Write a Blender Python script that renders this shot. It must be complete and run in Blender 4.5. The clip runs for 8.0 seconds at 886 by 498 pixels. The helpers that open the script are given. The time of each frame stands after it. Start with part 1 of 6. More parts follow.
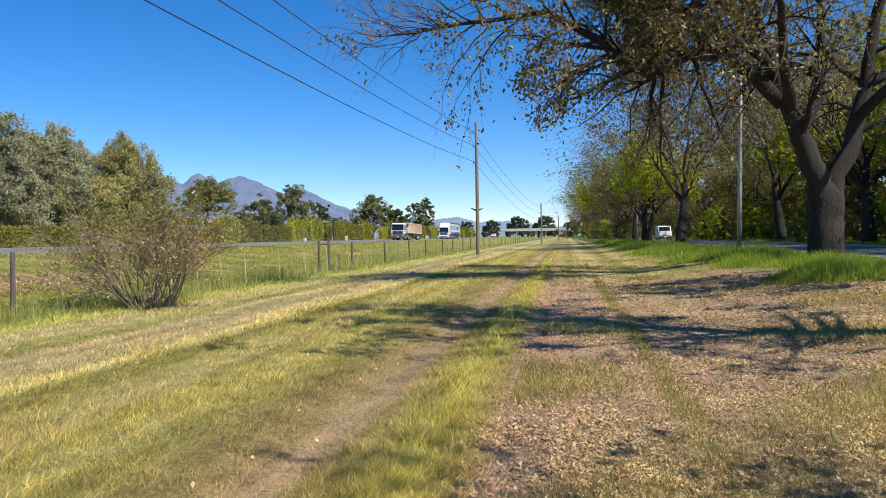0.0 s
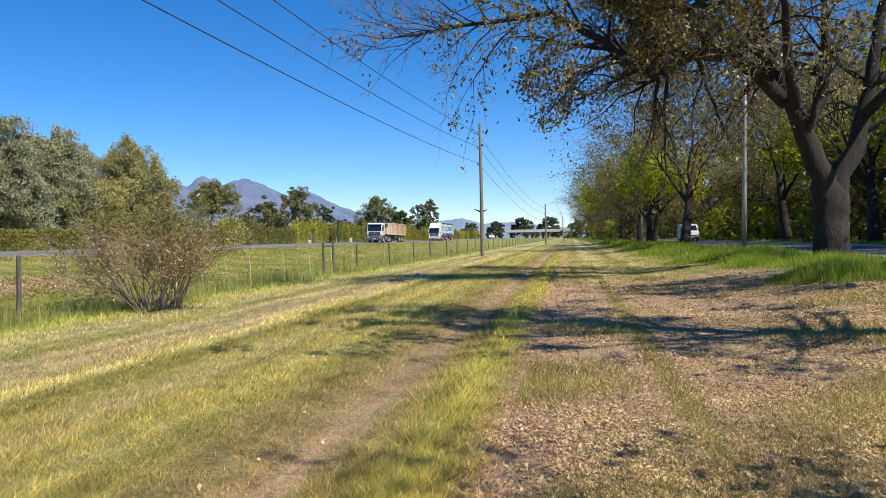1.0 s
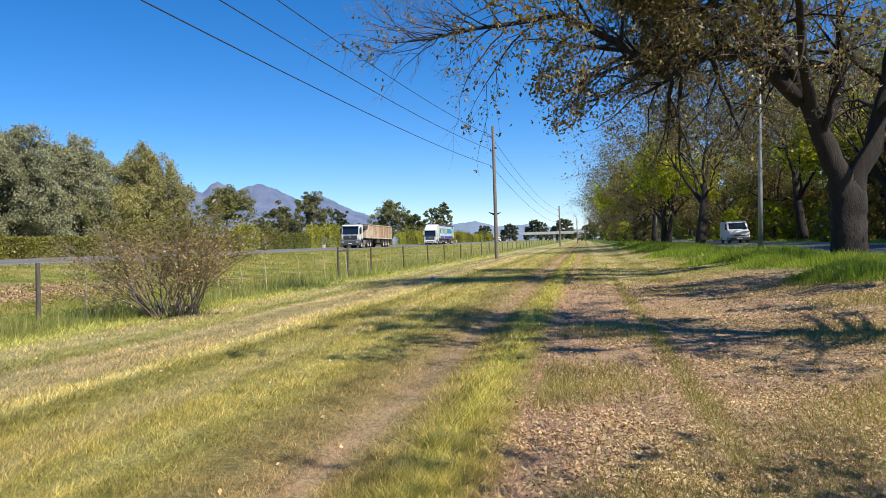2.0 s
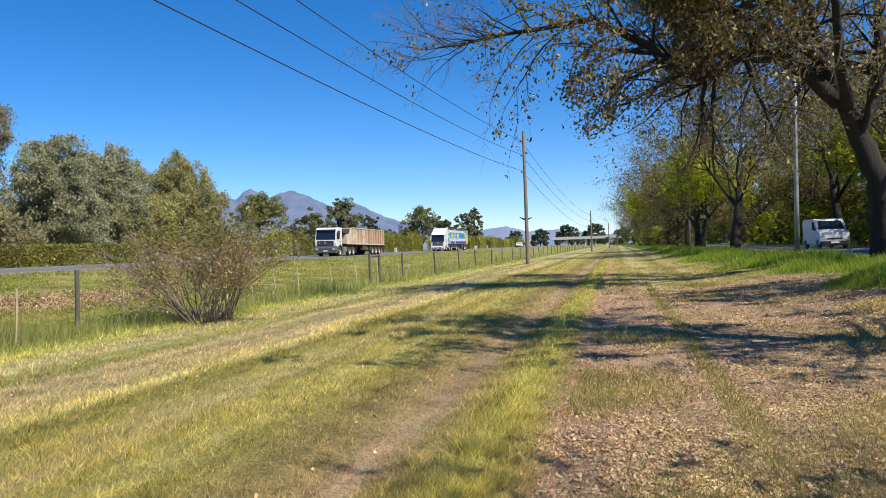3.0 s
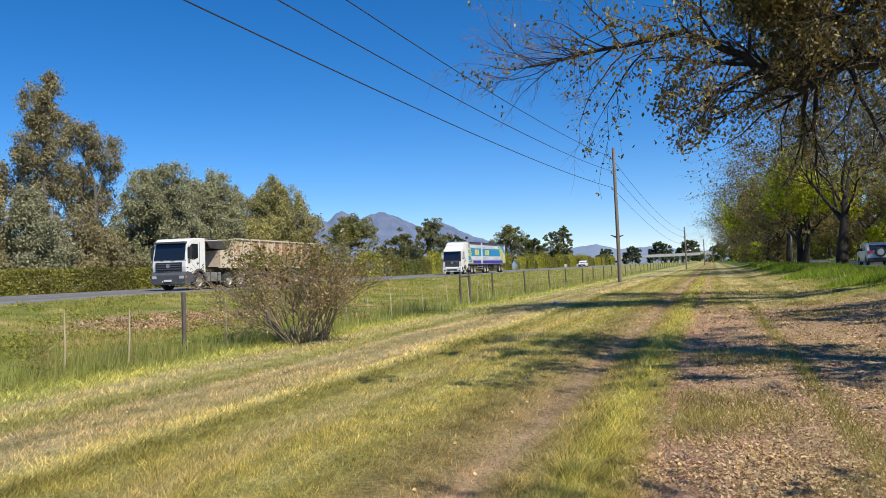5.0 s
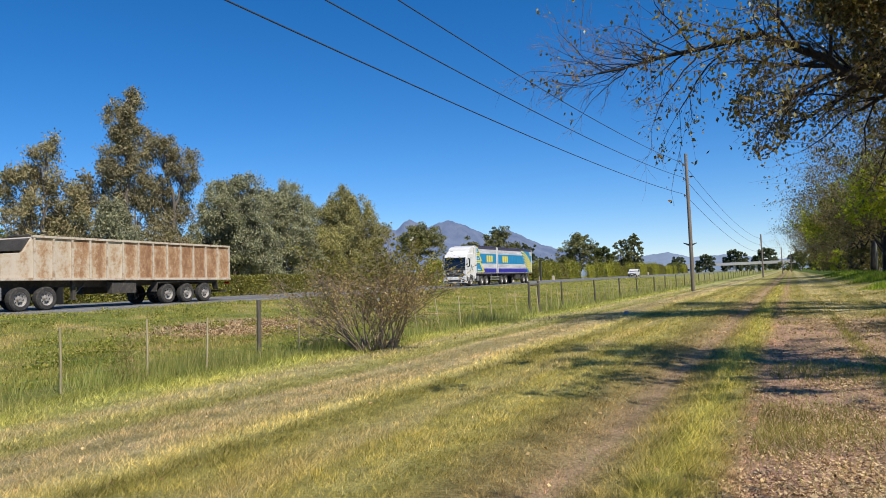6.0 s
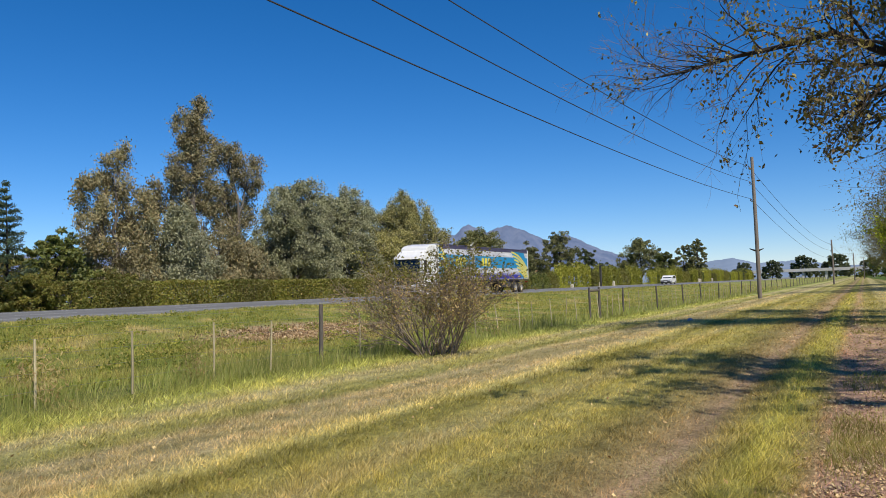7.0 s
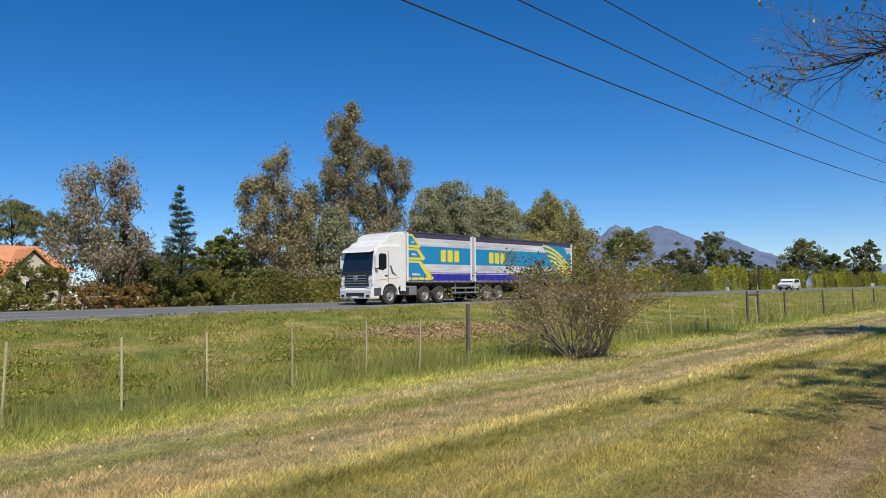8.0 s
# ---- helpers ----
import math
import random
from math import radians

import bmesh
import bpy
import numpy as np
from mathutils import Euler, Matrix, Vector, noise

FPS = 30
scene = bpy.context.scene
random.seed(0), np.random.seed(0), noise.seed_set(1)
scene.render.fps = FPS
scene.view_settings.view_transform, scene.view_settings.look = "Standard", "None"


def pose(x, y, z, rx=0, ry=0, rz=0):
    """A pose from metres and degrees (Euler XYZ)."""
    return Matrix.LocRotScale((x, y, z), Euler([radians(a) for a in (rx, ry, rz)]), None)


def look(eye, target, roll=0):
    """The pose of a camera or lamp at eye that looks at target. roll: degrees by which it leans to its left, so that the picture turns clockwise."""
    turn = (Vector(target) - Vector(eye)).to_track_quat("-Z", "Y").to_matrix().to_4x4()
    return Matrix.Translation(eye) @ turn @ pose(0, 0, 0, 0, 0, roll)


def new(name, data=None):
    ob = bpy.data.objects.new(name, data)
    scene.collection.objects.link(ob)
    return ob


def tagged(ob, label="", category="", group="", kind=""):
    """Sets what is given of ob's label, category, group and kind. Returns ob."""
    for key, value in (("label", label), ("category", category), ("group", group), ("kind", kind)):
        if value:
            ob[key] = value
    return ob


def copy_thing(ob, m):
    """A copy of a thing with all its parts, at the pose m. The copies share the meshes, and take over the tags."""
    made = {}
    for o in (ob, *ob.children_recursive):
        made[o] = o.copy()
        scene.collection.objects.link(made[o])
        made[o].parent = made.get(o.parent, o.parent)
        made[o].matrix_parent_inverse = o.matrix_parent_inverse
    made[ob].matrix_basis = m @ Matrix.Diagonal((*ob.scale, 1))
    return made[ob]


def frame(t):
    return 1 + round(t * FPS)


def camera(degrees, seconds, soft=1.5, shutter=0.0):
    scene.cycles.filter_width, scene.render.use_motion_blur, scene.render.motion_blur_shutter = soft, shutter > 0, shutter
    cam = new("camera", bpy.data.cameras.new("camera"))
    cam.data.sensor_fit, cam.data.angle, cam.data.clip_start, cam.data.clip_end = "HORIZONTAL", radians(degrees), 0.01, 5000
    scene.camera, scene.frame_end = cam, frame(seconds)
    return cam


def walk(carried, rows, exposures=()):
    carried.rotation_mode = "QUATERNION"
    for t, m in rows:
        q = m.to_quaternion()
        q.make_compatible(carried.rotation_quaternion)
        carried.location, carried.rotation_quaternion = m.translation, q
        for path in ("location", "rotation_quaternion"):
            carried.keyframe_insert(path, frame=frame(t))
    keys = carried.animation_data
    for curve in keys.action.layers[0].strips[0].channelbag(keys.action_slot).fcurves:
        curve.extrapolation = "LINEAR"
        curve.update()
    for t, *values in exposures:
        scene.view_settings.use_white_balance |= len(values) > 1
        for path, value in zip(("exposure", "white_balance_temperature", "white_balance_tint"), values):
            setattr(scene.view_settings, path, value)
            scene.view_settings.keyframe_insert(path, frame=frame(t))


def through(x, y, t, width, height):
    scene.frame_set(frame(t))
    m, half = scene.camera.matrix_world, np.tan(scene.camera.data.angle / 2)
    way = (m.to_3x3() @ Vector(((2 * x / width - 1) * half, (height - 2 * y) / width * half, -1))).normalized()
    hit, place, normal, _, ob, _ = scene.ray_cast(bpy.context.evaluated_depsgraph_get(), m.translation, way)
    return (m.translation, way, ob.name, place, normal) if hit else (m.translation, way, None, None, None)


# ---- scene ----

# x to the right, y along the highway, z up; the eye stands on the mown strip
EYE = 1.5
cam = camera(59.29, 8.0, soft=0.85)
TURNS = [
    (0.0, 9.05, -0.88, -0.79, -0.13), (0.5, 9.11, -0.81, -0.82, -0.13), (1.0, 9.37, -0.77, -1.04, -0.125),
    (1.5, 9.76, -0.65, -1.39, -0.115), (3.0, 12.63, -0.04, -1.87, -0.09), (3.5, 14.12, 0.40, -2.18, -0.08),
    (4.0, 15.57, 0.84, -2.35, -0.065), (5.5, 21.44, 2.07, -2.42, 0.0), (6.0, 24.03, 2.44, -2.35, 0.02),
    (6.5, 25.85, 2.71, -2.22, 0.04), (7.0, 28.32, 2.97, -2.01, 0.055), (7.5, 33.19, 3.19, -1.65, 0.08),
    (8.0, 38.97, 3.30, -1.21, 0.095),
]
walk(cam, [(t, pose(-0.8 * s, -0.6 * s, EYE - 0.02 + 0.25 * s, 0, 0, yaw) @ pose(0, 0, 0, 90 + pitch) @ pose(0, 0, 0, 0, 0, roll))
           for t, yaw, pitch, roll, s in TURNS],
     exposures=[(0.0, 0.46), (3.5, 0.42), (5.5, 0.24), (6.5, 0.14), (8.0, 0.02)])

# ---- light ----
SUN_FROM = Vector((1.0, -0.6, 0.0)).normalized()
SUN_UP = radians(48)
world = bpy.data.worlds.new("sky")
scene.world = world
world.use_nodes = True
wt = world.node_tree
sky = wt.nodes.new("ShaderNodeTexSky")
sky.sky_type, sky.sun_disc = "NISHITA", False
sky.sun_elevation = SUN_UP
sky.sun_rotation = math.atan2(SUN_FROM.x, SUN_FROM.y)
sky.altitude, sky.air_density, sky.dust_density, sky.ozone_density = 1800, 1.0, 0.0, 6.0
rich = wt.nodes.new("ShaderNodeHueSaturation")
rich.inputs["Saturation"].default_value = 1.28
wt.links.new(sky.outputs[0], rich.inputs["Color"])
tint = wt.nodes.new("ShaderNodeMix")
tint.data_type, tint.blend_type = "RGBA", "MULTIPLY"
tint.inputs[0].default_value, tint.inputs[7].default_value = 1.0, (1.04, 0.98, 1.05, 1.0)
wt.links.new(rich.outputs[0], tint.inputs[6])
wt.links.new(tint.outputs[2], wt.nodes["Background"].inputs[0])
wt.nodes["Background"].inputs[1].default_value = 0.106
sun_data = bpy.data.lights.new("sun", "SUN")
sun_data.energy, sun_data.angle, sun_data.color = 4.9, radians(0.55), (1.0, 0.93, 0.81)
sun = new("sun", sun_data)
sun.matrix_world = look((0, 0, 60), Vector((0, 0, 60)) - (SUN_FROM * math.cos(SUN_UP) + Vector((0, 0, math.sin(SUN_UP)))))


# ---- material helpers ----
def node(nt, kind, *ins, **named):
    """A shader node; inputs by place or name, values or sockets."""
    n = nt.nodes.new("ShaderNode" + kind)
    for key, value in list(enumerate(ins)) + list(named.items()):
        if value is None:
            continue
        slot = n.inputs[key if isinstance(key, int) else key.replace("_", " ")]
        if isinstance(value, bpy.types.NodeSocket):
            nt.links.new(value, slot)
        else:
            slot.default_value = value
    return n


def rgb(c):
    return (c[0], c[1], c[2], 1.0)


def mixc(nt, fac, a, b, how="MIX"):
    n = nt.nodes.new("ShaderNodeMix")
    n.data_type, n.blend_type = "RGBA", how
    for slot, value in ((0, fac), (6, a), (7, b)):
        if isinstance(value, bpy.types.NodeSocket):
            nt.links.new(value, n.inputs[slot])
        else:
            n.inputs[slot].default_value = rgb(value) if slot else value
    return n.outputs[2]


def calc(nt, op, a, b=None, c=None):
    n = nt.nodes.new("ShaderNodeMath")
    n.operation = op
    for slot, value in enumerate((a, b, c)):
        if isinstance(value, bpy.types.NodeSocket):
            nt.links.new(value, n.inputs[slot])
        elif value is not None:
            n.inputs[slot].default_value = value
    return n.outputs[0]


def ramp(nt, fac, stops, smooth=False):
    n = nt.nodes.new("ShaderNodeValToRGB")
    nt.links.new(fac, n.inputs[0])
    el = n.color_ramp.elements
    if smooth:
        n.color_ramp.interpolation = "EASE"
    while len(el) < len(stops):
        el.new(0.5)
    for e, (at, c) in zip(el, stops):
        e.position, e.color = at, rgb(c) if len(c) == 3 else c
    return n.outputs[0]


def grain(nt, scale, detail=4.0, rough=0.6, where=None, stretch=None):
    vec = where or nt.nodes.new("ShaderNodeTexCoord").outputs["Object"]
    if stretch:
        m = node(nt, "Mapping", vec)
        m.inputs["Scale"].default_value = stretch
        vec = m.outputs[0]
    return node(nt, "TexNoise", vec, Scale=scale, Detail=detail, Roughness=rough).outputs[0]


def blank(name, rough=0.7, metal=0.0):
    m = bpy.data.materials.new(name)
    m.use_nodes = True
    b = m.node_tree.nodes["Principled BSDF"]
    b.inputs["Roughness"].default_value, b.inputs["Metallic"].default_value = rough, metal
    return m, m.node_tree, b


def bumped(nt, b, height, strength, distance=0.02):
    n = node(nt, "Bump", Strength=strength, Distance=distance, Height=height)
    nt.links.new(n.outputs[0], b.inputs["Normal"])


def surface(name, a, b_, scale=3.0, rough=0.7, metal=0.0, fine=40.0, bump=0.3, dirt=None, stretch=None, dist=0.01, vary=0.0, coat=0.0):
    """Two tones in broad noise, fine grain on top, optional dirt patches and bump."""
    m, nt, b = blank(name, rough, metal)
    big = ramp(nt, grain(nt, scale, stretch=stretch), [(0.32, a), (0.68, b_)])
    small = grain(nt, fine, 3.0, stretch=stretch)
    col = mixc(nt, 0.35, big, ramp(nt, small, [(0.3, [v * 0.6 for v in a]), (0.7, [min(1, v * 1.25) for v in b_])]))
    if dirt:
        col = mixc(nt, ramp(nt, grain(nt, scale * 2.3, 6.0, 0.7), [(0.5, (0, 0, 0)), (0.66, (1, 1, 1))]), col, dirt)
    if vary:
        r = nt.nodes.new("ShaderNodeObjectInfo").outputs["Random"]
        col = mixc(nt, 1.0, col, ramp(nt, r, [(0, [1 - vary] * 3), (1, [1 + vary] * 3)]), "MULTIPLY")
    nt.links.new(col, b.inputs["Base Color"])
    if coat:
        b.inputs["Coat Weight"].default_value = coat
    if bump:
        bumped(nt, b, small, bump, dist)
    return m


def foliage(name, tones, through=0.35, rough=0.55, tint_scale=0.6, vary=0.25):
    """Leaves: tone by island, patches over the crown, light shining through."""
    m, nt, b = blank(name, rough)
    b.inputs["Specular IOR Level"].default_value = 0.35
    isl = nt.nodes.new("ShaderNodeNewGeometry").outputs["Random Per Island"]
    n = len(tones)
    col = ramp(nt, isl, [(i / max(1, n - 1), c) for i, c in enumerate(tones)])
    patch = grain(nt, tint_scale, 2.0)
    col = mixc(nt, 1.0, col, ramp(nt, patch, [(0.3, (0.65, 0.62, 0.6)), (0.7, (1.3, 1.28, 1.1))]), "MULTIPLY")
    r = nt.nodes.new("ShaderNodeObjectInfo").outputs["Random"]
    col = mixc(nt, 1.0, col, ramp(nt, r, [(0, (1 - vary, 1 - vary * 0.9, 1 - vary)), (1, (1 + vary, 1 + vary, 1))]), "MULTIPLY")
    nt.links.new(col, b.inputs["Base Color"])
    tr = node(nt, "BsdfTranslucent", mixc(nt, 1.0, col, (1.5, 1.5, 0.7), "MULTIPLY"))
    mx = node(nt, "MixShader", through, b.outputs[0], tr.outputs[0])
    nt.links.new(mx.outputs[0], nt.nodes["Material Output"].inputs[0])
    return m


# bands of the mown verge, by distance across it (x from -14 to 6)
BANDS = [(-14, (0.12, 0.145, 0.035)), (-10.9, (0.15, 0.17, 0.045)), (-9.7, (0.20, 0.22, 0.06)), (-9.15, (0.29, 0.31, 0.095)), (-8.6, (0.31, 0.31, 0.10)),
         (-8.15, (0.36, 0.325, 0.16)), (-7.7, (0.30, 0.29, 0.11)), (-7.2, (0.235, 0.235, 0.075)), (-6.8, (0.35, 0.305, 0.155)), (-6.3, (0.28, 0.25, 0.115)), (-5.8, (0.36, 0.31, 0.155)),
         (-5.1, (0.37, 0.345, 0.135)), (-4.75, (0.21, 0.20, 0.055)), (-4.4, (0.25, 0.235, 0.07)), (-3.85, (0.34, 0.305, 0.125)), (-3.5, (0.26, 0.245, 0.07)), (-3.1, (0.34, 0.315, 0.11)), (-2.7, (0.25, 0.235, 0.07)), (-2.3, (0.235, 0.205, 0.075)),
         (-1.95, (0.25, 0.205, 0.085)), (-1.65, (0.33, 0.25, 0.14)), (-1.42, (0.24, 0.205, 0.075)), (-0.95, (0.31, 0.30, 0.08)), (-0.62, (0.28, 0.25, 0.08)),
         (-0.40, (0.38, 0.265, 0.165)), (2.0, (0.40, 0.275, 0.17)), (6.0, (0.36, 0.25, 0.15))]


def verge_colour(nt):
    """Colour of the ground by place: mown bands, leaf litter under the trees, meadow beyond the fence."""
    pos = nt.nodes.new("ShaderNodeNewGeometry").outputs["Position"]
    xyz = node(nt, "SeparateXYZ", pos)
    px, py = xyz.outputs[0], xyz.outputs[1]
    wob = grain(nt, 0.35, 5.0, 0.65, pos, (1, 0.3, 1))
    x = calc(nt, "ADD", px, calc(nt, "MULTIPLY", calc(nt, "SUBTRACT", wob, 0.5), 0.7))
    fac = calc(nt, "DIVIDE", calc(nt, "ADD", x, 14.0), 20.0)
    # a colour ramp holds 32 stops at most
    col = ramp(nt, fac, [((at + 14) / 20, c) for at, c in BANDS])
    col = mixc(nt, 0.22, col, mixc(nt, 1.0, col, (3.8, 4.2, 10.0), "MULTIPLY"), "MULTIPLY")
    # past the litter the mown strip widens to the foot of the bank
    wide = ramp(nt, calc(nt, "DIVIDE", calc(nt, "ADD", x, 0.6), 6.4), [(0, (0.36, 0.32, 0.12)), (0.14, (0.25, 0.23, 0.065)), (0.24, (0.40, 0.355, 0.17)), (0.36, (0.37, 0.33, 0.14)), (0.48, (0.20, 0.195, 0.055)),
                                                                            (0.6, (0.36, 0.32, 0.14)), (0.72, (0.27, 0.25, 0.075)), (0.85, (0.20, 0.22, 0.05)), (1, (0.13, 0.17, 0.03))])
    apart = calc(nt, "ADD", calc(nt, "ADD", py, calc(nt, "MULTIPLY", calc(nt, "SUBTRACT", grain(nt, 0.3, 4.0, 0.7, pos), 0.5), 14.0)), -20.0)
    farther = ramp(nt, calc(nt, "DIVIDE", apart, 9.0), [(0, (0, 0, 0)), (1, (1, 1, 1))], True)
    beside = ramp(nt, calc(nt, "ADD", calc(nt, "MULTIPLY", x, 2.0), 1.2), [(0, (0, 0, 0)), (1, (1, 1, 1))])
    col = mixc(nt, calc(nt, "MULTIPLY", farther, beside), col, wide)
    # clumps, straw and trodden spots
    clump = grain(nt, 3.2, 5.0, 0.7, pos, (1, 0.7, 1))
    col = mixc(nt, 1.0, col, ramp(nt, clump, [(0.3, (0.72, 0.72, 0.70)), (0.5, (1.12, 1.1, 1.14)), (0.7, (1.48, 1.42, 1.55))]), "MULTIPLY")
    cut = ramp(nt, grain(nt, 1.1, 6.0, 0.72, pos, (1, 0.45, 1)), [(0.52, (0, 0, 0)), (0.66, (0.38, 0.38, 0.38))])
    col = mixc(nt, cut, col, (0.39, 0.335, 0.19))
    along = node(nt, "TexNoise", node(nt, "Mapping", pos, Scale=(2.4, 0.16, 1)).outputs[0], Scale=1.0, Detail=5.0, Roughness=0.6).outputs[0]
    col = mixc(nt, 1.0, col, ramp(nt, along, [(0.3, (0.72, 0.74, 0.7)), (0.7, (1.25, 1.22, 1.2))]), "MULTIPLY")
    # meadow left of the fence
    field = ramp(nt, grain(nt, 0.45, 7.0, 0.7, pos), [(0.34, (0.11, 0.145, 0.03)), (0.46, (0.19, 0.215, 0.05)), (0.56, (0.26, 0.25, 0.075)), (0.66, (0.38, 0.31, 0.14))])
    col = mixc(nt, ramp(nt, calc(nt, "DIVIDE", calc(nt, "ADD", calc(nt, "MULTIPLY", x, -1.0), -9.6), 3.0), [(0, (0, 0, 0)), (1, (1, 1, 1))]), col, field)
    # bare brown patch in the meadow
    dx = calc(nt, "DIVIDE", calc(nt, "ADD", px, 17.2), 2.3)
    dy = calc(nt, "DIVIDE", calc(nt, "ADD", py, -21.5), 5.0)
    far = calc(nt, "SQRT", calc(nt, "ADD", calc(nt, "MULTIPLY", dx, dx), calc(nt, "MULTIPLY", dy, dy)))
    far = calc(nt, "ADD", far, calc(nt, "MULTIPLY", calc(nt, "SUBTRACT", grain(nt, 0.9, 4.0, 0.7, pos), 0.5), 1.5))
    col = mixc(nt, ramp(nt, far, [(0.6, (0.85, 0.85, 0.85)), (1.0, (0, 0, 0))]), col, (0.37, 0.275, 0.19))
    # green patches and the green bank on the tree side
    green = ramp(nt, grain(nt, 0.42, 4.0, 0.6, pos), [(0.53, (0, 0, 0)), (0.63, (0.8, 0.8, 0.8))])
    right = ramp(nt, calc(nt, "MULTIPLY", calc(nt, "ADD", px, 0.1), 0.5), [(0, (0, 0, 0)), (1, (1, 1, 1))])
    right = calc(nt, "MULTIPLY", right, calc(nt, "SUBTRACT", 1.0, farther))
    col = mixc(nt, calc(nt, "MULTIPLY", green, right), col, (0.22, 0.185, 0.06))
    line = ramp(nt, calc(nt, "ABSOLUTE", calc(nt, "SUBTRACT", x, 1.05)), [(0.02, (0.7, 0.7, 0.7)), (0.16, (0, 0, 0))])
    col = mixc(nt, calc(nt, "MULTIPLY", line, right), col, (0.14, 0.19, 0.035))
    bank = ramp(nt, calc(nt, "DIVIDE", calc(nt, "SUBTRACT", calc(nt, "ADD", x, calc(nt, "MULTIPLY", py, 0.01)), 5.2), 1.6), [(0, (0, 0, 0)), (0.6, (1, 1, 1))])
    bank = calc(nt, "MULTIPLY", bank, ramp(nt, calc(nt, "DIVIDE", calc(nt, "SUBTRACT", py, 15.0), 5.0), [(0, (0, 0, 0)), (1, (1, 1, 1))]))
    col = mixc(nt, bank, col, ramp(nt, grain(nt, 0.5, 4.0, 0.6, pos), [(0.35, (0.07, 0.12, 0.02)), (0.65, (0.14, 0.19, 0.035))]))
    return col, pos, right


def ground_material():
    m, nt, b = blank("verge", 0.95)
    b.inputs["Specular IOR Level"].default_value = 0.15
    col, pos, right = verge_colour(nt)
    speck = node(nt, "TexVoronoi", pos, Scale=17.0)
    col = mixc(nt, calc(nt, "MULTIPLY", right, 0.55), col, ramp(nt, speck.outputs["Color"], [(0.2, (0.12, 0.078, 0.042)), (0.5, (0.38, 0.28, 0.165)), (0.8, (0.54, 0.42, 0.27))]))
    fine = grain(nt, 24.0, 6.0, 0.8, pos)
    col = mixc(nt, 1.0, col, ramp(nt, fine, [(0.32, (0.34, 0.33, 0.32)), (0.5, (1.0, 0.98, 0.96)), (0.68, (1.6, 1.58, 1.55))]), "MULTIPLY")
    nt.links.new(col, b.inputs["Base Color"])
    bumped(nt, b, fine, 0.8, 0.06)
    return m


def blade_material(name, gain, through=0.4):
    m, nt, b = blank(name, 0.6)
    b.inputs["Specular IOR Level"].default_value = 0.25
    col, pos, right = verge_colour(nt)
    isl = nt.nodes.new("ShaderNodeNewGeometry").outputs["Random Per Island"]
    col = mixc(nt, 1.0, col, ramp(nt, isl, [(0, [0.42 * g for g in gain]), (0.45, gain), (0.8, [g * 1.25 for g in gain]), (1, [1.45 * gain[0], 1.4 * gain[1], 1.5 * gain[2]])]), "MULTIPLY")
    nt.links.new(col, b.inputs["Base Color"])
    tr = node(nt, "BsdfTranslucent", mixc(nt, 1.0, col, (1.2, 1.25, 0.7), "MULTIPLY"))
    mx = node(nt, "MixShader", through, b.outputs[0], tr.outputs[0])
    nt.links.new(mx.outputs[0], nt.nodes["Material Output"].inputs[0])
    return m


def glossy(name, c, rough=0.3, metal=0.0, coat=0.0):
    return surface(name, c, [min(1, v * 1.12 + 0.004) for v in c], 1.3, rough, metal, 25.0, 0.04, coat=coat)


def asphalt_material():
    m, nt, b = blank("asphalt", 0.88)
    pos = nt.nodes.new("ShaderNodeNewGeometry").outputs["Position"]
    wheel = node(nt, "TexNoise", node(nt, "Mapping", pos, Scale=(1.1, 0.02, 1)).outputs[0], Scale=1.0, Detail=3.0).outputs[0]
    col = ramp(nt, wheel, [(0.35, (0.13, 0.128, 0.125)), (0.65, (0.19, 0.187, 0.18))])
    fine = grain(nt, 60.0, 3.0, 0.7, pos)
    col = mixc(nt, 1.0, col, ramp(nt, fine, [(0.3, (0.75, 0.75, 0.75)), (0.7, (1.2, 1.2, 1.2))]), "MULTIPLY")
    nt.links.new(col, b.inputs["Base Color"])
    bumped(nt, b, fine, 0.4, 0.01)
    return m


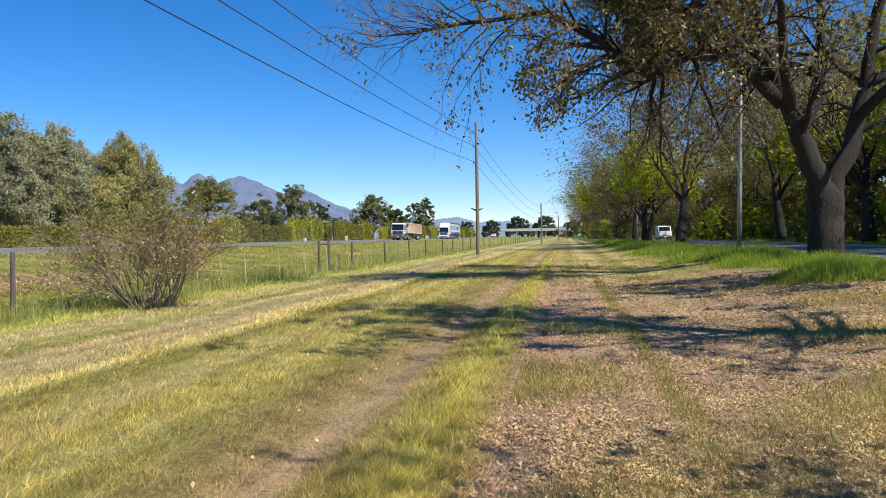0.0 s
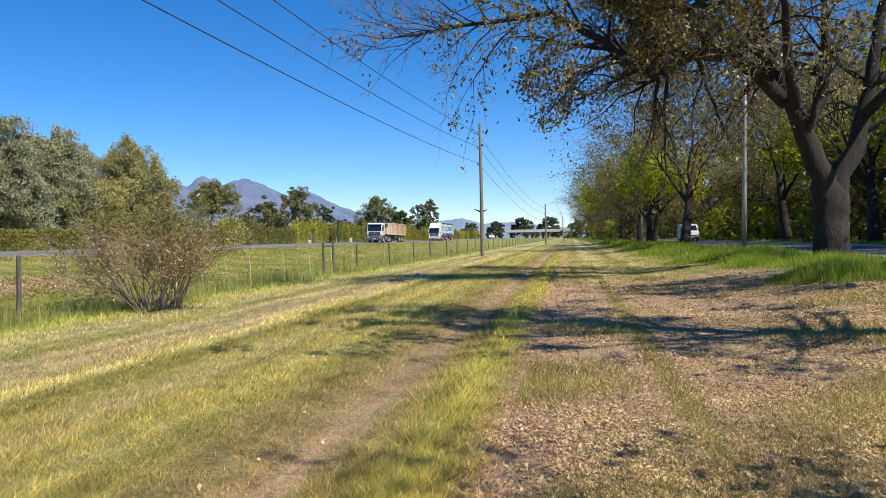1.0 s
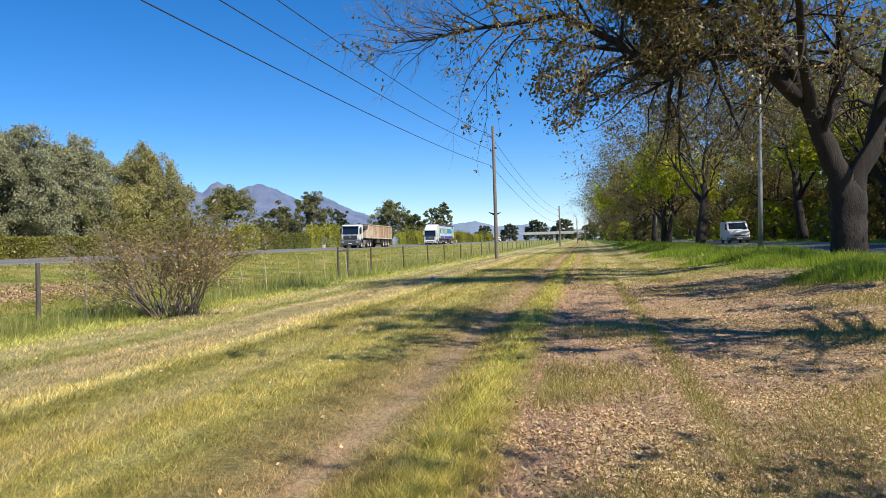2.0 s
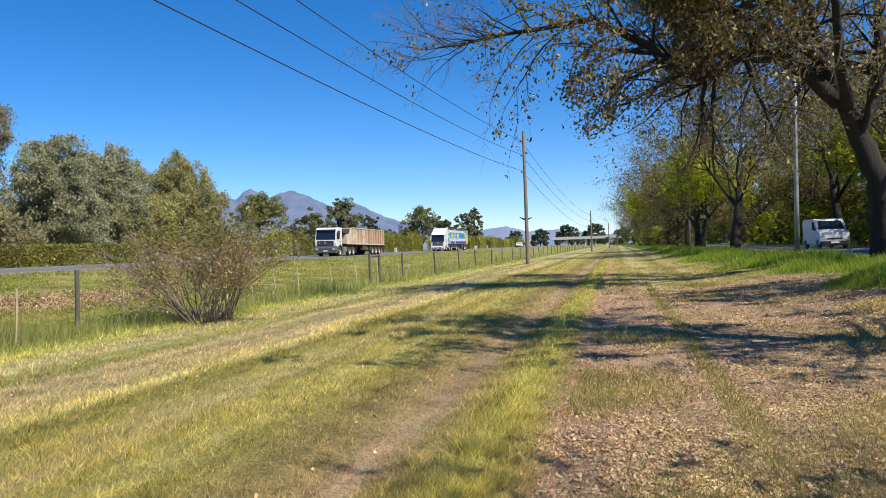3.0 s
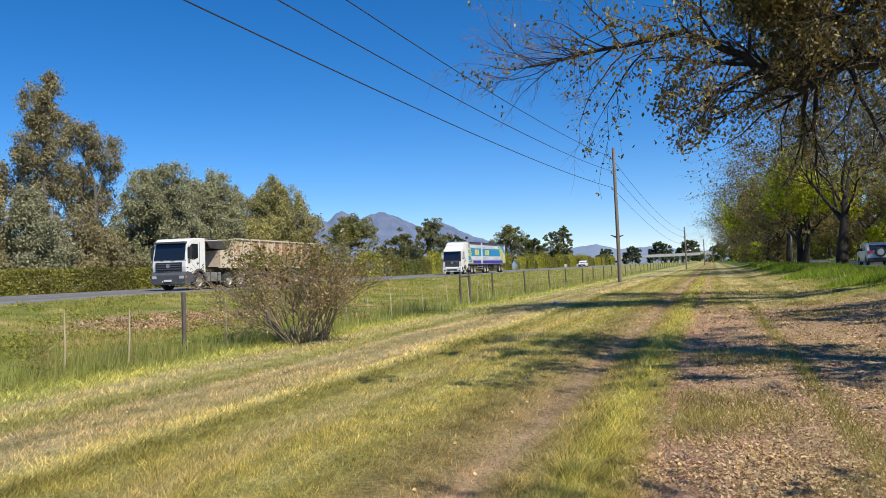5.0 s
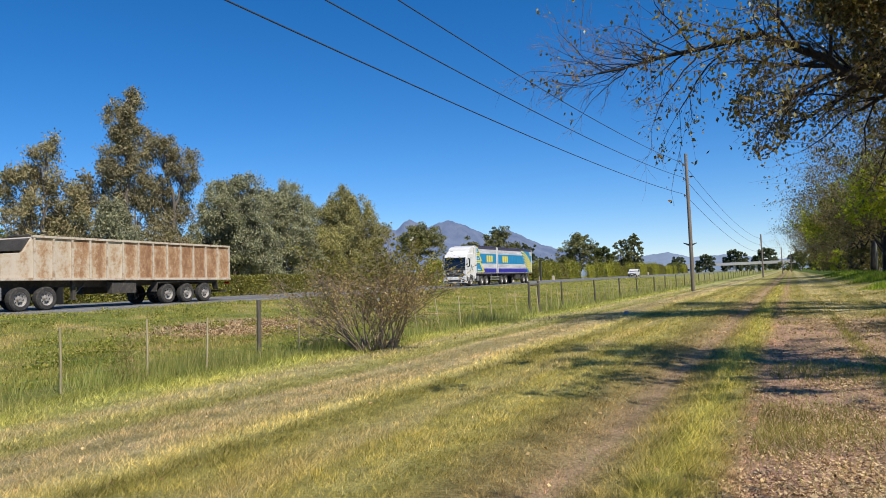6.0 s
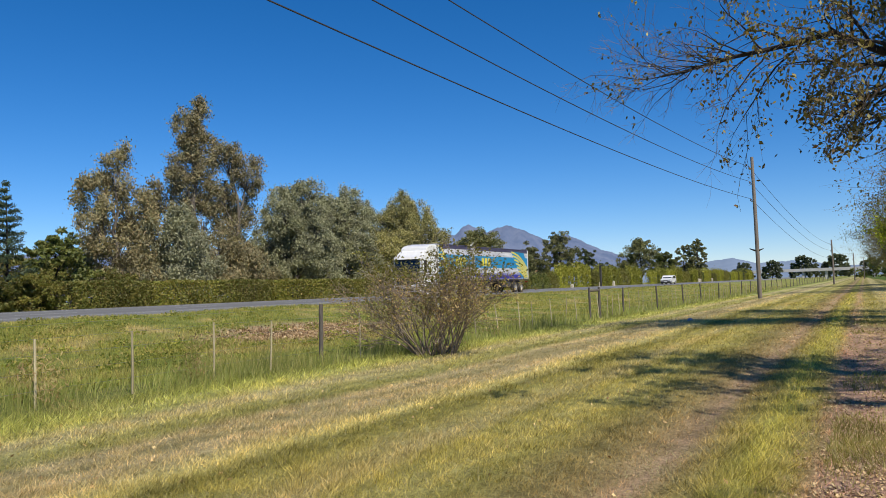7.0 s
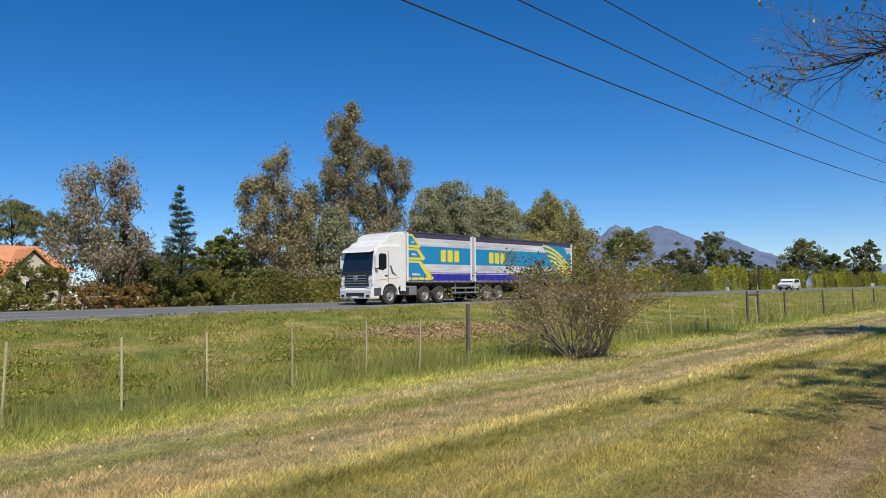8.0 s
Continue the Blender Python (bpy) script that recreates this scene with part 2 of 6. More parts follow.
def rust_material():
    """Cream paint rusting from the middle of each panel."""
    m, nt, b = blank("rusted_cream_paint", 0.75)
    tc = nt.nodes.new("ShaderNodeTexCoord").outputs["Object"]
    y = node(nt, "SeparateXYZ", tc).outputs[1]
    bay = calc(nt, "DIVIDE", calc(nt, "SUBTRACT", y, 5.1), 0.985)
    panel = nt.nodes.new("ShaderNodeTexWhiteNoise")
    panel.noise_dimensions = "1D"
    nt.links.new(calc(nt, "FLOOR", bay), panel.inputs["W"])
    edge = calc(nt, "ABSOLUTE", calc(nt, "SUBTRACT", calc(nt, "FRACT", bay), 0.5))
    run = node(nt, "TexNoise", node(nt, "Mapping", tc, Scale=(1, 1.5, 0.8)).outputs[0], Scale=1.5, Detail=6.0, Roughness=0.7).outputs[0]
    spot_ = node(nt, "TexNoise", tc, Scale=6.0, Detail=7.0, Roughness=0.8).outputs[0]
    back = calc(nt, "MULTIPLY", y, 0.013)
    amount = calc(nt, "ADD", calc(nt, "ADD", calc(nt, "MULTIPLY", run, 0.6), calc(nt, "MULTIPLY", spot_, 0.55)), back)
    amount = calc(nt, "ADD", amount, calc(nt, "MULTIPLY", calc(nt, "SUBTRACT", panel.outputs["Value"], 0.5), 0.13))
    amount = calc(nt, "SUBTRACT", amount, calc(nt, "MULTIPLY", calc(nt, "MULTIPLY", edge, edge), 0.5))
    col = ramp(nt, amount, [(0.53, (0.56, 0.48, 0.385)), (0.62, (0.50, 0.39, 0.27)), (0.70, (0.40, 0.24, 0.13)), (0.82, (0.26, 0.13, 0.065)), (0.97, (0.19, 0.09, 0.05))])
    nt.links.new(col, b.inputs["Base Color"])
    bumped(nt, b, spot_, 0.2, 0.01)
    return m


def glass_material(name, tint):
    m, nt, b = blank(name, 0.06)
    b.inputs["Base Color"].default_value = rgb(tint)
    b.inputs["Specular IOR Level"].default_value = 0.8
    n = grain(nt, 2.0, 2.0)
    nt.links.new(ramp(nt, n, [(0.3, (0.03,) * 3), (0.7, (0.12,) * 3)]), b.inputs["Roughness"])
    return m


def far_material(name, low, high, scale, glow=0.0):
    """Hills far behind everything: air haze and gully shade painted into the self-lit colour."""
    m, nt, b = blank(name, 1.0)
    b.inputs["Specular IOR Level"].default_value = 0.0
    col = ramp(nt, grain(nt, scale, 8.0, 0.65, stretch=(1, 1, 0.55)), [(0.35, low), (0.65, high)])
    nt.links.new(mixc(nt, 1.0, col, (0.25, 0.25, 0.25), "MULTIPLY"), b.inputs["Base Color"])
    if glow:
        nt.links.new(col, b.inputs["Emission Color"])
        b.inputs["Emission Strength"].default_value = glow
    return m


GROUND = ground_material()
GRASS = blade_material("mown_grass", (1.66, 1.48, 1.42), 0.38)
TALL = foliage("tall_grass", [(0.22, 0.265, 0.085), (0.33, 0.36, 0.125), (0.52, 0.47, 0.24), (0.28, 0.33, 0.10)], 0.42, tint_scale=0.35)
LUSH = foliage("lush_grass", [(0.10, 0.165, 0.025), (0.17, 0.25, 0.033), (0.25, 0.34, 0.048), (0.36, 0.37, 0.09)], 0.45, tint_scale=0.4)
LITTER = foliage("fallen_leaves", [(0.09, 0.05, 0.03), (0.42, 0.255, 0.155), (0.64, 0.455, 0.30), (0.74, 0.58, 0.41), (0.17, 0.09, 0.052), (0.54, 0.35, 0.22)], 0.1, 0.8)
STRAW = foliage("cut_straw", [(0.30, 0.25, 0.13), (0.46, 0.40, 0.23), (0.60, 0.53, 0.33), (0.38, 0.33, 0.15)], 0.2, 0.7, tint_scale=0.8)
ASPHALT = asphalt_material()
PAINT_LINE = surface("road_paint", (0.55, 0.55, 0.52), (0.7, 0.7, 0.66), 2.0, 0.7)
KERB = surface("concrete_kerb", (0.36, 0.35, 0.32), (0.5, 0.48, 0.45), 2.0, 0.9, dirt=(0.2, 0.19, 0.17))
BARK = surface("dark_bark", (0.018, 0.014, 0.011), (0.05, 0.04, 0.033), 2.5, 0.95, fine=14.0, bump=1.0, stretch=(3, 3, 0.6), dist=0.06)
BARK_PALE = surface("pale_bark", (0.09, 0.075, 0.06), (0.18, 0.155, 0.13), 1.5, 0.9, fine=12.0, bump=0.8, stretch=(2, 2, 0.5), dist=0.05)
TWIG = surface("twig_bark", (0.12, 0.095, 0.08), (0.23, 0.185, 0.155), 2.0, 0.95, bump=0)
BUSH_TWIG = surface("bush_twig", (0.18, 0.13, 0.09), (0.31, 0.24, 0.17), 2.0, 0.95, bump=0)
OAK_LEAF = foliage("oak_leaves", [(0.045, 0.045, 0.016), (0.10, 0.095, 0.028), (0.17, 0.09, 0.045), (0.24, 0.21, 0.065), (0.14, 0.12, 0.038), (0.08, 0.06, 0.026), (0.50, 0.42, 0.20)], 0.25, vary=0.12)
ROW_LEAF = foliage("row_tree_leaves", [(0.12, 0.12, 0.045), (0.17, 0.14, 0.065), (0.22, 0.155, 0.095), (0.21, 0.215, 0.055), (0.24, 0.165, 0.105)], 0.32)
LIME_LEAF = foliage("yellow_green_leaves", [(0.22, 0.28, 0.03), (0.34, 0.38, 0.04), (0.46, 0.46, 0.05), (0.18, 0.22, 0.034)], 0.5)
GUM_LEAF = foliage("gum_leaves", [(0.17, 0.16, 0.095), (0.22, 0.205, 0.125), (0.28, 0.245, 0.155), (0.31, 0.24, 0.15), (0.20, 0.195, 0.115)], 0.15, vary=0.1, tint_scale=0.9)
YELLOW_GUM_LEAF = foliage("yellow_gum_leaves", [(0.21, 0.205, 0.09), (0.32, 0.305, 0.13), (0.44, 0.39, 0.18), (0.27, 0.265, 0.135)], 0.18, vary=0.1, tint_scale=0.9)
GREY_GUM_LEAF = foliage("grey_gum_leaves", [(0.22, 0.23, 0.155), (0.28, 0.285, 0.20), (0.34, 0.34, 0.24), (0.25, 0.255, 0.165)], 0.15, vary=0.1, tint_scale=0.9)
RED_GUM_LEAF = foliage("reddish_gum_leaves", [(0.22, 0.18, 0.145), (0.29, 0.23, 0.19), (0.33, 0.26, 0.21), (0.22, 0.21, 0.145)], 0.2, vary=0.1)
MEADOW_LEAF = foliage("meadow_weed_leaves", [(0.11, 0.15, 0.03), (0.17, 0.20, 0.045), (0.25, 0.25, 0.06), (0.36, 0.29, 0.12)], 0.3, tint_scale=0.5)
TUFT = foliage("tuft_grass", [(0.20, 0.18, 0.05), (0.32, 0.28, 0.09), (0.50, 0.42, 0.23), (0.26, 0.24, 0.065)], 0.4, tint_scale=0.5)
# needle tones lightened so the colour carries distance haze
PINE_LEAF = foliage("pine_needles", [(0.085, 0.100, 0.054), (0.164, 0.170, 0.085), (0.236, 0.217, 0.117)], 0.1)
FIR_LEAF = foliage("blue_green_needles", [(0.042, 0.069, 0.047), (0.070, 0.111, 0.066), (0.112, 0.139, 0.080)], 0.1)
HEDGE_LEAF = foliage("hedge_leaves", [(0.108, 0.125, 0.031), (0.150, 0.158, 0.043), (0.192, 0.179, 0.055), (0.209, 0.162, 0.058)], 0.25, tint_scale=0.25)
SHRUB_LEAF = foliage("yellow_shrub_leaves", [(0.203, 0.227, 0.038), (0.297, 0.294, 0.051), (0.365, 0.334, 0.077), (0.135, 0.174, 0.032)], 0.3, tint_scale=0.15)
DARK_LEAF = foliage("dark_leaves", [(0.06, 0.08, 0.027), (0.11, 0.13, 0.04), (0.18, 0.18, 0.065)], 0.2)
RUSSET_LEAF = foliage("russet_leaves", [(0.208, 0.116, 0.049), (0.286, 0.167, 0.062), (0.143, 0.129, 0.043)], 0.25)
BUSH_LEAF = foliage("dry_bush_leaves", [(0.29, 0.255, 0.105), (0.42, 0.345, 0.17), (0.58, 0.44, 0.25), (0.47, 0.29, 0.185), (0.35, 0.335, 0.115)], 0.35)
BUSH_GREEN = foliage("bush_top_leaves", [(0.190, 0.182, 0.045), (0.272, 0.229, 0.058), (0.136, 0.148, 0.039)], 0.35)
POST_WOOD = surface("weathered_post", (0.06, 0.052, 0.045), (0.14, 0.12, 0.10), 3.0, 0.95, fine=20, bump=0.7, stretch=(4, 4, 0.5))
STAKE_WOOD = surface("pale_stake_wood", (0.36, 0.30, 0.17), (0.50, 0.43, 0.27), 3.0, 0.9, fine=20, bump=0.4, stretch=(4, 4, 0.4), vary=0.2)
POLE_WOOD = surface("grey_pole_wood", (0.13, 0.108, 0.09), (0.24, 0.205, 0.175), 2.0, 0.9, fine=16, bump=0.6, stretch=(5, 5, 0.3))
WIRE = surface("cable", (0.02, 0.02, 0.025), (0.04, 0.04, 0.045), 1.0, 0.6, bump=0)
FENCE_WIRE = surface("fence_wire", (0.28, 0.28, 0.27), (0.4, 0.4, 0.38), 1.0, 0.5, 0.8, bump=0)
STEEL = surface("galvanised_steel", (0.26, 0.26, 0.26), (0.38, 0.38, 0.38), 2.0, 0.5, 0.5, dirt=(0.3, 0.28, 0.25))
PORCELAIN = glossy("brown_porcelain", (0.10, 0.05, 0.035), 0.25)
WHITE = surface("white_paint", (0.72, 0.715, 0.70), (0.82, 0.815, 0.80), 1.2, 0.35, bump=0.03, dirt=(0.74, 0.71, 0.65), coat=0.4)
BLACK = surface("black_plastic", (0.018, 0.018, 0.02), (0.035, 0.035, 0.036), 2.0, 0.55, bump=0.1)
GREY_PLASTIC = surface("dark_grey_plastic", (0.06, 0.065, 0.075), (0.10, 0.105, 0.115), 2.0, 0.6, bump=0.1)
CHASSIS = surface("dirty_chassis", (0.035, 0.032, 0.03), (0.075, 0.068, 0.06), 2.0, 0.8, dirt=(0.12, 0.10, 0.08))
RUBBER = surface("tyre_rubber", (0.022, 0.022, 0.022), (0.05, 0.047, 0.044), 3.0, 0.9, dirt=(0.08, 0.072, 0.062))
RIM = surface("dusty_rim", (0.36, 0.34, 0.31), (0.52, 0.50, 0.47), 4.0, 0.5, 0.4, dirt=(0.2, 0.16, 0.12))
GLASS = glass_material("dark_window", (0.012, 0.016, 0.022))
CHROME = surface("bright_metal", (0.62, 0.63, 0.65), (0.75, 0.76, 0.78), 2.0, 0.25, 0.9, bump=0.02)
LAMP_GLASS = glossy("lamp_glass", (0.6, 0.62, 0.64), 0.12, 0.3)
RED_LAMP = glossy("red_lamp", (0.4, 0.02, 0.02), 0.2)
AMBER = glossy("amber_lamp", (0.6, 0.22, 0.02), 0.2)
RUST = rust_material()
CREAM = surface("worn_cream_paint", (0.50, 0.43, 0.34), (0.60, 0.52, 0.42), 1.5, 0.7, dirt=(0.34, 0.22, 0.13))
TARP = surface("dark_tarpaulin", (0.025, 0.025, 0.028), (0.075, 0.07, 0.068), 2.5, 0.9, bump=0.6, dist=0.05)
CURTAIN_WHITE = surface("white_curtain", (0.50, 0.50, 0.53), (0.66, 0.66, 0.68), 1.0, 0.5, stretch=(1, 3, 0.4), bump=0.2, dist=0.03)
CURTAIN_GREY = surface("grey_curtain", (0.22, 0.22, 0.30), (0.78, 0.78, 0.80), 0.8, 0.5, stretch=(1, 0.4, 4.0), bump=0.2, dist=0.03)
CURTAIN_CYAN = surface("cyan_curtain", (0.012, 0.20, 0.44), (0.02, 0.27, 0.52), 1.0, 0.45, stretch=(1, 2, 0.4), bump=0.2, dist=0.03)
CURTAIN_NAVY = surface("navy_curtain", (0.022, 0.02, 0.26), (0.04, 0.035, 0.38), 1.0, 0.5, stretch=(1, 3, 0.4), bump=0.2, dist=0.03)
CURTAIN_DARK = surface("dark_violet_curtain", (0.045, 0.04, 0.085), (0.08, 0.07, 0.13), 1.0, 0.5, bump=0.1)
YELLOW = glossy("yellow_print", (0.70, 0.58, 0.06), 0.5)
SILVER = glossy("silver_paint", (0.48, 0.50, 0.53), 0.3, 0.5, 0.5)
ROOF_TILE = surface("orange_roof_tile", (0.46, 0.19, 0.09), (0.60, 0.27, 0.13), 1.5, 0.85, bump=0.4, vary=0.12)
PLASTER = surface("cream_plaster", (0.52, 0.45, 0.35), (0.62, 0.55, 0.44), 1.0, 0.9)
CONCRETE = surface("pale_concrete", (0.42, 0.41, 0.39), (0.55, 0.54, 0.51), 0.3, 0.9, bump=0.1)
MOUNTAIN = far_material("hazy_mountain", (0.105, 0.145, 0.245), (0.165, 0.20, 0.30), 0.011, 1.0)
HILL = far_material("hazy_hill", (0.16, 0.215, 0.32), (0.20, 0.25, 0.35), 0.004, 1.0)
FAR_TREE = foliage("far_tree_leaves", [(0.05, 0.07, 0.045), (0.08, 0.10, 0.06), (0.12, 0.13, 0.07)], 0.1)
BLUE_SCRAP = surface("grey_blue_plastic", (0.20, 0.22, 0.32), (0.3, 0.32, 0.42), 8.0, 0.5)
PAPER = surface("white_paper", (0.7, 0.7, 0.68), (0.82, 0.82, 0.8), 6.0, 0.8)
SIGN_DARK = surface("dark_post_paint", (0.03, 0.03, 0.03), (0.06, 0.055, 0.05), 2.0, 0.8)


# ---- mesh helpers ----
class Geo:
    """Collects vertices and faces of one part."""

    def __init__(self):
        self.v, self.f = [], []

    def add(self, verts, faces):
        k = len(self.v)
        self.v.extend(tuple(p) for p in verts)
        self.f.extend(tuple(i + k for i in f) for f in faces)
        return self

    def box(self, x0, x1, y0, y1, z0, z1):
        v = [(x, y, z) for z in (z0, z1) for x, y in ((x0, y0), (x1, y0), (x1, y1), (x0, y1))]
        return self.add(v, [(3, 2, 1, 0), (4, 5, 6, 7), (0, 1, 5, 4), (1, 2, 6, 5), (2, 3, 7, 6), (3, 0, 4, 7)])

    def prism(self, outline, x0, x1):
        """An outline of (y, z), drawn out along x."""
        n = len(outline)
        v = [(x, y, z) for x in (x0, x1) for y, z in outline]
        area = sum(a[0] * b[1] - b[0] * a[1] for a, b in zip(outline, outline[1:] + outline[:1]))
        f = [tuple(range(n))[::-1], tuple(range(n, 2 * n))] + [(i, (i + 1) % n, (i + 1) % n + n, i + n) for i in range(n)]
        return self.add(v, f if area > 0 else [g[::-1] for g in f])

    def tube(self, pts, radii, n=8, caps=True):
        pts = [Vector(p) for p in pts]
        rings = []
        side = None
        for i, p in enumerate(pts):
            d = (pts[min(i + 1, len(pts) - 1)] - pts[max(i - 1, 0)]).normalized()
            if side is None:
                side = d.orthogonal().normalized()
            side = (side - d * side.dot(d)).normalized()
            up = d.cross(side)
            rings.append([p + (side * math.cos(a) + up * math.sin(a)) * radii[i] for a in (2 * math.pi * j / n for j in range(n))])
        f = [(i * n + j, i * n + (j + 1) % n, (i + 1) * n + (j + 1) % n, (i + 1) * n + j) for i in range(len(pts) - 1) for j in range(n)]
        if caps:
            f += [tuple(range(n))[::-1], tuple(range((len(pts) - 1) * n, len(pts) * n))]
        return self.add([q for r in rings for q in r], f)

    def mesh(self, name, material, bevel=0.0, smooth=False):
        me = bpy.data.meshes.new(name)
        me.from_pydata(self.v, [], self.f)
        if bevel:
            bm = bmesh.new()
            bm.from_mesh(me)
            edges = [e for e in bm.edges if len(e.link_faces) == 2 and e.calc_face_angle(0) > 0.45]
            bmesh.ops.bevel(bm, geom=edges, offset=bevel, segments=2, affect="EDGES", profile=0.6, clamp_overlap=True)
            bm.to_mesh(me)
            bm.free()
        me.materials.append(material)
        if smooth:
            me.shade_smooth()
        return me


def part(name, geo, material, parent=None, label="", bevel=0.0, smooth=False, at=None):
    ob = new(name, geo if isinstance(geo, bpy.types.Mesh) else geo.mesh(name, material, bevel, smooth))
    if parent is not None:
        ob.parent = parent
    if at is not None:
        ob.matrix_basis = at
    return tagged(ob, label=label)


def thing(name, label, category, m=None, group="", kind=""):
    ob = new(name)
    if m is not None:
        ob.matrix_basis = m
    return tagged(ob, label, category, group, kind)


def soup(name, verts, size, material):
    """A mesh from an (n * size, 3) array, size corners a face."""
    me = bpy.data.meshes.new(name)
    n = len(verts) // size
    me.vertices.add(len(verts))
    me.vertices.foreach_set("co", np.ascontiguousarray(verts, np.float32).ravel())
    me.loops.add(len(verts))
    me.loops.foreach_set("vertex_index", np.arange(len(verts), dtype=np.int32))
    me.polygons.add(n)
    me.polygons.foreach_set("loop_start", np.arange(0, len(verts), size, dtype=np.int32))
    me.update(calc_edges=True)
    me.materials.append(material)
    return me


def leaves(rng, at, length, width, down=0.3):
    """Lozenge leaves round the given places."""
    n = len(at)
    u = rng.normal(size=(n, 3))
    u[:, 2] -= down
    u /= np.linalg.norm(u, axis=1)[:, None]
    w = np.cross(u, rng.normal(size=(n, 3)))
    w /= np.linalg.norm(w, axis=1)[:, None] + 1e-9
    s = rng.uniform(0.6, 1.3, n)[:, None]
    u, w = u * length * 0.5 * s, w * width * 0.5 * s
    return np.stack([at - u, at + w - u * 0.1, at + u, at - w - u * 0.1], 1).reshape(-1, 3)


def blades(rng, at, height, width, lean=0.35, wind=(0.0, 0.0)):
    """Three-cornered grass blades on the given places."""
    n = len(at)
    a = rng.uniform(0, 2 * math.pi, n)
    side = np.stack([np.cos(a), np.sin(a), np.zeros(n)], 1)
    h = (height * rng.uniform(0.5, 1.3, n))[:, None]
    tip = at + np.concatenate([rng.normal(size=(n, 2)) * lean + np.array(wind), np.ones((n, 1))], 1) * h
    w = width * rng.uniform(0.6, 1.3, n)[:, None] * 0.5
    base = at - np.array([0, 0, 0.015])
    return np.stack([base - side * w, base + side * w, tip], 1).reshape(-1, 3)


def smooth_step(a, b, x):
    t = np.clip((x - a) / (b - a), 0, 1)
    return t * t * (3 - 2 * t)


def ground_z(x, y):
    """Height of the ground: flat verge, the highway's low bank to the left, the tree bank to the right."""
    x, y = np.asarray(x, float), np.asarray(y, float)
    z = 0.86 * smooth_step(-12.5, -26.0, x) + 0.50 * smooth_step(2.2, 7.5, x)
    z = z + 0.012 * np.sin(x * 2.1 + 0.3 * np.sin(y * 0.31)) * (np.abs(x + 4) < 8)
    z = z - 0.05 * np.exp(-((x + 1.65) / 0.3) ** 2) - 0.03 * np.exp(-((x - 1.3) / 0.4) ** 2) + 0.02 * np.exp(-((x + 0.9) / 0.35) ** 2)
    return z + 0.03 * np.sin(x * 0.7 + y * 0.23) * np.sin(y * 0.41 - x * 0.37) * (x > -26)


def waves(x, y, k):
    """Uneven growth from 0 to 1."""
    return 0.5 + 0.5 * np.sin(x * 1.3 * k + 1.7 * np.sin(y * 0.53 * k + 1)) * np.sin(y * 0.9 * k + 1.3 * np.sin(x * 0.71 * k))


# ---- ground, roads, distance ----
def sheet(name, xs, ys, zf, material):
    gx, gy = np.meshgrid(xs, ys)
    gz = zf(gx, gy)
    n, m = len(xs), len(ys)
    v = np.stack([gx, gy, gz], -1).reshape(-1, 3)
    f = [(j * n + i, j * n + i + 1, (j + 1) * n + i + 1, (j + 1) * n + i) for j in range(m - 1) for i in range(n - 1)]
    me = bpy.data.meshes.new(name)
    me.from_pydata(v.tolist(), [], f)
    me.materials.append(material)
    me.shade_smooth()
    return me


def build_ground():
    xs = np.concatenate([[-4500, -1500, -500, -200, -100, -60], np.arange(-45, -12, 1.5), np.arange(-12, 10, 0.25), np.arange(10, 30, 2), [40, 80, 200, 600, 1500, 4500]])
    ys = np.concatenate([[-800, -200, -60, -20, -5], np.arange(0, 40, 0.5), np.arange(40, 130, 4), [150, 200, 300, 500, 900, 1800, 4700]])
    tagged(new("ground", sheet("ground", xs, ys, ground_z, GROUND)), "mown grass verge with leaf litter and a meadow", "ground", kind="structure")


def road_z(x):
    return 0.915 + (-27.0 - x) * 0.017


def build_highway():
    y0, y1 = -150.0, 1500.0
    geo = Geo().add([(-27.0, y0, road_z(-27)), (-38.4, y0, road_z(-38.4)), (-38.4, y1, road_z(-38.4)), (-27.0, y1, road_z(-27)),
                     (-26.6, y0, 0.6), (-38.8, y0, 0.6), (-38.8, y1, 0.6), (-26.6, y1, 0.6)],
                    [(0, 3, 2, 1), (0, 4, 7, 3), (1, 2, 6, 5), (0, 1, 5, 4), (3, 7, 6, 2)])
    road = tagged(part("highway", geo, ASPHALT), "grey asphalt highway on a low bank", "road", kind="structure")
    for x in (-28.6, -36.6):
        part("edge_line", Geo().add([(x, y0, road_z(x) + 0.004), (x - 0.12, y0, road_z(x - 0.12) + 0.004), (x - 0.12, y1, road_z(x - 0.12) + 0.004), (x, y1, road_z(x) + 0.004)], [(0, 3, 2, 1)]), PAINT_LINE, road, "worn white edge line")
    dash = Geo()
    for k in range(60):
        y = -60 + k * 9
        dash.add([(-32.6, y, road_z(-32.6) + 0.004), (-32.72, y, road_z(-32.72) + 0.004), (-32.72, y + 3, road_z(-32.72) + 0.004), (-32.6, y + 3, road_z(-32.6) + 0.004)], [(0, 3, 2, 1)])
    tagged(part("centre_line", dash, PAINT_LINE, road, "broken white centre line"), kind="stuff")


def build_side_road():
    road = tagged(part("side_road", Geo().box(9.85, 17.6, -60, 420, 0.3, 0.53), ASPHALT), "grey asphalt road behind the tree row", "road", kind="structure")
    for x in (9.65, 17.6):
        part("kerb", Geo().box(x, x + 0.2, -60, 420, 0.3, 0.64), KERB, road, "pale concrete kerb")


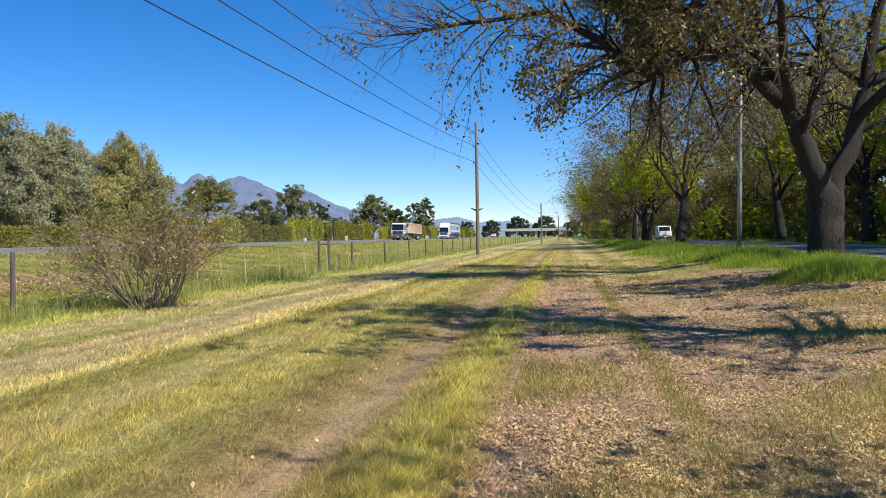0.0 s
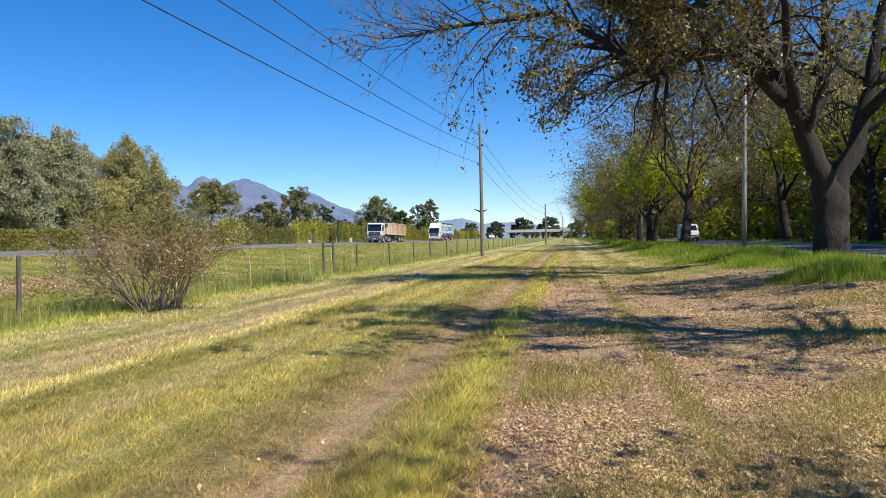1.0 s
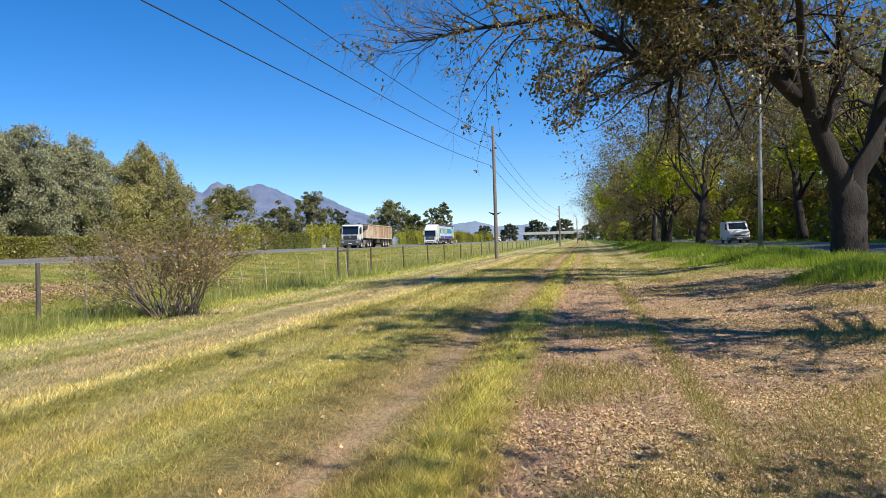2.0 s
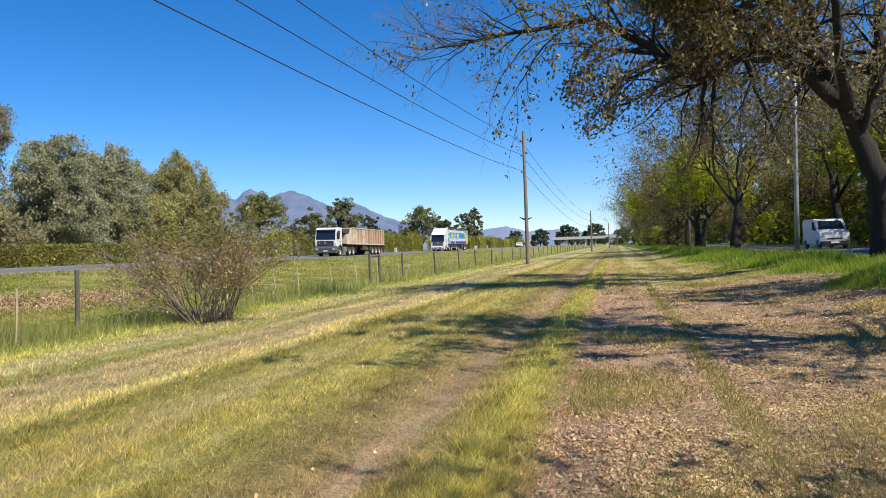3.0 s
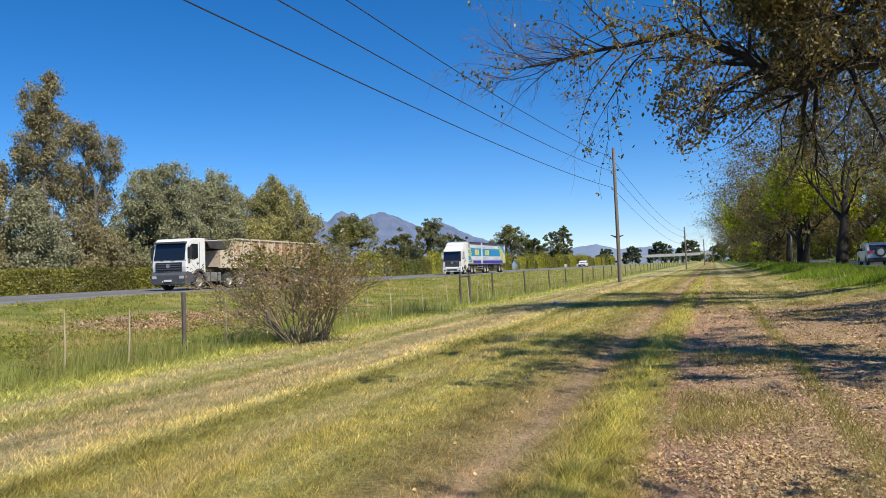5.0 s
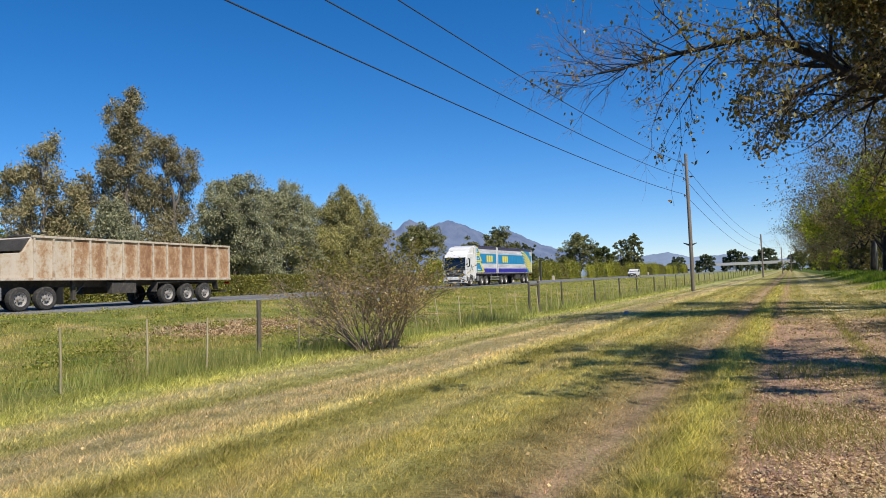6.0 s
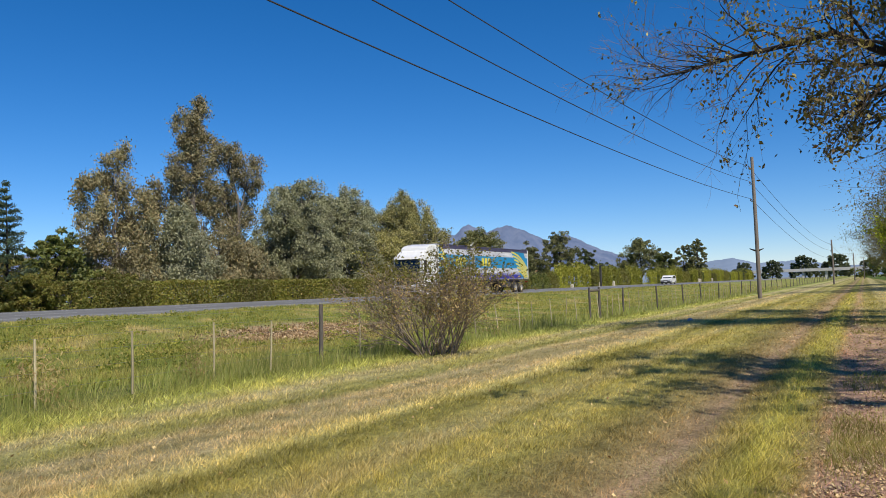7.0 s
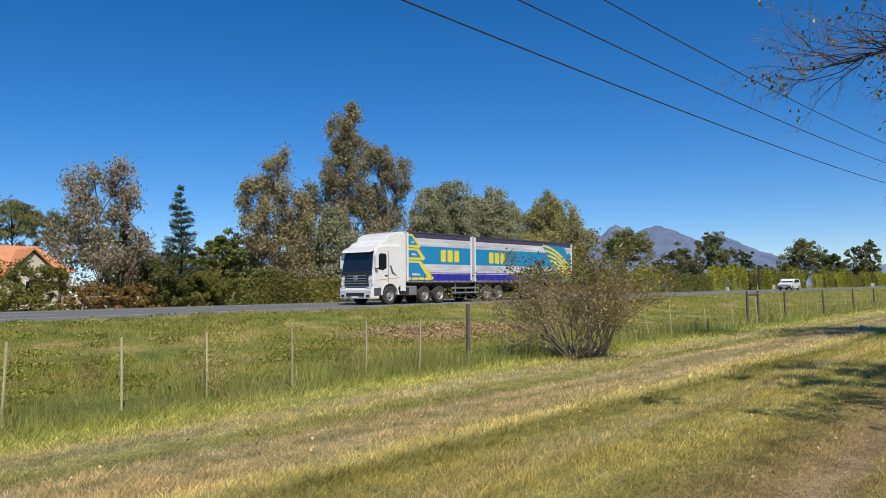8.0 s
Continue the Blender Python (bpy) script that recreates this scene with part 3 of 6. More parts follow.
def build_mountains():
    """A jagged range and lower hills at the end of the plain."""
    crest = [(-60, 0.055), (-45, 0.06), (-36, 0.068), (-31.5, 0.082), (-28.7, 0.0776), (-27.4, 0.0690), (-26.9, 0.079), (-26.4, 0.0815), (-25.1, 0.0713), (-24.3, 0.077),
             (-23.6, 0.0798), (-22.2, 0.0701), (-20.6, 0.0581), (-19.2, 0.0630), (-18.2, 0.0558), (-16.6, 0.0413), (-15, 0.0316), (-12.5, 0.0240), (-10, 0.015), (-7, 0.008), (-4, 0.004)]
    hills = [(-40, 0.01), (-16, 0.020), (-12.4, 0.026), (-9.6, 0.0218), (-7.9, 0.0262), (-6.3, 0.0174), (-4.2, 0.0203), (-3.2, 0.0178), (-1.7, 0.0126), (2, 0.010), (10, 0.012), (40, 0.010)]
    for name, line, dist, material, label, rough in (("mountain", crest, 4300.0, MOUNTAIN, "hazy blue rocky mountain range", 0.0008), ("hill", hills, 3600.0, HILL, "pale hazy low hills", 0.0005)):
        az = np.arange(line[0][0], line[-1][0], 0.12)
        el = np.interp(az, [p[0] for p in line], [p[1] for p in line])
        rng = np.random.default_rng(3)
        for k in range(1, 6):
            el = el + rough / k * np.sin(az * (1.9 * k ** 1.7) + rng.uniform(0, 6)) * (el > 0.008)
        rows = []
        for depth, part_up in ((-900, 0.0), (-650, 0.22), (-420, 0.45), (-260, 0.62), (-120, 0.82), (0, 1.0), (250, 0.6)):
            ridge = 1 + 0.05 * np.sin(az * 2.7 + depth * 0.01) + 0.04 * np.sin(az * 6.1 - depth * 0.013) if 0 < part_up < 1 else 1.0
            r = dist + depth
            h = (EYE + el * dist) * part_up * ridge
            rows.append(np.stack([r * np.sin(np.radians(az)), r * np.cos(np.radians(az)), np.minimum(h, EYE + el * dist) - (part_up == 0) * 3], 1))
        v = np.concatenate(rows)
        n = len(az)
        f = [(j * n + i, j * n + i + 1, (j + 1) * n + i + 1, (j + 1) * n + i) for j in range(len(rows) - 1) for i in range(n - 1)]
        me = bpy.data.meshes.new(name)
        me.from_pydata(v.tolist(), [], f)
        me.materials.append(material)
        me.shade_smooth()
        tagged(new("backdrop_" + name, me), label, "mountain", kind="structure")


build_ground()
build_highway()
build_side_road()
build_mountains()


# ---- trees ----
def wander(rng, p, d, length, n, bend, lift):
    pts = [Vector(p)]
    d = Vector(d).normalized()
    for _ in range(n):
        d = (d + Vector(rng.normal(size=3) * bend) + Vector((0, 0, lift))).normalized()
        pts.append(pts[-1] + d * (length / n))
    return pts


def along(pts, s):
    k = s * (len(pts) - 1)
    i = min(int(k), len(pts) - 2)
    return pts[i].lerp(pts[i + 1], k - i), (pts[i + 1] - pts[i]).normalized()


def grow(rng, pts, r0, level, levels, kids, out, tips, spread=0.9, shrink=0.62, lift=0.03, bend=0.16, first=0.3):
    """Limbs on limbs; out gets (points, radii, level), tips the last twigs."""
    n = len(pts)
    radii = [r0 * (1 - 0.6 * i / (n - 1)) for i in range(n)]
    out.append((pts, radii, level))
    if level >= levels:
        tips.append(pts)
        return
    length = sum((b - a).length for a, b in zip(pts, pts[1:]))
    for k in range(kids[level]):
        s = 1.0 if k == 0 else rng.uniform(first, 1.0)
        p, d = along(pts, s)
        turn = Vector(rng.normal(size=3))
        turn = (turn - d * turn.dot(d)).normalized()
        a = (0.25 if k == 0 else spread) * rng.uniform(0.6, 1.25)
        q = d * math.cos(a) + turn * math.sin(a)
        ln = length * shrink * rng.uniform(0.6, 1.2)
        r = radii[min(int(s * (n - 1)), n - 1)] * (0.8 if k == 0 else rng.uniform(0.4, 0.6))
        grow(rng, wander(rng, p, q, ln, 4 if level < 2 else 2, bend * (1 if level < 2 else 1.4), lift), max(r, 0.007 if level < 4 else 0.0045), level + 1, levels, kids, out, tips, spread, shrink, lift, bend, first)


def wood(name, out, low, high, material):
    geo = Geo()
    for pts, radii, level in out:
        if low <= level <= high:
            geo.tube(pts, radii, (10, 8, 6, 5, 3, 3, 3)[level], level == 0)
    return geo.mesh(name, material, smooth=True)


def twig_leaves(rng, tips, per, near, length, width, material, name="crown", down=0.6, start=0.2):
    at = []
    for pts in tips:
        s = rng.uniform(start, 1.0, per)
        for t in s:
            at.append(along(pts, t)[0])
    at = np.array(at) + rng.normal(size=(len(at), 3)) * near
    return soup(name, leaves(rng, at, length, width, down), 4, material)


def limb_tree(seed, label, category, trunk, r0, kids, levels, per, leaf, leaf_material, m, near=0.12, spread=0.9, shrink=0.66, lift=0.03, bark=BARK, twig=TWIG, group="", bend=0.16):
    """A broad-leaved tree: trunk, limbs, twigs and single leaves."""
    rng = np.random.default_rng(seed)
    out, tips = [], []
    grow(rng, wander(rng, (0, 0, -0.15), trunk[0], trunk[1], 5, 0.05, 0.0), r0, 0, levels, kids, out, tips, spread, shrink, lift, bend, 0.55)
    root = thing("tree", label, category, m, group)
    part("trunk", wood("trunk", out, 0, 0, bark), None, root)
    starts = [i for i, o in enumerate(out) if o[2] == 1] + [len(out)]
    for i, j in zip(starts, starts[1:]):
        part("limb", wood("limb", out[i:j], 1, 2, bark), None, root)
    tagged(part("twig_mass", wood("twig_mass", out, 3, 9, twig), None, root), kind="stuff")
    part("crown", twig_leaves(rng, tips, per, near, leaf[0], leaf[1], leaf_material), None, root)
    return root


def big_oak():
    """The old tree by the lamp: stout fork, long limbs reaching over the verge."""
    rng = np.random.default_rng(11)
    base = Vector((8.9, 28.6, 0.45))
    out, tips, bare_tips = [], [], []

    def stem(points, r0, r1):
        pts = [Vector(p) for p in points]
        fine = []
        for a, b in zip(pts, pts[1:]):
            fine += [a.lerp(b, k / 3) for k in range(3)]
        fine.append(pts[-1])
        fine = [fine[0]] + [p + Vector(rng.normal(size=3) * (0.012 if r0 > 0.6 else min(r1 * 0.4, 0.05))) for p in fine[1:]]
        return fine, [r0 + (r1 - r0) * i / (len(fine) - 1) for i in range(len(fine))]

    trunk, tr = stem([(0.05, 0, -0.3), (0.0, 0, 1.2), (0.05, 0, 2.0), (0.1, 0.0, 2.75)], 0.58, 0.52)
    tr[0], tr[1], tr[-2], tr[-1] = 0.74, 0.61, 0.44, 0.28
    mains = [
        ([(0.02, 0, 0.5), (-0.04, 0, 1.7), (-0.30, -0.05, 2.9), (-0.95, -0.3, 4.3), (-1.6, -0.6, 5.8), (-2.3, -1.0, 7.6), (-3.0, -1.6, 10.0)], 0.54, 0.12),
        ([(0.02, 0, 0.5), (0.10, 0, 1.7), (0.42, 0.05, 2.9), (1.05, 0.3, 4.3), (1.4, 0.4, 6.0), (1.7, 0.2, 8.2), (2.2, 0.0, 11.0)], 0.47, 0.12),
        ([(-0.9, -0.3, 4.4), (-0.2, 0.2, 5.6), (0.1, 0.6, 7.5), (0.2, 0.8, 10.5)], 0.26, 0.09),
        ([(-1.5, -0.5, 5.4), (-2.55, -0.8, 6.43), (-3.61, -1.2, 6.99), (-4.81, -1.8, 6.9), (-6.08, -2.6, 6.16), (-7.06, -3.2, 6.52), (-7.74, -3.6, 7.1), (-9.33, -4.2, 7.89), (-11.85, -5.0, 7.46), (-13.84, -5.6, 7.06)], 0.30, 0.03),
        ([(-1.9, -0.9, 6.4), (-3.6, -2.2, 8.3), (-5.8, -3.4, 8.9)], 0.20, 0.05),
        ([(-1.2, -0.4, 5.0), (-1.9, -2.2, 6.6), (-2.6, -4.6, 7.6), (-3.6, -7.0, 8.4)], 0.20, 0.06),
        ([(1.2, 0.2, 5.0), (2.6, -1.6, 6.6), (4.0, -4.0, 7.6), (4.6, -6.5, 8.6)], 0.20, 0.06),
        ([(1.4, 0.3, 6.0), (3.6, 1.0, 7.4), (6.4, 1.6, 8.2)], 0.20, 0.06),
        ([(-0.2, 0.6, 6.6), (-2.4, 2.4, 8.0), (-5.2, 4.0, 8.6)], 0.18, 0.05),
    ]
    sets = {"trunk": [(trunk, tr, 0)], "limb": []}
    for points, a, b in mains:
        pts, rad = stem(points, a, b)
        sets["limb"].append((pts, rad))
        far_reach = points[-1][0] < -5
        for s in np.concatenate([np.linspace(0.22, 0.83, 30), np.linspace(0.85, 1.0, 20)]) if far_reach else np.linspace(0.5, 1.0, 7):
            p, d = along(pts, s)
            turn = Vector(rng.normal(size=3))
            turn = (turn - d * turn.dot(d)).normalized()
            bare = far_reach and s > 0.84
            q = d * (1.1 if bare else 0.6) + turn * (0.7 if bare else 0.8) + Vector((0, 0, 0.1))
            r = max(0.016 if bare else 0.035, (a + (b - a) * s) * 0.45)
            reach = rng.uniform(1.0, 2.1) if bare else rng.uniform(1.6, 3.0)
            droop = -0.09 if far_reach and not bare else (0.01 if bare else -0.01)
            grow(rng, wander(rng, p, q, reach, 5, 0.16, droop), r, 2, 5 if bare else 4, (0, 0, 4, 4, 3, 0) if bare else (0, 0, 5, 5, 0), out, tips if not bare else bare_tips, 0.7, 0.62, droop, 0.18, 0.2)
    root = thing("oak_tree", "large old oak with dark forked trunk and thinning autumn leaves", "tree", Matrix.Translation(base), "trees along the verge")
    geo = Geo()
    for pts, rad, _ in sets["trunk"]:
        geo.tube(pts, rad, 16)
    part("trunk", geo.mesh("trunk", BARK, smooth=True), None, root)
    for pts, rad in sets["limb"]:
        part("limb", Geo().tube(pts, rad, 10).mesh("limb", BARK, smooth=True), None, root)
    tagged(part("branch_mass", wood("branch_mass", out, 2, 3, BARK), None, root), kind="stuff")
    tagged(part("twig_mass", wood("twig_mass", out, 4, 9, TWIG), None, root), kind="stuff")
    tips = tips + [t for t in bare_tips if rng.uniform() < 0.05 + 0.5 * max(0.0, 1 + (t[-1].x + 11.4) / 1.5)]
    hanging = [t for t in tips if -11.5 < t[-1].x < -3.4 and t[-1].y < 1.5]
    part("crown", twig_leaves(rng, tips, 6, 0.12, 0.13, 0.07, OAK_LEAF, down=0.9), None, root, "sparse olive and brown leaves")
    part("hanging_leaves", twig_leaves(rng, hanging, 4, 0.15, 0.17, 0.085, OAK_LEAF, "hanging_leaves", 1.0, 0.35), None, root, "denser drooping olive leaves")
    return root


def clump_tree(seed, name, label, category, height, width, m, leaf_material, trunk_r=0.22, clumps=46, per=190, leaf=(0.22, 0.10), base=0.12, shape="oval", bark=BARK_PALE, group="", down=0.5, stems=1, clump_size=0.125):
    """A tree whose crown is many clumps of leaves round real limbs, with gaps."""
    rng = np.random.default_rng(seed)
    root = thing(name, label, category, m, group)
    centres = []
    for k in range(clumps):
        u = (k + rng.uniform(0, 1)) / clumps
        h = base + (1 - base) * u
        if shape == "oval":
            w = math.sin(math.pi * min(1, 0.16 + 0.80 * u)) ** 0.75
        elif shape == "umbrella":
            h = 0.52 + 0.46 * math.sqrt(u)
            w = math.sqrt(max(0.05, 1 - ((h - 0.52) / 0.48) ** 1.6))
        else:
            w = math.sqrt(max(0.06, 1 - u ** 2.4))
        a = rng.uniform(0, 2 * math.pi)
        r = width * 0.5 * w * math.sqrt(rng.uniform(0.12, 1.0))
        centres.append(Vector((r * math.cos(a), r * math.sin(a), h * height * rng.uniform(0.96, 1.0))))
    trunks, limb_geo = Geo(), Geo()
    for s in range(stems):
        top = Vector(((s - (stems - 1) / 2) * width * 0.28, rng.normal() * 0.3, height * (0.9 if shape == "oval" else 0.72)))
        pts = [Vector(((s - (stems - 1) / 2) * 0.4, 0, -0.2)).lerp(top, i / 6) + Vector(rng.normal(size=3) * width * 0.018) * (i > 0) for i in range(7)]
        trunks.tube(pts, [trunk_r * (1 - 0.13 * i) for i in range(7)], 8)
        for c in centres[s::stems]:
            t = max(0.12, min(0.95, (c.z / top.z) * 0.82 - 0.05))
            p, _ = along(pts, t)
            mid = p.lerp(c, 0.5) + Vector((0, 0, -0.04 * (c - p).length))
            limb_geo.tube([p, mid, c], [trunk_r * 0.2, trunk_r * 0.11, 0.012], 5, False)
    part("trunk", trunks.mesh("trunk", bark, smooth=True), None, root)
    tagged(part("limb_mass", limb_geo.mesh("limb_mass", bark, smooth=True), None, root), kind="stuff")
    at = []
    for c in centres:
        size = clump_size * width * rng.uniform(0.6, 1.35)
        for _ in range(3):
            q = rng.normal(size=(int(per * rng.uniform(0.25, 0.45) * (1.0 if leaf[0] < 0.5 else 1.25)), 3))
            q *= (rng.uniform(0.3, 1.0, len(q)) / (np.linalg.norm(q, axis=1) + 1e-9))[:, None]
            q[:, 2] = q[:, 2] * 0.7 - 0.15 * np.abs(q[:, 0])
            at.append(np.array(c) + rng.normal(size=3) * size * np.array([0.62, 0.62, 0.45]) + q * size * rng.uniform(0.45, 0.75))
    part("crown", soup("crown", leaves(rng, np.concatenate(at), leaf[0], leaf[1], down), 4, leaf_material), None, root)
    return root


def gum_tree(seed, label, height, width, m, leaf_material, trunk_r, lobes=None, count=11, density=1.0, bare=0.0, group=""):
    """A gum tree: forked stems and lobes of small hanging sprays, with sky between them."""
    rng = np.random.default_rng(seed)
    root = thing("gum_tree", label, "tree", m, group)
    if lobes is None:
        lobes = []
        for k in range(count):
            u = (k + rng.uniform(0.2, 0.8)) / count
            reach = width * 0.33 * math.sqrt(max(0.04, 1 - max(0, u - 0.25) ** 2 * 1.75))
            a = k * 2.4 + rng.uniform(-0.5, 0.5)
            lobes.append((reach * math.cos(a), reach * math.sin(a), height * (0.10 + 0.76 * u), width * rng.uniform(0.17, 0.25), height * rng.uniform(0.11, 0.16)))
    else:
        lobes = [(rng.normal() * r * 0.5, dy, z, r, rz) for dy, z, r, rz in lobes]
    stem, limbs, at = Geo(), Geo(), []
    top = Vector((rng.normal() * 0.3, rng.normal() * 0.3, height * 0.86))
    pts = [Vector((0, 0, -0.2)).lerp(top, i / 7) + Vector(rng.normal(size=3) * width * 0.02) * (i > 0) for i in range(8)]
    stem.tube(pts, [trunk_r * (1 - 0.12 * i) for i in range(8)], 8)
    for x, y, z, r, rz in lobes:
        c = Vector((x, y, z))
        p, _ = along(pts, max(0.06, min(0.92, (z - rz) / top.z * 0.8)))
        fork = p.lerp(c, 0.6) + Vector((0, 0, -0.1 * rz))
        limbs.tube([p, p.lerp(fork, 0.5) + Vector(rng.normal(size=3) * 0.12), fork, c], [trunk_r * 0.42, trunk_r * 0.33, trunk_r * 0.22, 0.03], 6, False)
        n = int((11 + 5.2 * r * rz) * density)
        for _ in range(n):
            q = Vector(rng.normal(size=3)).normalized() * rng.uniform(0.35, 1.0) ** 0.5 * rng.choice([1.0, 1.0, 1.12, 1.25])
            e = c + Vector((q.x * r, q.y * r, q.z * rz))
            limbs.tube([fork, fork.lerp(e, 0.6) + Vector((0, 0, 0.12)), e], [0.035, 0.022, 0.008], 3, False)
            k = int(rng.uniform(115, 205) * (1 - bare))
            spray = rng.normal(size=(k, 3)) * np.array([0.27, 0.27, 0.25]) * rng.uniform(0.75, 1.3)
            spray[:, 2] -= 0.25 * np.abs(rng.normal(size=k))
            at.append(np.array(e) + spray)
    part("trunk", stem.mesh("trunk", BARK_PALE, smooth=True), None, root)
    tagged(part("limb_mass", limbs.mesh("limb_mass", BARK_PALE, smooth=True), None, root), kind="stuff")
    part("crown", soup("crown", leaves(rng, np.concatenate(at), 0.25, 0.10, 0.9), 4, leaf_material), None, root)
    return root


def fir_tree(seed, label, height, width, m, group=""):
    """A conifer with whorls of upswept branches, open between them."""
    rng = np.random.default_rng(seed)
    root = thing("fir_tree", label, "tree", m, group)
    part("trunk", Geo().tube([(0, 0, -0.2), (0.05, 0.03, height * 0.5), (0, 0, height)], [0.11, 0.07, 0.012], 8).mesh("trunk", BARK, smooth=True), None, root)
    arms, at = Geo(), []
    for k in range(17):
        u = k / 16
        z = height * (0.08 + 0.9 * u)
        reach = width * 0.5 * ((1 - u) ** 0.8 + 0.05)
        for b in range(7 if k < 14 else 4):
            a = rng.uniform(0, 2 * math.pi)
            ln = reach * rng.uniform(0.65, 1.1)
            tip = Vector((ln * math.cos(a), ln * math.sin(a), z + ln * rng.uniform(0.05, 0.4)))
            arms.tube([(0, 0, z), tip], [0.025, 0.006], 4, False)
            n = int(30 + 60 * ln)
            t = rng.uniform(0.2, 1.0, n)[:, None]
            at.append(np.array([0, 0, z]) * (1 - t) + np.array(tip) * t + rng.normal(size=(n, 3)) * np.array([0.10, 0.10, 0.08]))
    tagged(part("branch_mass", arms.mesh("branch_mass", BARK), None, root), kind="stuff")
    part("crown", soup("crown", leaves(rng, np.concatenate(at), 0.24, 0.05, -0.2), 4, FIR_LEAF), None, root)
    return root


def spot(x, y, turn=0.0, scale=1.0, z=None):
    return pose(x, y, float(ground_z(x, y)) if z is None else z, 0, 0, turn) @ Matrix.Scale(scale, 4)


def build_tree_row():
    """The row between verge and side road, and the trees across it."""
    group = "trees along the side road"
    brown = "roadside tree with bare brown twigs and few leaves"
    lime = "roadside tree with fresh yellow-green leaves"
    a = limb_tree(21, brown, "tree", ((0.02, 0.0, 1), 3.2), 0.27, (6, 6, 6, 4), 4, 11, (0.13, 0.075), ROW_LEAF, spot(10.3, 73.3, 0, 1.95), 0.16, 0.75, 0.78, 0.05, group=group)
    b = limb_tree(22, lime, "tree", ((-0.05, 0.0, 1), 2.6), 0.24, (6, 5, 4, 4), 4, 15, (0.22, 0.14), LIME_LEAF, spot(24.5, 68.0, 0, 1.9, 0.5), 0.18, 0.8, 0.76, 0.06, group=group)
    c = limb_tree(23, brown, "tree", ((0.06, 0.03, 1), 2.4), 0.25, (7, 6, 5, 4), 4, 11, (0.13, 0.075), ROW_LEAF, spot(8.9, 92.0, 0, 1.85), 0.14, 0.85, 0.8, 0.03, group=group)
    places = [(a, 9.6, 112, 40, 1.0), (c, 8.4, 130, 100, 1.0), (b, 9.4, 150, 10, 1.0), (c, 8.6, 172, 200, 1.05), (c, 9.5, 196, 280, 1.1), (a, 8.8, 224, 80, 1.1), (c, 9, 262, 30, 1.2), (a, 8.6, 305, 10, 1.2), (c, 9.2, 350, 10, 1.3),
              (c, 9.9, 101, 60, 0.95), (b, 8.6, 120, 140, 0.95), (b, 8.8, 86, 220, 0.85), (a, 20.5, 57, 60, 1.0), (c, 21.5, 44, 120, 0.95), (a, 20.2, 78, 160, 1.05), (c, 21.0, 92, 210, 1.0), (b, 22.5, 104, 300, 1.0), (a, 20.5, 122, 20, 1.1),
              (c, 21, 145, 70, 1.1), (b, 26, 56, 100, 1.05), (b, 23.0, 42, 20, 1.1), (b, 20.5, 35, 200, 1.0), (a, 27.5, 45, 240, 1.1), (b, 27, 82, 150, 1.15), (c, 28, 66, 30, 1.1), (c, 22, 170, 130, 1.2), (a, 30, 98, 230, 1.2)]
    for src, x, y, turn, s in places:
        copy_thing(src, pose(x, y, 0.5, 0, 0, turn) @ Matrix.Scale(s, 4))
    # dark undergrowth far behind the side road
    d = clump_tree(31, "shrub", "dense dark green shrubs behind the side road", "shrub", 3.4, 6.0, spot(31, 60, z=0.4), DARK_LEAF, 0.08, 28, 90, (0.38, 0.23), 0.05, "dome", BARK, "undergrowth behind the side road")
    for k, (x, y, s) in enumerate([(30, 44, 1.1), (32, 76, 1.2), (31, 92, 1.1), (30, 112, 1.3), (29, 132, 1.3), (28, 156, 1.4), (27, 184, 1.4), (27, 220, 1.5), (26, 38, 0.9), (31, 54, 1.3), (30.5, 84, 1.2), (30, 102, 1.2), (34, 68, 1.6), (30, 124, 1.2), (29, 146, 1.3), (24, 250, 1.6), (20, 300, 1.8), (14, 350, 1.8), (4, 400, 1.6), (30, 32, 1.2)]):
        copy_thing(d, spot(x, y, k * 47, s * 1.5, 0.4))
    e = clump_tree(32, "shrub", "brownish half-bare thicket behind the side road", "shrub", 6.5, 7.0, spot(27, 50, z=0.4), ROW_LEAF, 0.09, 48, 80, (0.36, 0.21), 0.03, "dome", BARK, "undergrowth behind the side road")
    f = clump_tree(33, "shrub", "yellow-green thicket behind the side road", "shrub", 6.0, 6.5, spot(25.5, 59, z=0.4), LIME_LEAF, 0.09, 46, 80, (0.36, 0.21), 0.03, "dome", BARK, "undergrowth behind the side road")
    for k, (x, y, s) in enumerate([(27, 40, 1.1), (25, 47, 0.9), (26, 66, 1.1), (25, 74, 1.0), (26, 83, 1.2), (25, 94, 1.1), (25, 106, 1.2), (24, 118, 1.2), (25, 134, 1.3), (24, 152, 1.4), (22, 175, 1.4), (21, 205, 1.5), (17, 240, 1.6), (29, 34, 1.2), (23, 88, 0.9)]):
        copy_thing((e, f, e)[k % 3], spot(x, y, k * 77, s, 0.4))
    for k, (x, y, s) in enumerate([(8.6, 118, 0.55), (9.0, 140, 0.6), (8.3, 160, 0.65), (8.8, 184, 0.7), (8.4, 210, 0.8), (8.6, 242, 0.9), (8.2, 282, 1.0), (20, 64, 0.7), (19.6, 86, 0.7), (19.8, 98, 0.65), (20.4, 48, 0.6), (20, 112, 0.75), (20, 130, 0.8), (20, 156, 0.9)]):
        copy_thing((e, e, f)[k % 3], spot(x, y, k * 59, s, 0.4))
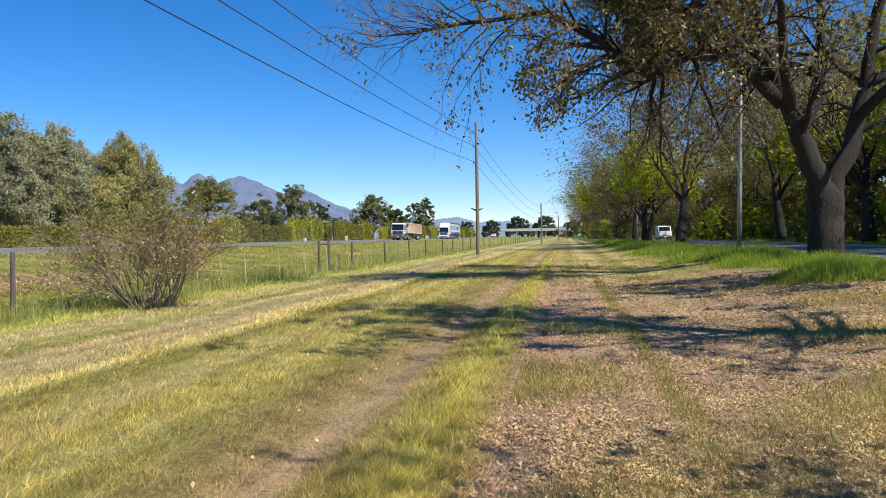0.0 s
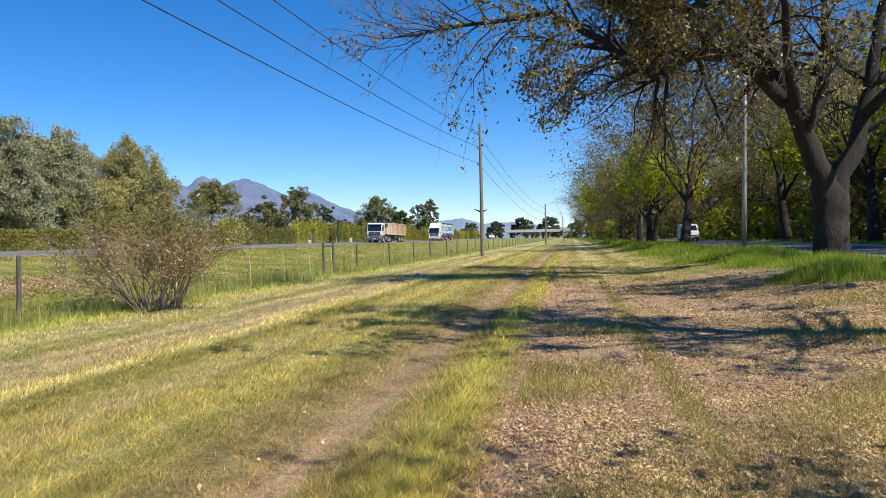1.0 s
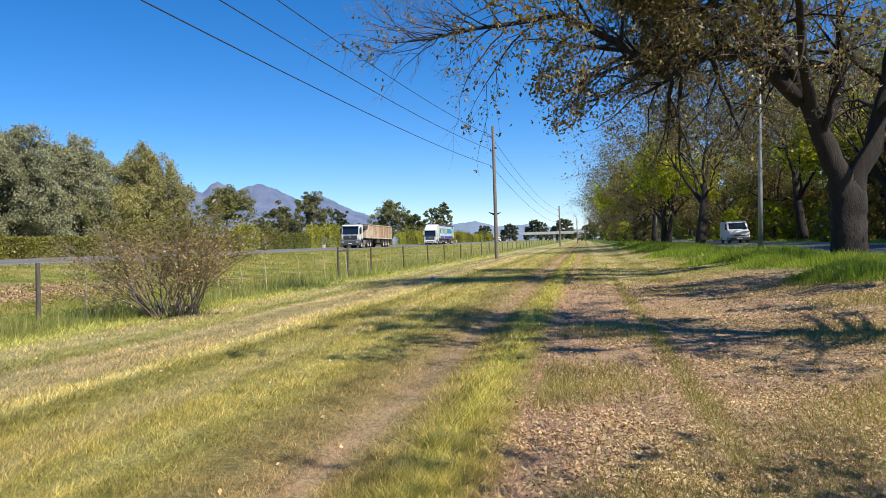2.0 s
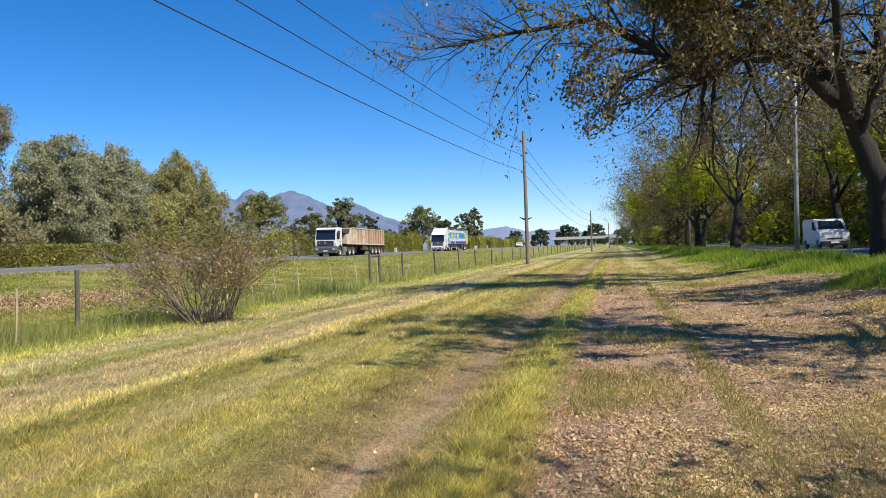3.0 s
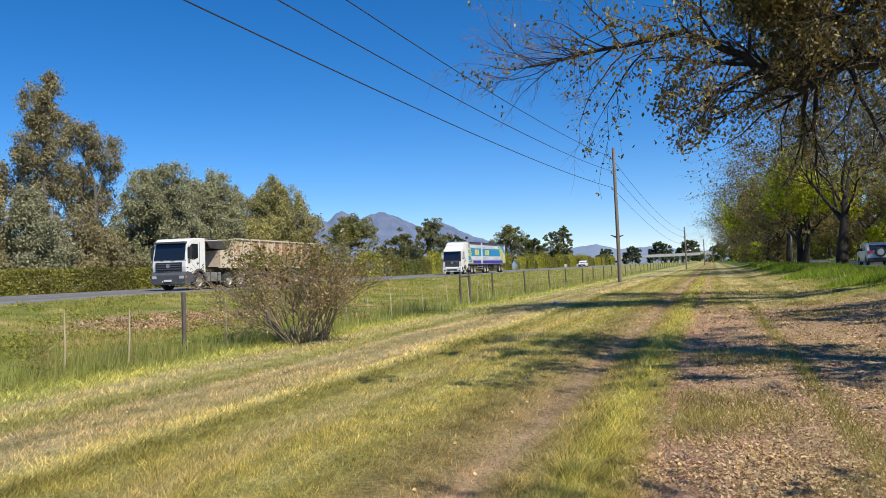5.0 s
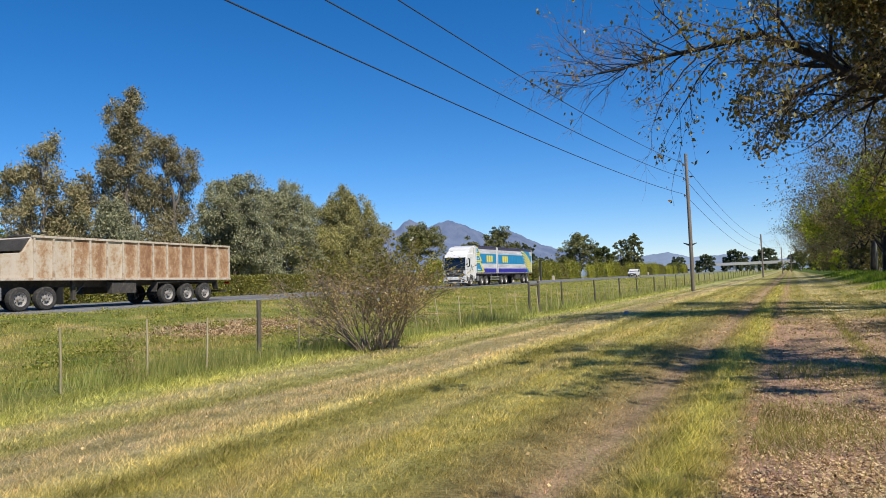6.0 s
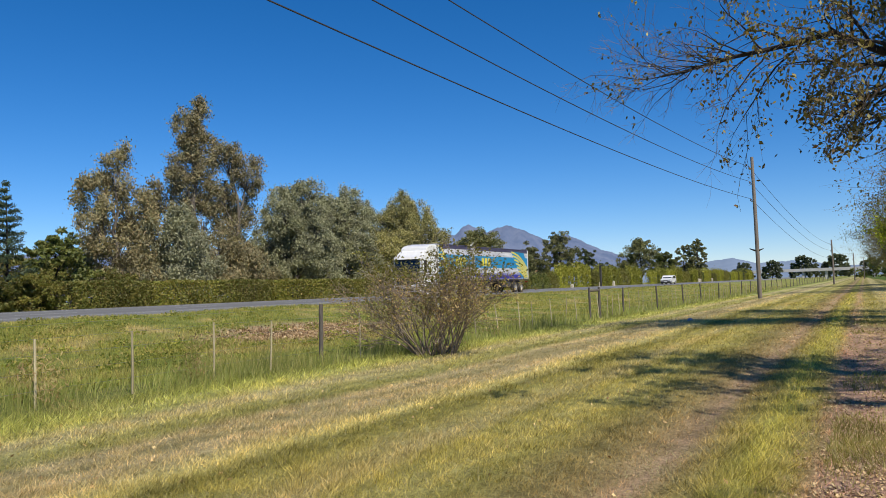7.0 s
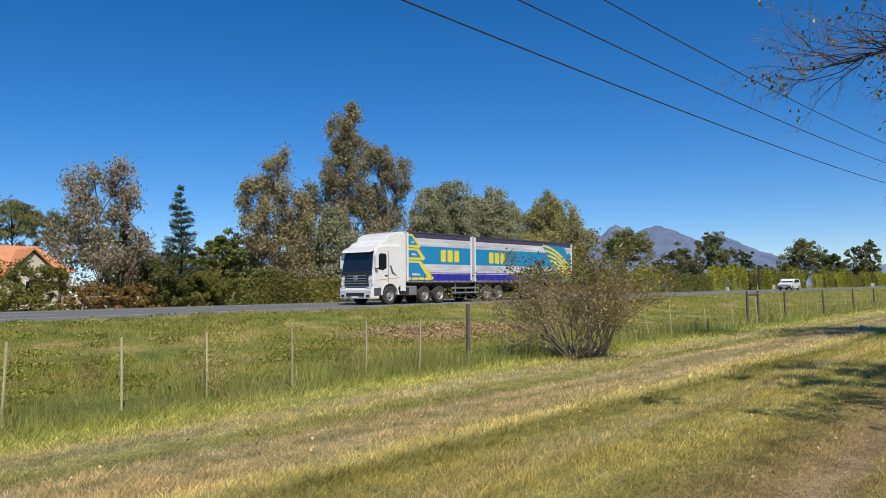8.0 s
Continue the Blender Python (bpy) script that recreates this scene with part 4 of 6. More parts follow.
    # the tree beside the camera, whose branches throw shade on the near ground
    limb_tree(29, "verge tree whose branches shade the near grass", "tree", ((-0.08, 0.0, 1), 4.0), 0.30, (5, 4, 4, 3), 4, 3, (0.14, 0.08), OAK_LEAF, spot(6.6, 0.6), 0.12, 0.7, 0.56, 0.03, group="trees along the verge")
    clump_tree(30, "tree", "leafy verge tree shading the mown grass", "tree", 14.0, 8.0, spot(7.6, 8.6), OAK_LEAF, 0.34, 58, 120, (0.18, 0.11), 0.42, "oval", BARK, "trees along the verge")
    clump_tree(34, "tree", "leafy verge tree shading the leaf litter", "tree", 10.4, 7.6, spot(11.2, 17.0), OAK_LEAF, 0.30, 60, 130, (0.18, 0.11), 0.38, "oval", BARK, "trees along the verge")


def build_gums():
    """Gum trees and conifers behind the hedge across the highway."""
    z = 1.0
    g = "gum trees behind the hedge"
    olive, grey = "tall gum tree with olive-brown foliage", "gum tree with grey-green foliage"
    gum_tree(41, "thin gum tree with reddish-grey foliage", 9.6, 6.0, pose(-47.5, 24.4, z), RED_GUM_LEAF, 0.15, [(-0.9, 8.0, 1.0, 1.3), (1.1, 8.3, 0.9, 1.4), (-1.3, 6.2, 1.0, 1.3), (1.3, 6.4, 0.9, 1.4), (-1.2, 4.4, 1.6, 1.4), (1.0, 4.0, 1.6, 1.6), (0, 2.2, 2.4, 1.6)], 0, 0.95, 0.5, g)
    fir_tree(42, "slender blue-green conifer behind the hedge", 8.2, 4.0, pose(-47, 29.7, z))
    fir_tree(43, "dark narrow conifer beside the gum tree", 7.2, 2.4, pose(-49, 26.9, z))
    clump_tree(44, "shrub", "dark green shrub behind the hedge", "shrub", 5.0, 5.4, pose(-47.5, 33.4, z), DARK_LEAF, 0.12, 46, 190, (0.28, 0.15), 0.05, "dome", BARK)
    gum_tree(45, olive, 12.2, 7.0, pose(-50, 40.4, z), GUM_LEAF, 0.24, [(0.3, 10.4, 1.1, 1.9), (-1.3, 8.6, 1.5, 1.9), (1.0, 7.9, 1.5, 2.2), (-2.2, 6.0, 1.2, 1.8), (2.3, 5.2, 1.7, 2.2), (-0.4, 4.6, 2.0, 2.2), (0.6, 2.3, 2.5, 1.8)], group=g)
    gum_tree(46, "tallest gum tree, olive-brown, with split crown", 18.0, 8.2, pose(-50, 48.3, z), GUM_LEAF, 0.34,
             [(0.5, 16.3, 0.95, 1.8), (-1.5, 14.9, 1.1, 1.5), (0.8, 13.3, 1.4, 1.9), (-1.6, 11.7, 1.4, 1.6), (0.6, 10.2, 1.9, 1.7), (-1.9, 8.9, 1.8, 1.5), (1.0, 7.1, 2.2, 1.7), (-1.5, 5.5, 2.2, 1.8), (1.5, 4.0, 2.4, 1.8), (-0.5, 2.3, 2.7, 1.7)], group=g)
    gum_tree(47, olive, 15.6, 6.6, pose(-51, 54.6, z), GUM_LEAF, 0.28, [(-1.1, 13.5, 1.4, 2.0), (1.4, 12.2, 1.5, 2.0), (-1.3, 10.3, 1.6, 1.7), (1.7, 9.0, 1.8, 1.8), (-0.2, 7.2, 1.6, 1.6), (1.7, 4.0, 1.5, 1.6)], group=g)
    gum_tree(48, grey, 12.6, 9.0, pose(-50, 61.7, z), GREY_GUM_LEAF, 0.26, None, 15, 1.15, group=g)
    gum_tree(49, grey, 12.8, 8.0, pose(-50.5, 71.0, z), GREY_GUM_LEAF, 0.26, None, 14, 1.1, group=g)
    gum_tree(50, "gum tree with yellow-green foliage", 12.9, 10.4, pose(-50, 82.6, z), YELLOW_GUM_LEAF, 0.26, None, 16, 1.1, group=g)
    gum_tree(51, grey, 10.2, 7.4, pose(-53, 66.0, z), GREY_GUM_LEAF, 0.22, None, 10, group=g)
    gum_tree(52, olive, 8.0, 6.5, pose(-48, 44.0, z), GREY_GUM_LEAF, 0.2, None, 9, group=g)
    gum_tree(53, grey, 8.0, 6.8, pose(-48, 76.5, z), YELLOW_GUM_LEAF, 0.2, None, 9, group=g)
    gum_tree(54, olive, 6.0, 5.5, pose(-47.5, 51.0, z), GUM_LEAF, 0.2, None, 8, group=g)
    # umbrella pines behind the house
    p = clump_tree(60, "pine_tree", "umbrella pine with flat dark crown", "tree", 11.0, 9.0, pose(-85, 34.0, z), PINE_LEAF, 0.22, 46, 190, (0.28, 0.10), 0.5, "umbrella", BARK, "pines behind the house")
    for x, y, s in ((-88, 40.5, 0.95), (-84, 27, 1.0), (-90, 47, 0.85)):
        copy_thing(p, pose(x, y, z, 0, 0, x * 7) @ Matrix.Scale(s, 4))
    # shrubs in front of the house and russet bushes by the wall
    s = clump_tree(61, "shrub", "mixed green garden shrub", "shrub", 2.5, 5.0, pose(-46, 19.5, z), HEDGE_LEAF, 0.08, 40, 230, (0.17, 0.09), 0.03, "dome", BARK, "garden shrubs")
    for x, y, k in ((-45.5, 14.5, 1.0), (-47, 27.5, 1.1), (-45.2, 36.5, 0.9), (-45, 10, 1.0), (-46, 31.2, 0.9), (-54, 30, 1.3), (-54, 34, 1.5), (-55, 41, 1.6), (-56, 50, 1.7), (-56, 60, 1.7), (-57, 70, 1.7)):
        copy_thing(s, pose(x, y, z, 0, 0, y * 31) @ Matrix.Scale(k, 4))
    r = clump_tree(62, "shrub", "low russet shrub by the white wall", "shrub", 1.4, 2.6, pose(-42.4, 22.8, z), RUSSET_LEAF, 0.04, 22, 120, (0.16, 0.09), 0.03, "dome", BARK, "russet shrubs")
    copy_thing(r, pose(-42.6, 24.2, z, 0, 0, 90))
    copy_thing(r, pose(-42.5, 20.8, z, 0, 0, 190))


def build_far_trees():
    z = 1.0
    r = clump_tree(70, "pine_tree", "round-crowned pine on the far side of the highway", "tree", 14.2, 14.0, pose(-87, 180, z), PINE_LEAF, 0.35, 60, 210, (0.5, 0.24), 0.5, "umbrella", BARK, "far pines", clump_size=0.13)
    clump_tree(71, "pine_tree", "broad dark pine in a far clump", "tree", 10.5, 13, pose(-79, 194, z), PINE_LEAF, 0.3, 56, 190, (0.5, 0.24), 0.2, "dome", BARK, "far pines")
    clump_tree(72, "pine_tree", "tall pine in a far clump", "tree", 13.8, 10.5, pose(-71, 197.6, z), PINE_LEAF, 0.3, 60, 190, (0.5, 0.24), 0.25, "dome", BARK, "far pines")
    clump_tree(73, "pine_tree", "small pine at the edge of a far clump", "tree", 9.4, 6.5, pose(-65, 199.6, z), FAR_TREE, 0.25, 40, 110, (0.5, 0.25), 0.3, "dome", BARK, "far pines")
    clump_tree(74, "pine_tree", "round pine above the yellow shrubs", "tree", 12.2, 12.5, pose(-56, 223, z), PINE_LEAF, 0.3, 60, 190, (0.5, 0.24), 0.3, "dome", BARK, "far pines")
    clump_tree(75, "pine_tree", "low dark pine beside the yellow shrubs", "tree", 8.2, 8.0, pose(-47.7, 214.8, z), DARK_LEAF, 0.25, 44, 150, (0.5, 0.25), 0.05, "dome", BARK, "far pines")
    clump_tree(76, "pine_tree", "open-crowned dark pine beside the highway", "tree", 12.0, 6.5, pose(-50.4, 255, z), PINE_LEAF, 0.25, 34, 110, (0.5, 0.24), 0.4, "oval", BARK, "far pines")
    clump_tree(77, "pine_tree", "dense upright pine beside the highway", "tree", 13.4, 6.5, pose(-46.3, 256, z), PINE_LEAF, 0.25, 46, 160, (0.5, 0.24), 0.25, "oval", BARK, "far pines")
    h = clump_tree(78, "tree", "distant hazy roadside tree by the bridge", "tree", 8.0, 9.0, pose(-38, 395, z), FAR_TREE, 0.2, 40, 100, (0.8, 0.5), 0.1, "dome", BARK, "distant trees")
    for x, y, s in ((-30, 470, 1.4), (-14, 500, 1.5), (-24, 480, 0.9), (-62, 330, 1.0), (-70, 360, 0.9), (-54, 420, 1.0), (-8, 460, 0.7), (2, 430, 0.9), (-100, 330, 1.1), (-120, 300, 1.1), (-46, 360, 0.6), (-44, 330, 0.5)):
        copy_thing(h, pose(x, y, z, 0, 0, y * 13) @ Matrix.Scale(s, 4))


def build_hedges():
    """Clipped hedge along the far side of the highway, then looser yellow shrubs."""
    g = "hedge along the highway"
    rng = np.random.default_rng(80)

    def unit(seed, length, h, material, name, label, bush, m):
        r = np.random.default_rng(seed)
        n = int(length * h * (480 if h < 1.9 else 210))
        p = r.uniform(-0.5, 0.5, (n, 3)) * np.array([1.5, length, 1]) + np.array([0, 0, 0.5])
        shell = r.integers(0, 3, n)
        p[shell == 0, 0] = 0.72 + r.normal(size=(shell == 0).sum()) * 0.07
        p[shell == 1, 2] = 0.96 + r.normal(size=(shell == 1).sum()) * (0.025 + 0.3 * bush)
        p[:, 2] = np.clip(p[:, 2], 0.02, 1.04 + bush)
        lump = 1 + bush * (np.sin(p[:, 1] * 1.9 + seed) * 0.5 + np.sin(p[:, 1] * 4.7 + seed * 2) * 0.35 - 0.9 * np.abs(p[:, 1] / length * 2) ** 4)
        p[:, 2] *= h * lump
        p[:, 0] *= 1 + bush * np.sin(p[:, 1] * 2.3 + seed)
        root = thing(name, label, "hedge", m, g)
        stem = Geo()
        for y in np.arange(-length / 2 + 0.3, length / 2, 0.7):
            stem.tube([(0, y, -0.1), (0.1, y + 0.1, h * 0.5), (0.0, y + 0.2, h * 0.85)], [0.035, 0.028, 0.012], 5)
        tagged(part("stem_mass", stem.mesh("stem_mass", BARK), None, root), kind="stuff")
        part("crown", soup("crown", leaves(r, p, 0.17 if h < 1.9 else 0.24, 0.10 if h < 1.9 else 0.14, 0.2), 4, material), None, root)
        return root

    a = unit(1, 6.0, 1.75, HEDGE_LEAF, "hedge", "clipped olive-green hedge beside the highway", 0.03, pose(-42.4, 33.4, 1.0))
    b = unit(2, 6.0, 1.72, HEDGE_LEAF, "hedge", "clipped olive-green hedge beside the highway", 0.05, pose(-42.4, 39.4, 1.0))
    for k in range(8):
        copy_thing((a, b)[k % 2], pose(-42.4, 45.4 + 6 * k, 1.0, 0, 0, 0))
    c = unit(3, 7.0, 3.0, SHRUB_LEAF, "shrub_hedge", "loose yellow-green shrubs beside the highway", 0.25, pose(-43.5, 95, 1.0))
    d = unit(4, 7.0, 2.5, HEDGE_LEAF, "shrub_hedge", "loose olive shrubs beside the highway", 0.3, pose(-43.2, 102, 1.0))
    e = unit(5, 7.0, 2.0, DARK_LEAF, "shrub_hedge", "dark green shrubs beside the highway", 0.2, pose(-43.0, 109, 1.0))
    for k in range(36):
        src = (c, d, c, e, c, c, d)[int(rng.integers(0, 7))]
        copy_thing(src, pose(-43.5 + rng.normal() * 0.5, 116 + 7 * k, 1.0, 0, 0, 0) @ Matrix.Scale(rng.uniform(0.8, 1.25), 4))
    for k in range(9):
        copy_thing(d if k % 3 else c, pose(-44.5, 12 - 7 * k, 1.0, 0, 0, 0))


# ---- bush, fence, poles ----
def build_bush():
    rng = np.random.default_rng(90)
    root = thing("bush", "wide half-bare brown bush beside the fence", "bush", spot(-8.9, 15.8) @ Matrix.Diagonal((1.3, 1.3, 1.16, 1)))
    stems, tips = [], []
    for k in range(44):
        a = rng.uniform(0, 2 * math.pi)
        p = (0.5 * math.cos(a) * rng.uniform(0.2, 1), 0.5 * math.sin(a) * rng.uniform(0.2, 1), -0.05)
        d = Vector((math.cos(a) * rng.uniform(0.05, 1.15), math.sin(a) * rng.uniform(0.05, 1.15), 1))
        grow(rng, wander(rng, p, d, rng.uniform(0.75, 1.2), 5, 0.12, 0.03), rng.uniform(0.012, 0.022), 2, 5, (0, 0, 4, 4, 3, 0), stems, tips, 0.5, 0.6, 0.02, 0.16, 0.5)
    tagged(part("stem_mass", wood("stem_mass", stems, 2, 2, BUSH_TWIG), None, root), kind="stuff")
    tagged(part("twig_mass", wood("twig_mass", stems, 3, 9, BUSH_TWIG), None, root), kind="stuff")
    low = [t for t in tips if t[-1].z < 1.55 and (t[-1].z > 0.75 or rng.uniform() < 0.35)]
    high = [t for t in tips if t[-1].z >= 1.55]
    part("foliage", twig_leaves(rng, low, 4, 0.09, 0.05, 0.028, BUSH_LEAF, "foliage", 0.2), None, root, "small dry brown leaves")
    if high:
        part("top_foliage", twig_leaves(rng, high, 9, 0.08, 0.06, 0.032, BUSH_GREEN, "top_foliage", 0.0), None, root, "yellow-green top leaves")
    for k in range(7):
        t = tips[int(rng.integers(0, len(tips)))]
        scrap = tagged(new("paper_scrap", soup("paper_scrap", leaves(rng, np.array([[0, 0, 0.0]]), 0.11, 0.08), 4, PAPER)), "white scrap caught in the bush", "litter", "scraps in the bush")
        scrap.matrix_basis = Matrix.Translation(Vector((-8.9, 15.8, 0)) + Vector((t[-1].x * 1.3, t[-1].y * 1.3, t[-1].z * 1.16)))


def build_fence():
    fence = thing("fence", "old wire fence with dark posts and pale stakes", "fence")
    x = -10.4
    post = Geo().tube([(0, 0, -0.25), (0.01, 0, 0.6), (0.0, 0.01, 1.27)], [0.05, 0.047, 0.045], 9).mesh("post", POST_WOOD, 0.008)
    stake = Geo().tube([(0, 0, -0.2), (0.012, 0, 0.55), (-0.008, 0.01, 1.07)], [0.021, 0.019, 0.017], 6).mesh("stake", STAKE_WOOD)
    rng = np.random.default_rng(95)
    y = 13.35 - 18.9 * 2
    k = 0
    while y < 330:
        near = y < 120
        step = 18.9 if y < 25 else (5.2 if y < 35 else (6.9 if y < 200 else 12))
        if abs(y - 32.3) > 1.0:
            part("post", post, None, fence, at=pose(x + rng.normal() * 0.04, y, float(ground_z(x, y)), rng.normal() * 1.5, rng.normal() * 1.2 - 0.8, 0))
        count = 12 if step > 15 else 5
        if near:
            for i in range(1, count):
                ys = y + step * i / count
                part("stake", stake, None, fence, at=pose(x + rng.normal() * 0.05, ys + rng.normal() * 0.08, float(ground_z(x, ys)) - rng.uniform(0, 0.1), rng.normal() * 3, rng.normal() * 3, 0))
        y += step
        k += 1
    for h in (0.25, 0.5, 0.75, 0.98, 1.18):
        part("wire", Geo().tube([(x - 0.03, yy, float(ground_z(x, yy)) + h - 0.01 * math.sin(i * 2.1)) for i, yy in enumerate(np.arange(-25, 330, 6.0))], [0.0026] * 60, 3).mesh("wire", FENCE_WIRE), None, fence)
    gate = thing("straining_frame", "dark wooden straining frame with a top rail in the fence", "fence frame", Matrix.Translation((x, 32.2, 0.0)))
    part("post", Geo().tube([(0, 0, -0.2), (0, 0, 1.36)], [0.055, 0.05], 9).mesh("post", POST_WOOD, 0.01), None, gate)
    part("post", Geo().tube([(-0.05, 1.55, -0.2), (-0.05, 1.55, 1.36)], [0.06, 0.055], 9).mesh("post", POST_WOOD, 0.01), None, gate)
    part("rail", Geo().tube([(0.0, 0.05, 1.2), (-0.05, 1.5, 1.22)], [0.045, 0.045], 8).mesh("rail", POST_WOOD, 0.005), None, gate)


def line_x(y):
    return -6.95 - 0.026 * (62.2 - y)


def build_poles():
    g = "electricity poles"
    heights = {-31: 10.5, 62.2: 10.5, 150: 7.6, 240: 7.4, 330: 7.4}
    spots = list(heights.items())
    hang = (9.72, 8.6, 7.3)
    for y, h in spots:
        pole = thing("electricity_pole", "grey weathered wooden electricity pole", "pole", Matrix.Translation((line_x(y), y, float(ground_z(line_x(y), y)))), g)
        part("shaft", Geo().tube([(0, 0, -0.4), (0.0, 0, h * 0.5), (-0.03, 0, h + 0.12)], [0.16, 0.14, 0.115], 14).mesh("shaft", POLE_WOOD, 0.01, True), None, pole)
        for z in hang:
            z = z if h > 9 else z - 2.9
            part("bracket", Geo().tube([(0, 0, z - 0.05), (-0.24, 0, z - 0.02), (-0.26, 0, z + 0.06)], [0.022, 0.022, 0.018], 6).mesh("bracket", STEEL), None, pole)
            part("insulator", Geo().tube([(-0.26, 0, z + 0.02), (-0.26, 0, z + 0.09), (-0.26, 0, z + 0.11), (-0.26, 0, z + 0.2)], [0.03, 0.07, 0.045, 0.03], 8).mesh("insulator", PORCELAIN, smooth=True), None, pole)
        if h > 9:
            part("stay_bracket", Geo().tube([(-0.55, 0.1, 3.75), (-0.2, 0, 3.6), (0.0, 0, 3.55), (0.45, -0.1, 3.7)], [0.03, 0.07, 0.08, 0.03], 7).mesh("stay_bracket", BLACK, smooth=True), None, pole, "dark metal stay bracket")
    for z, sag in zip(hang, (1.51, 1.39, 1.06)):
        for (y0, h0), (y1, h1) in zip(spots, spots[1:]):
            a = Vector((line_x(y0) - 0.26, y0, z + 0.18 - (0 if h0 > 9 else 2.9)))
            b = Vector((line_x(y1) - 0.26, y1, z + 0.18 - (0 if h1 > 9 else 2.9)))
            s = sag if y0 < 0 else 1.1
            pts = [a.lerp(b, t) - Vector((0, 0, 4 * s * t * (1 - t))) for t in np.linspace(0, 1, 40)]
            tagged(part("power_cable", Geo().tube(pts, [0.016] * 40, 5).mesh("power_cable", WIRE), None), "dark overhead cable slung between poles", "cable", "overhead cables")


def build_lamps():
    for x, y, h, lean in ((8.25, 39.1, 9.0, 0.4), (9.6, 109.6, 9.0, 0), (8.9, 169.8, 9.0, 0)):
        lamp = thing("street_lamp", "grey steel street lamp on the grass bank", "street lamp", spot(x, y) @ pose(0, 0, 0, 0, 0.8), "street lamps")
        part("shaft", Geo().tube([(0, 0, -0.3), (0, 0, 3), (0.0, 0, 6), (0.03, 0, 9)], [0.115, 0.105, 0.085, 0.065], 12).mesh("shaft", STEEL, smooth=True), None, lamp)
        part("arm", Geo().tube([(0.03, 0, 8.9), (0.7, 0, 9.25), (1.6, 0, 9.3)], [0.04, 0.035, 0.03], 8).mesh("arm", STEEL, smooth=True), None, lamp)
        part("lamp_head", Geo().prism([(-0.16, 9.22), (0.16, 9.22), (0.12, 9.38), (-0.12, 9.38)], 1.5, 2.2).mesh("lamp_head", STEEL, 0.03), None, lamp)


build_bush()
build_fence()
build_poles()
build_lamps()
big_oak()
build_tree_row()
build_gums()
build_far_trees()
build_hedges()


# ---- house, wall, bridge, posts ----
def build_house():
    house = thing("house", "cream house with orange tiled roof among shrubs", "house", pose(-62, 25.9, 1.0))
    wall = part("wall", Geo().box(-5, 0, -8, 3.4, -0.3, 2.9), PLASTER, house)
    part("roof", Geo().add([(0.5, -8.4, 2.85), (0.5, 3.9, 2.85), (-5.5, 3.9, 2.85), (-5.5, -8.4, 2.85), (-2.5, -6.0, 5.0), (-2.5, 1.9, 5.0)],
                           [(0, 1, 5, 4), (2, 3, 4, 5), (1, 2, 5), (3, 0, 4), (3, 2, 1, 0)]), ROOF_TILE, house)
    for y, w, h in ((0.2, 1.9, 4.3), (-4.6, 2.0, 4.4)):
        part("gable", Geo().prism([(y - w, 0), (y + w, 0), (y + w, 2.6), (y, h), (y - w, 2.6)], -2.0, 0.9), PLASTER, house, "plastered gable end")
        part("gable_roof", Geo().add([(1.2, y - w - 0.3, 2.5), (1.2, y, h + 0.35), (1.2, y + w + 0.3, 2.5), (-2.5, y - w - 0.3, 2.5), (-2.5, y, h + 0.35), (-2.5, y + w + 0.3, 2.5),
                                      (1.2, y - w - 0.3, 2.38), (1.2, y, h + 0.2), (1.2, y + w + 0.3, 2.38), (-2.5, y - w - 0.3, 2.38), (-2.5, y, h + 0.2), (-2.5, y + w + 0.3, 2.38)],
                                     [(0, 3, 4, 1), (1, 4, 5, 2), (6, 7, 10, 9), (7, 8, 11, 10), (0, 1, 7, 6), (1, 2, 8, 7), (0, 6, 9, 3), (2, 5, 11, 8), (3, 9, 10, 4), (4, 10, 11, 5)]), ROOF_TILE, house, "orange tiled gable roof")
        win = part("window", Geo().box(0.90, 0.93, y - 0.5, y + 0.5, 0.9, 2.1), GLASS, house)
        part("frame", Geo().box(0.905, 0.95, y - 0.58, y - 0.5, 0.82, 2.18).box(0.905, 0.95, y + 0.5, y + 0.58, 0.82, 2.18).box(0.905, 0.95, y - 0.5, y + 0.5, 2.1, 2.18).box(0.905, 0.95, y - 0.5, y + 0.5, 0.82, 0.9), WHITE, win)
    for x, y, w, h in ((-43.6, 22.4, 4.4, 0.8), (-44.6, 84.0, 3.0, 1.6)):
        tagged(part("garden_wall", Geo().box(x - 0.15, x + 0.15, y - w / 2, y + w / 2, 0.9, 1.0 + h).box(x - 0.2, x + 0.2, y + w / 2 - 0.4, y + w / 2, 0.9, 1.15 + h), PLASTER, None, bevel=0.02), "low cream garden wall behind the highway", "wall", "garden walls")


def build_bridge():
    b = thing("overpass", "pale concrete road overpass across the highway", "bridge", pose(0, 419, 1.0))
    part("deck", Geo().box(-62, 26, -5, 5, 3.0, 3.75), CONCRETE, b, bevel=0.05)
    for y in (-5, 4.8):
        part("parapet", Geo().box(-62, 26, y, y + 0.2, 3.75, 4.4), CONCRETE, b)
    for x in (-44, -26, -16, 4):
        part("pier", Geo().box(x - 0.6, x + 0.6, -4, 4, -1.2, 3.0), CONCRETE, b)
    for x0, x1 in ((-100, -60), (24, 70)):
        part("abutment", Geo().prism([(-6, -1.2), (6, -1.2), (5, 3.7), (-5, 3.7)], x0, x1), CONCRETE, b)


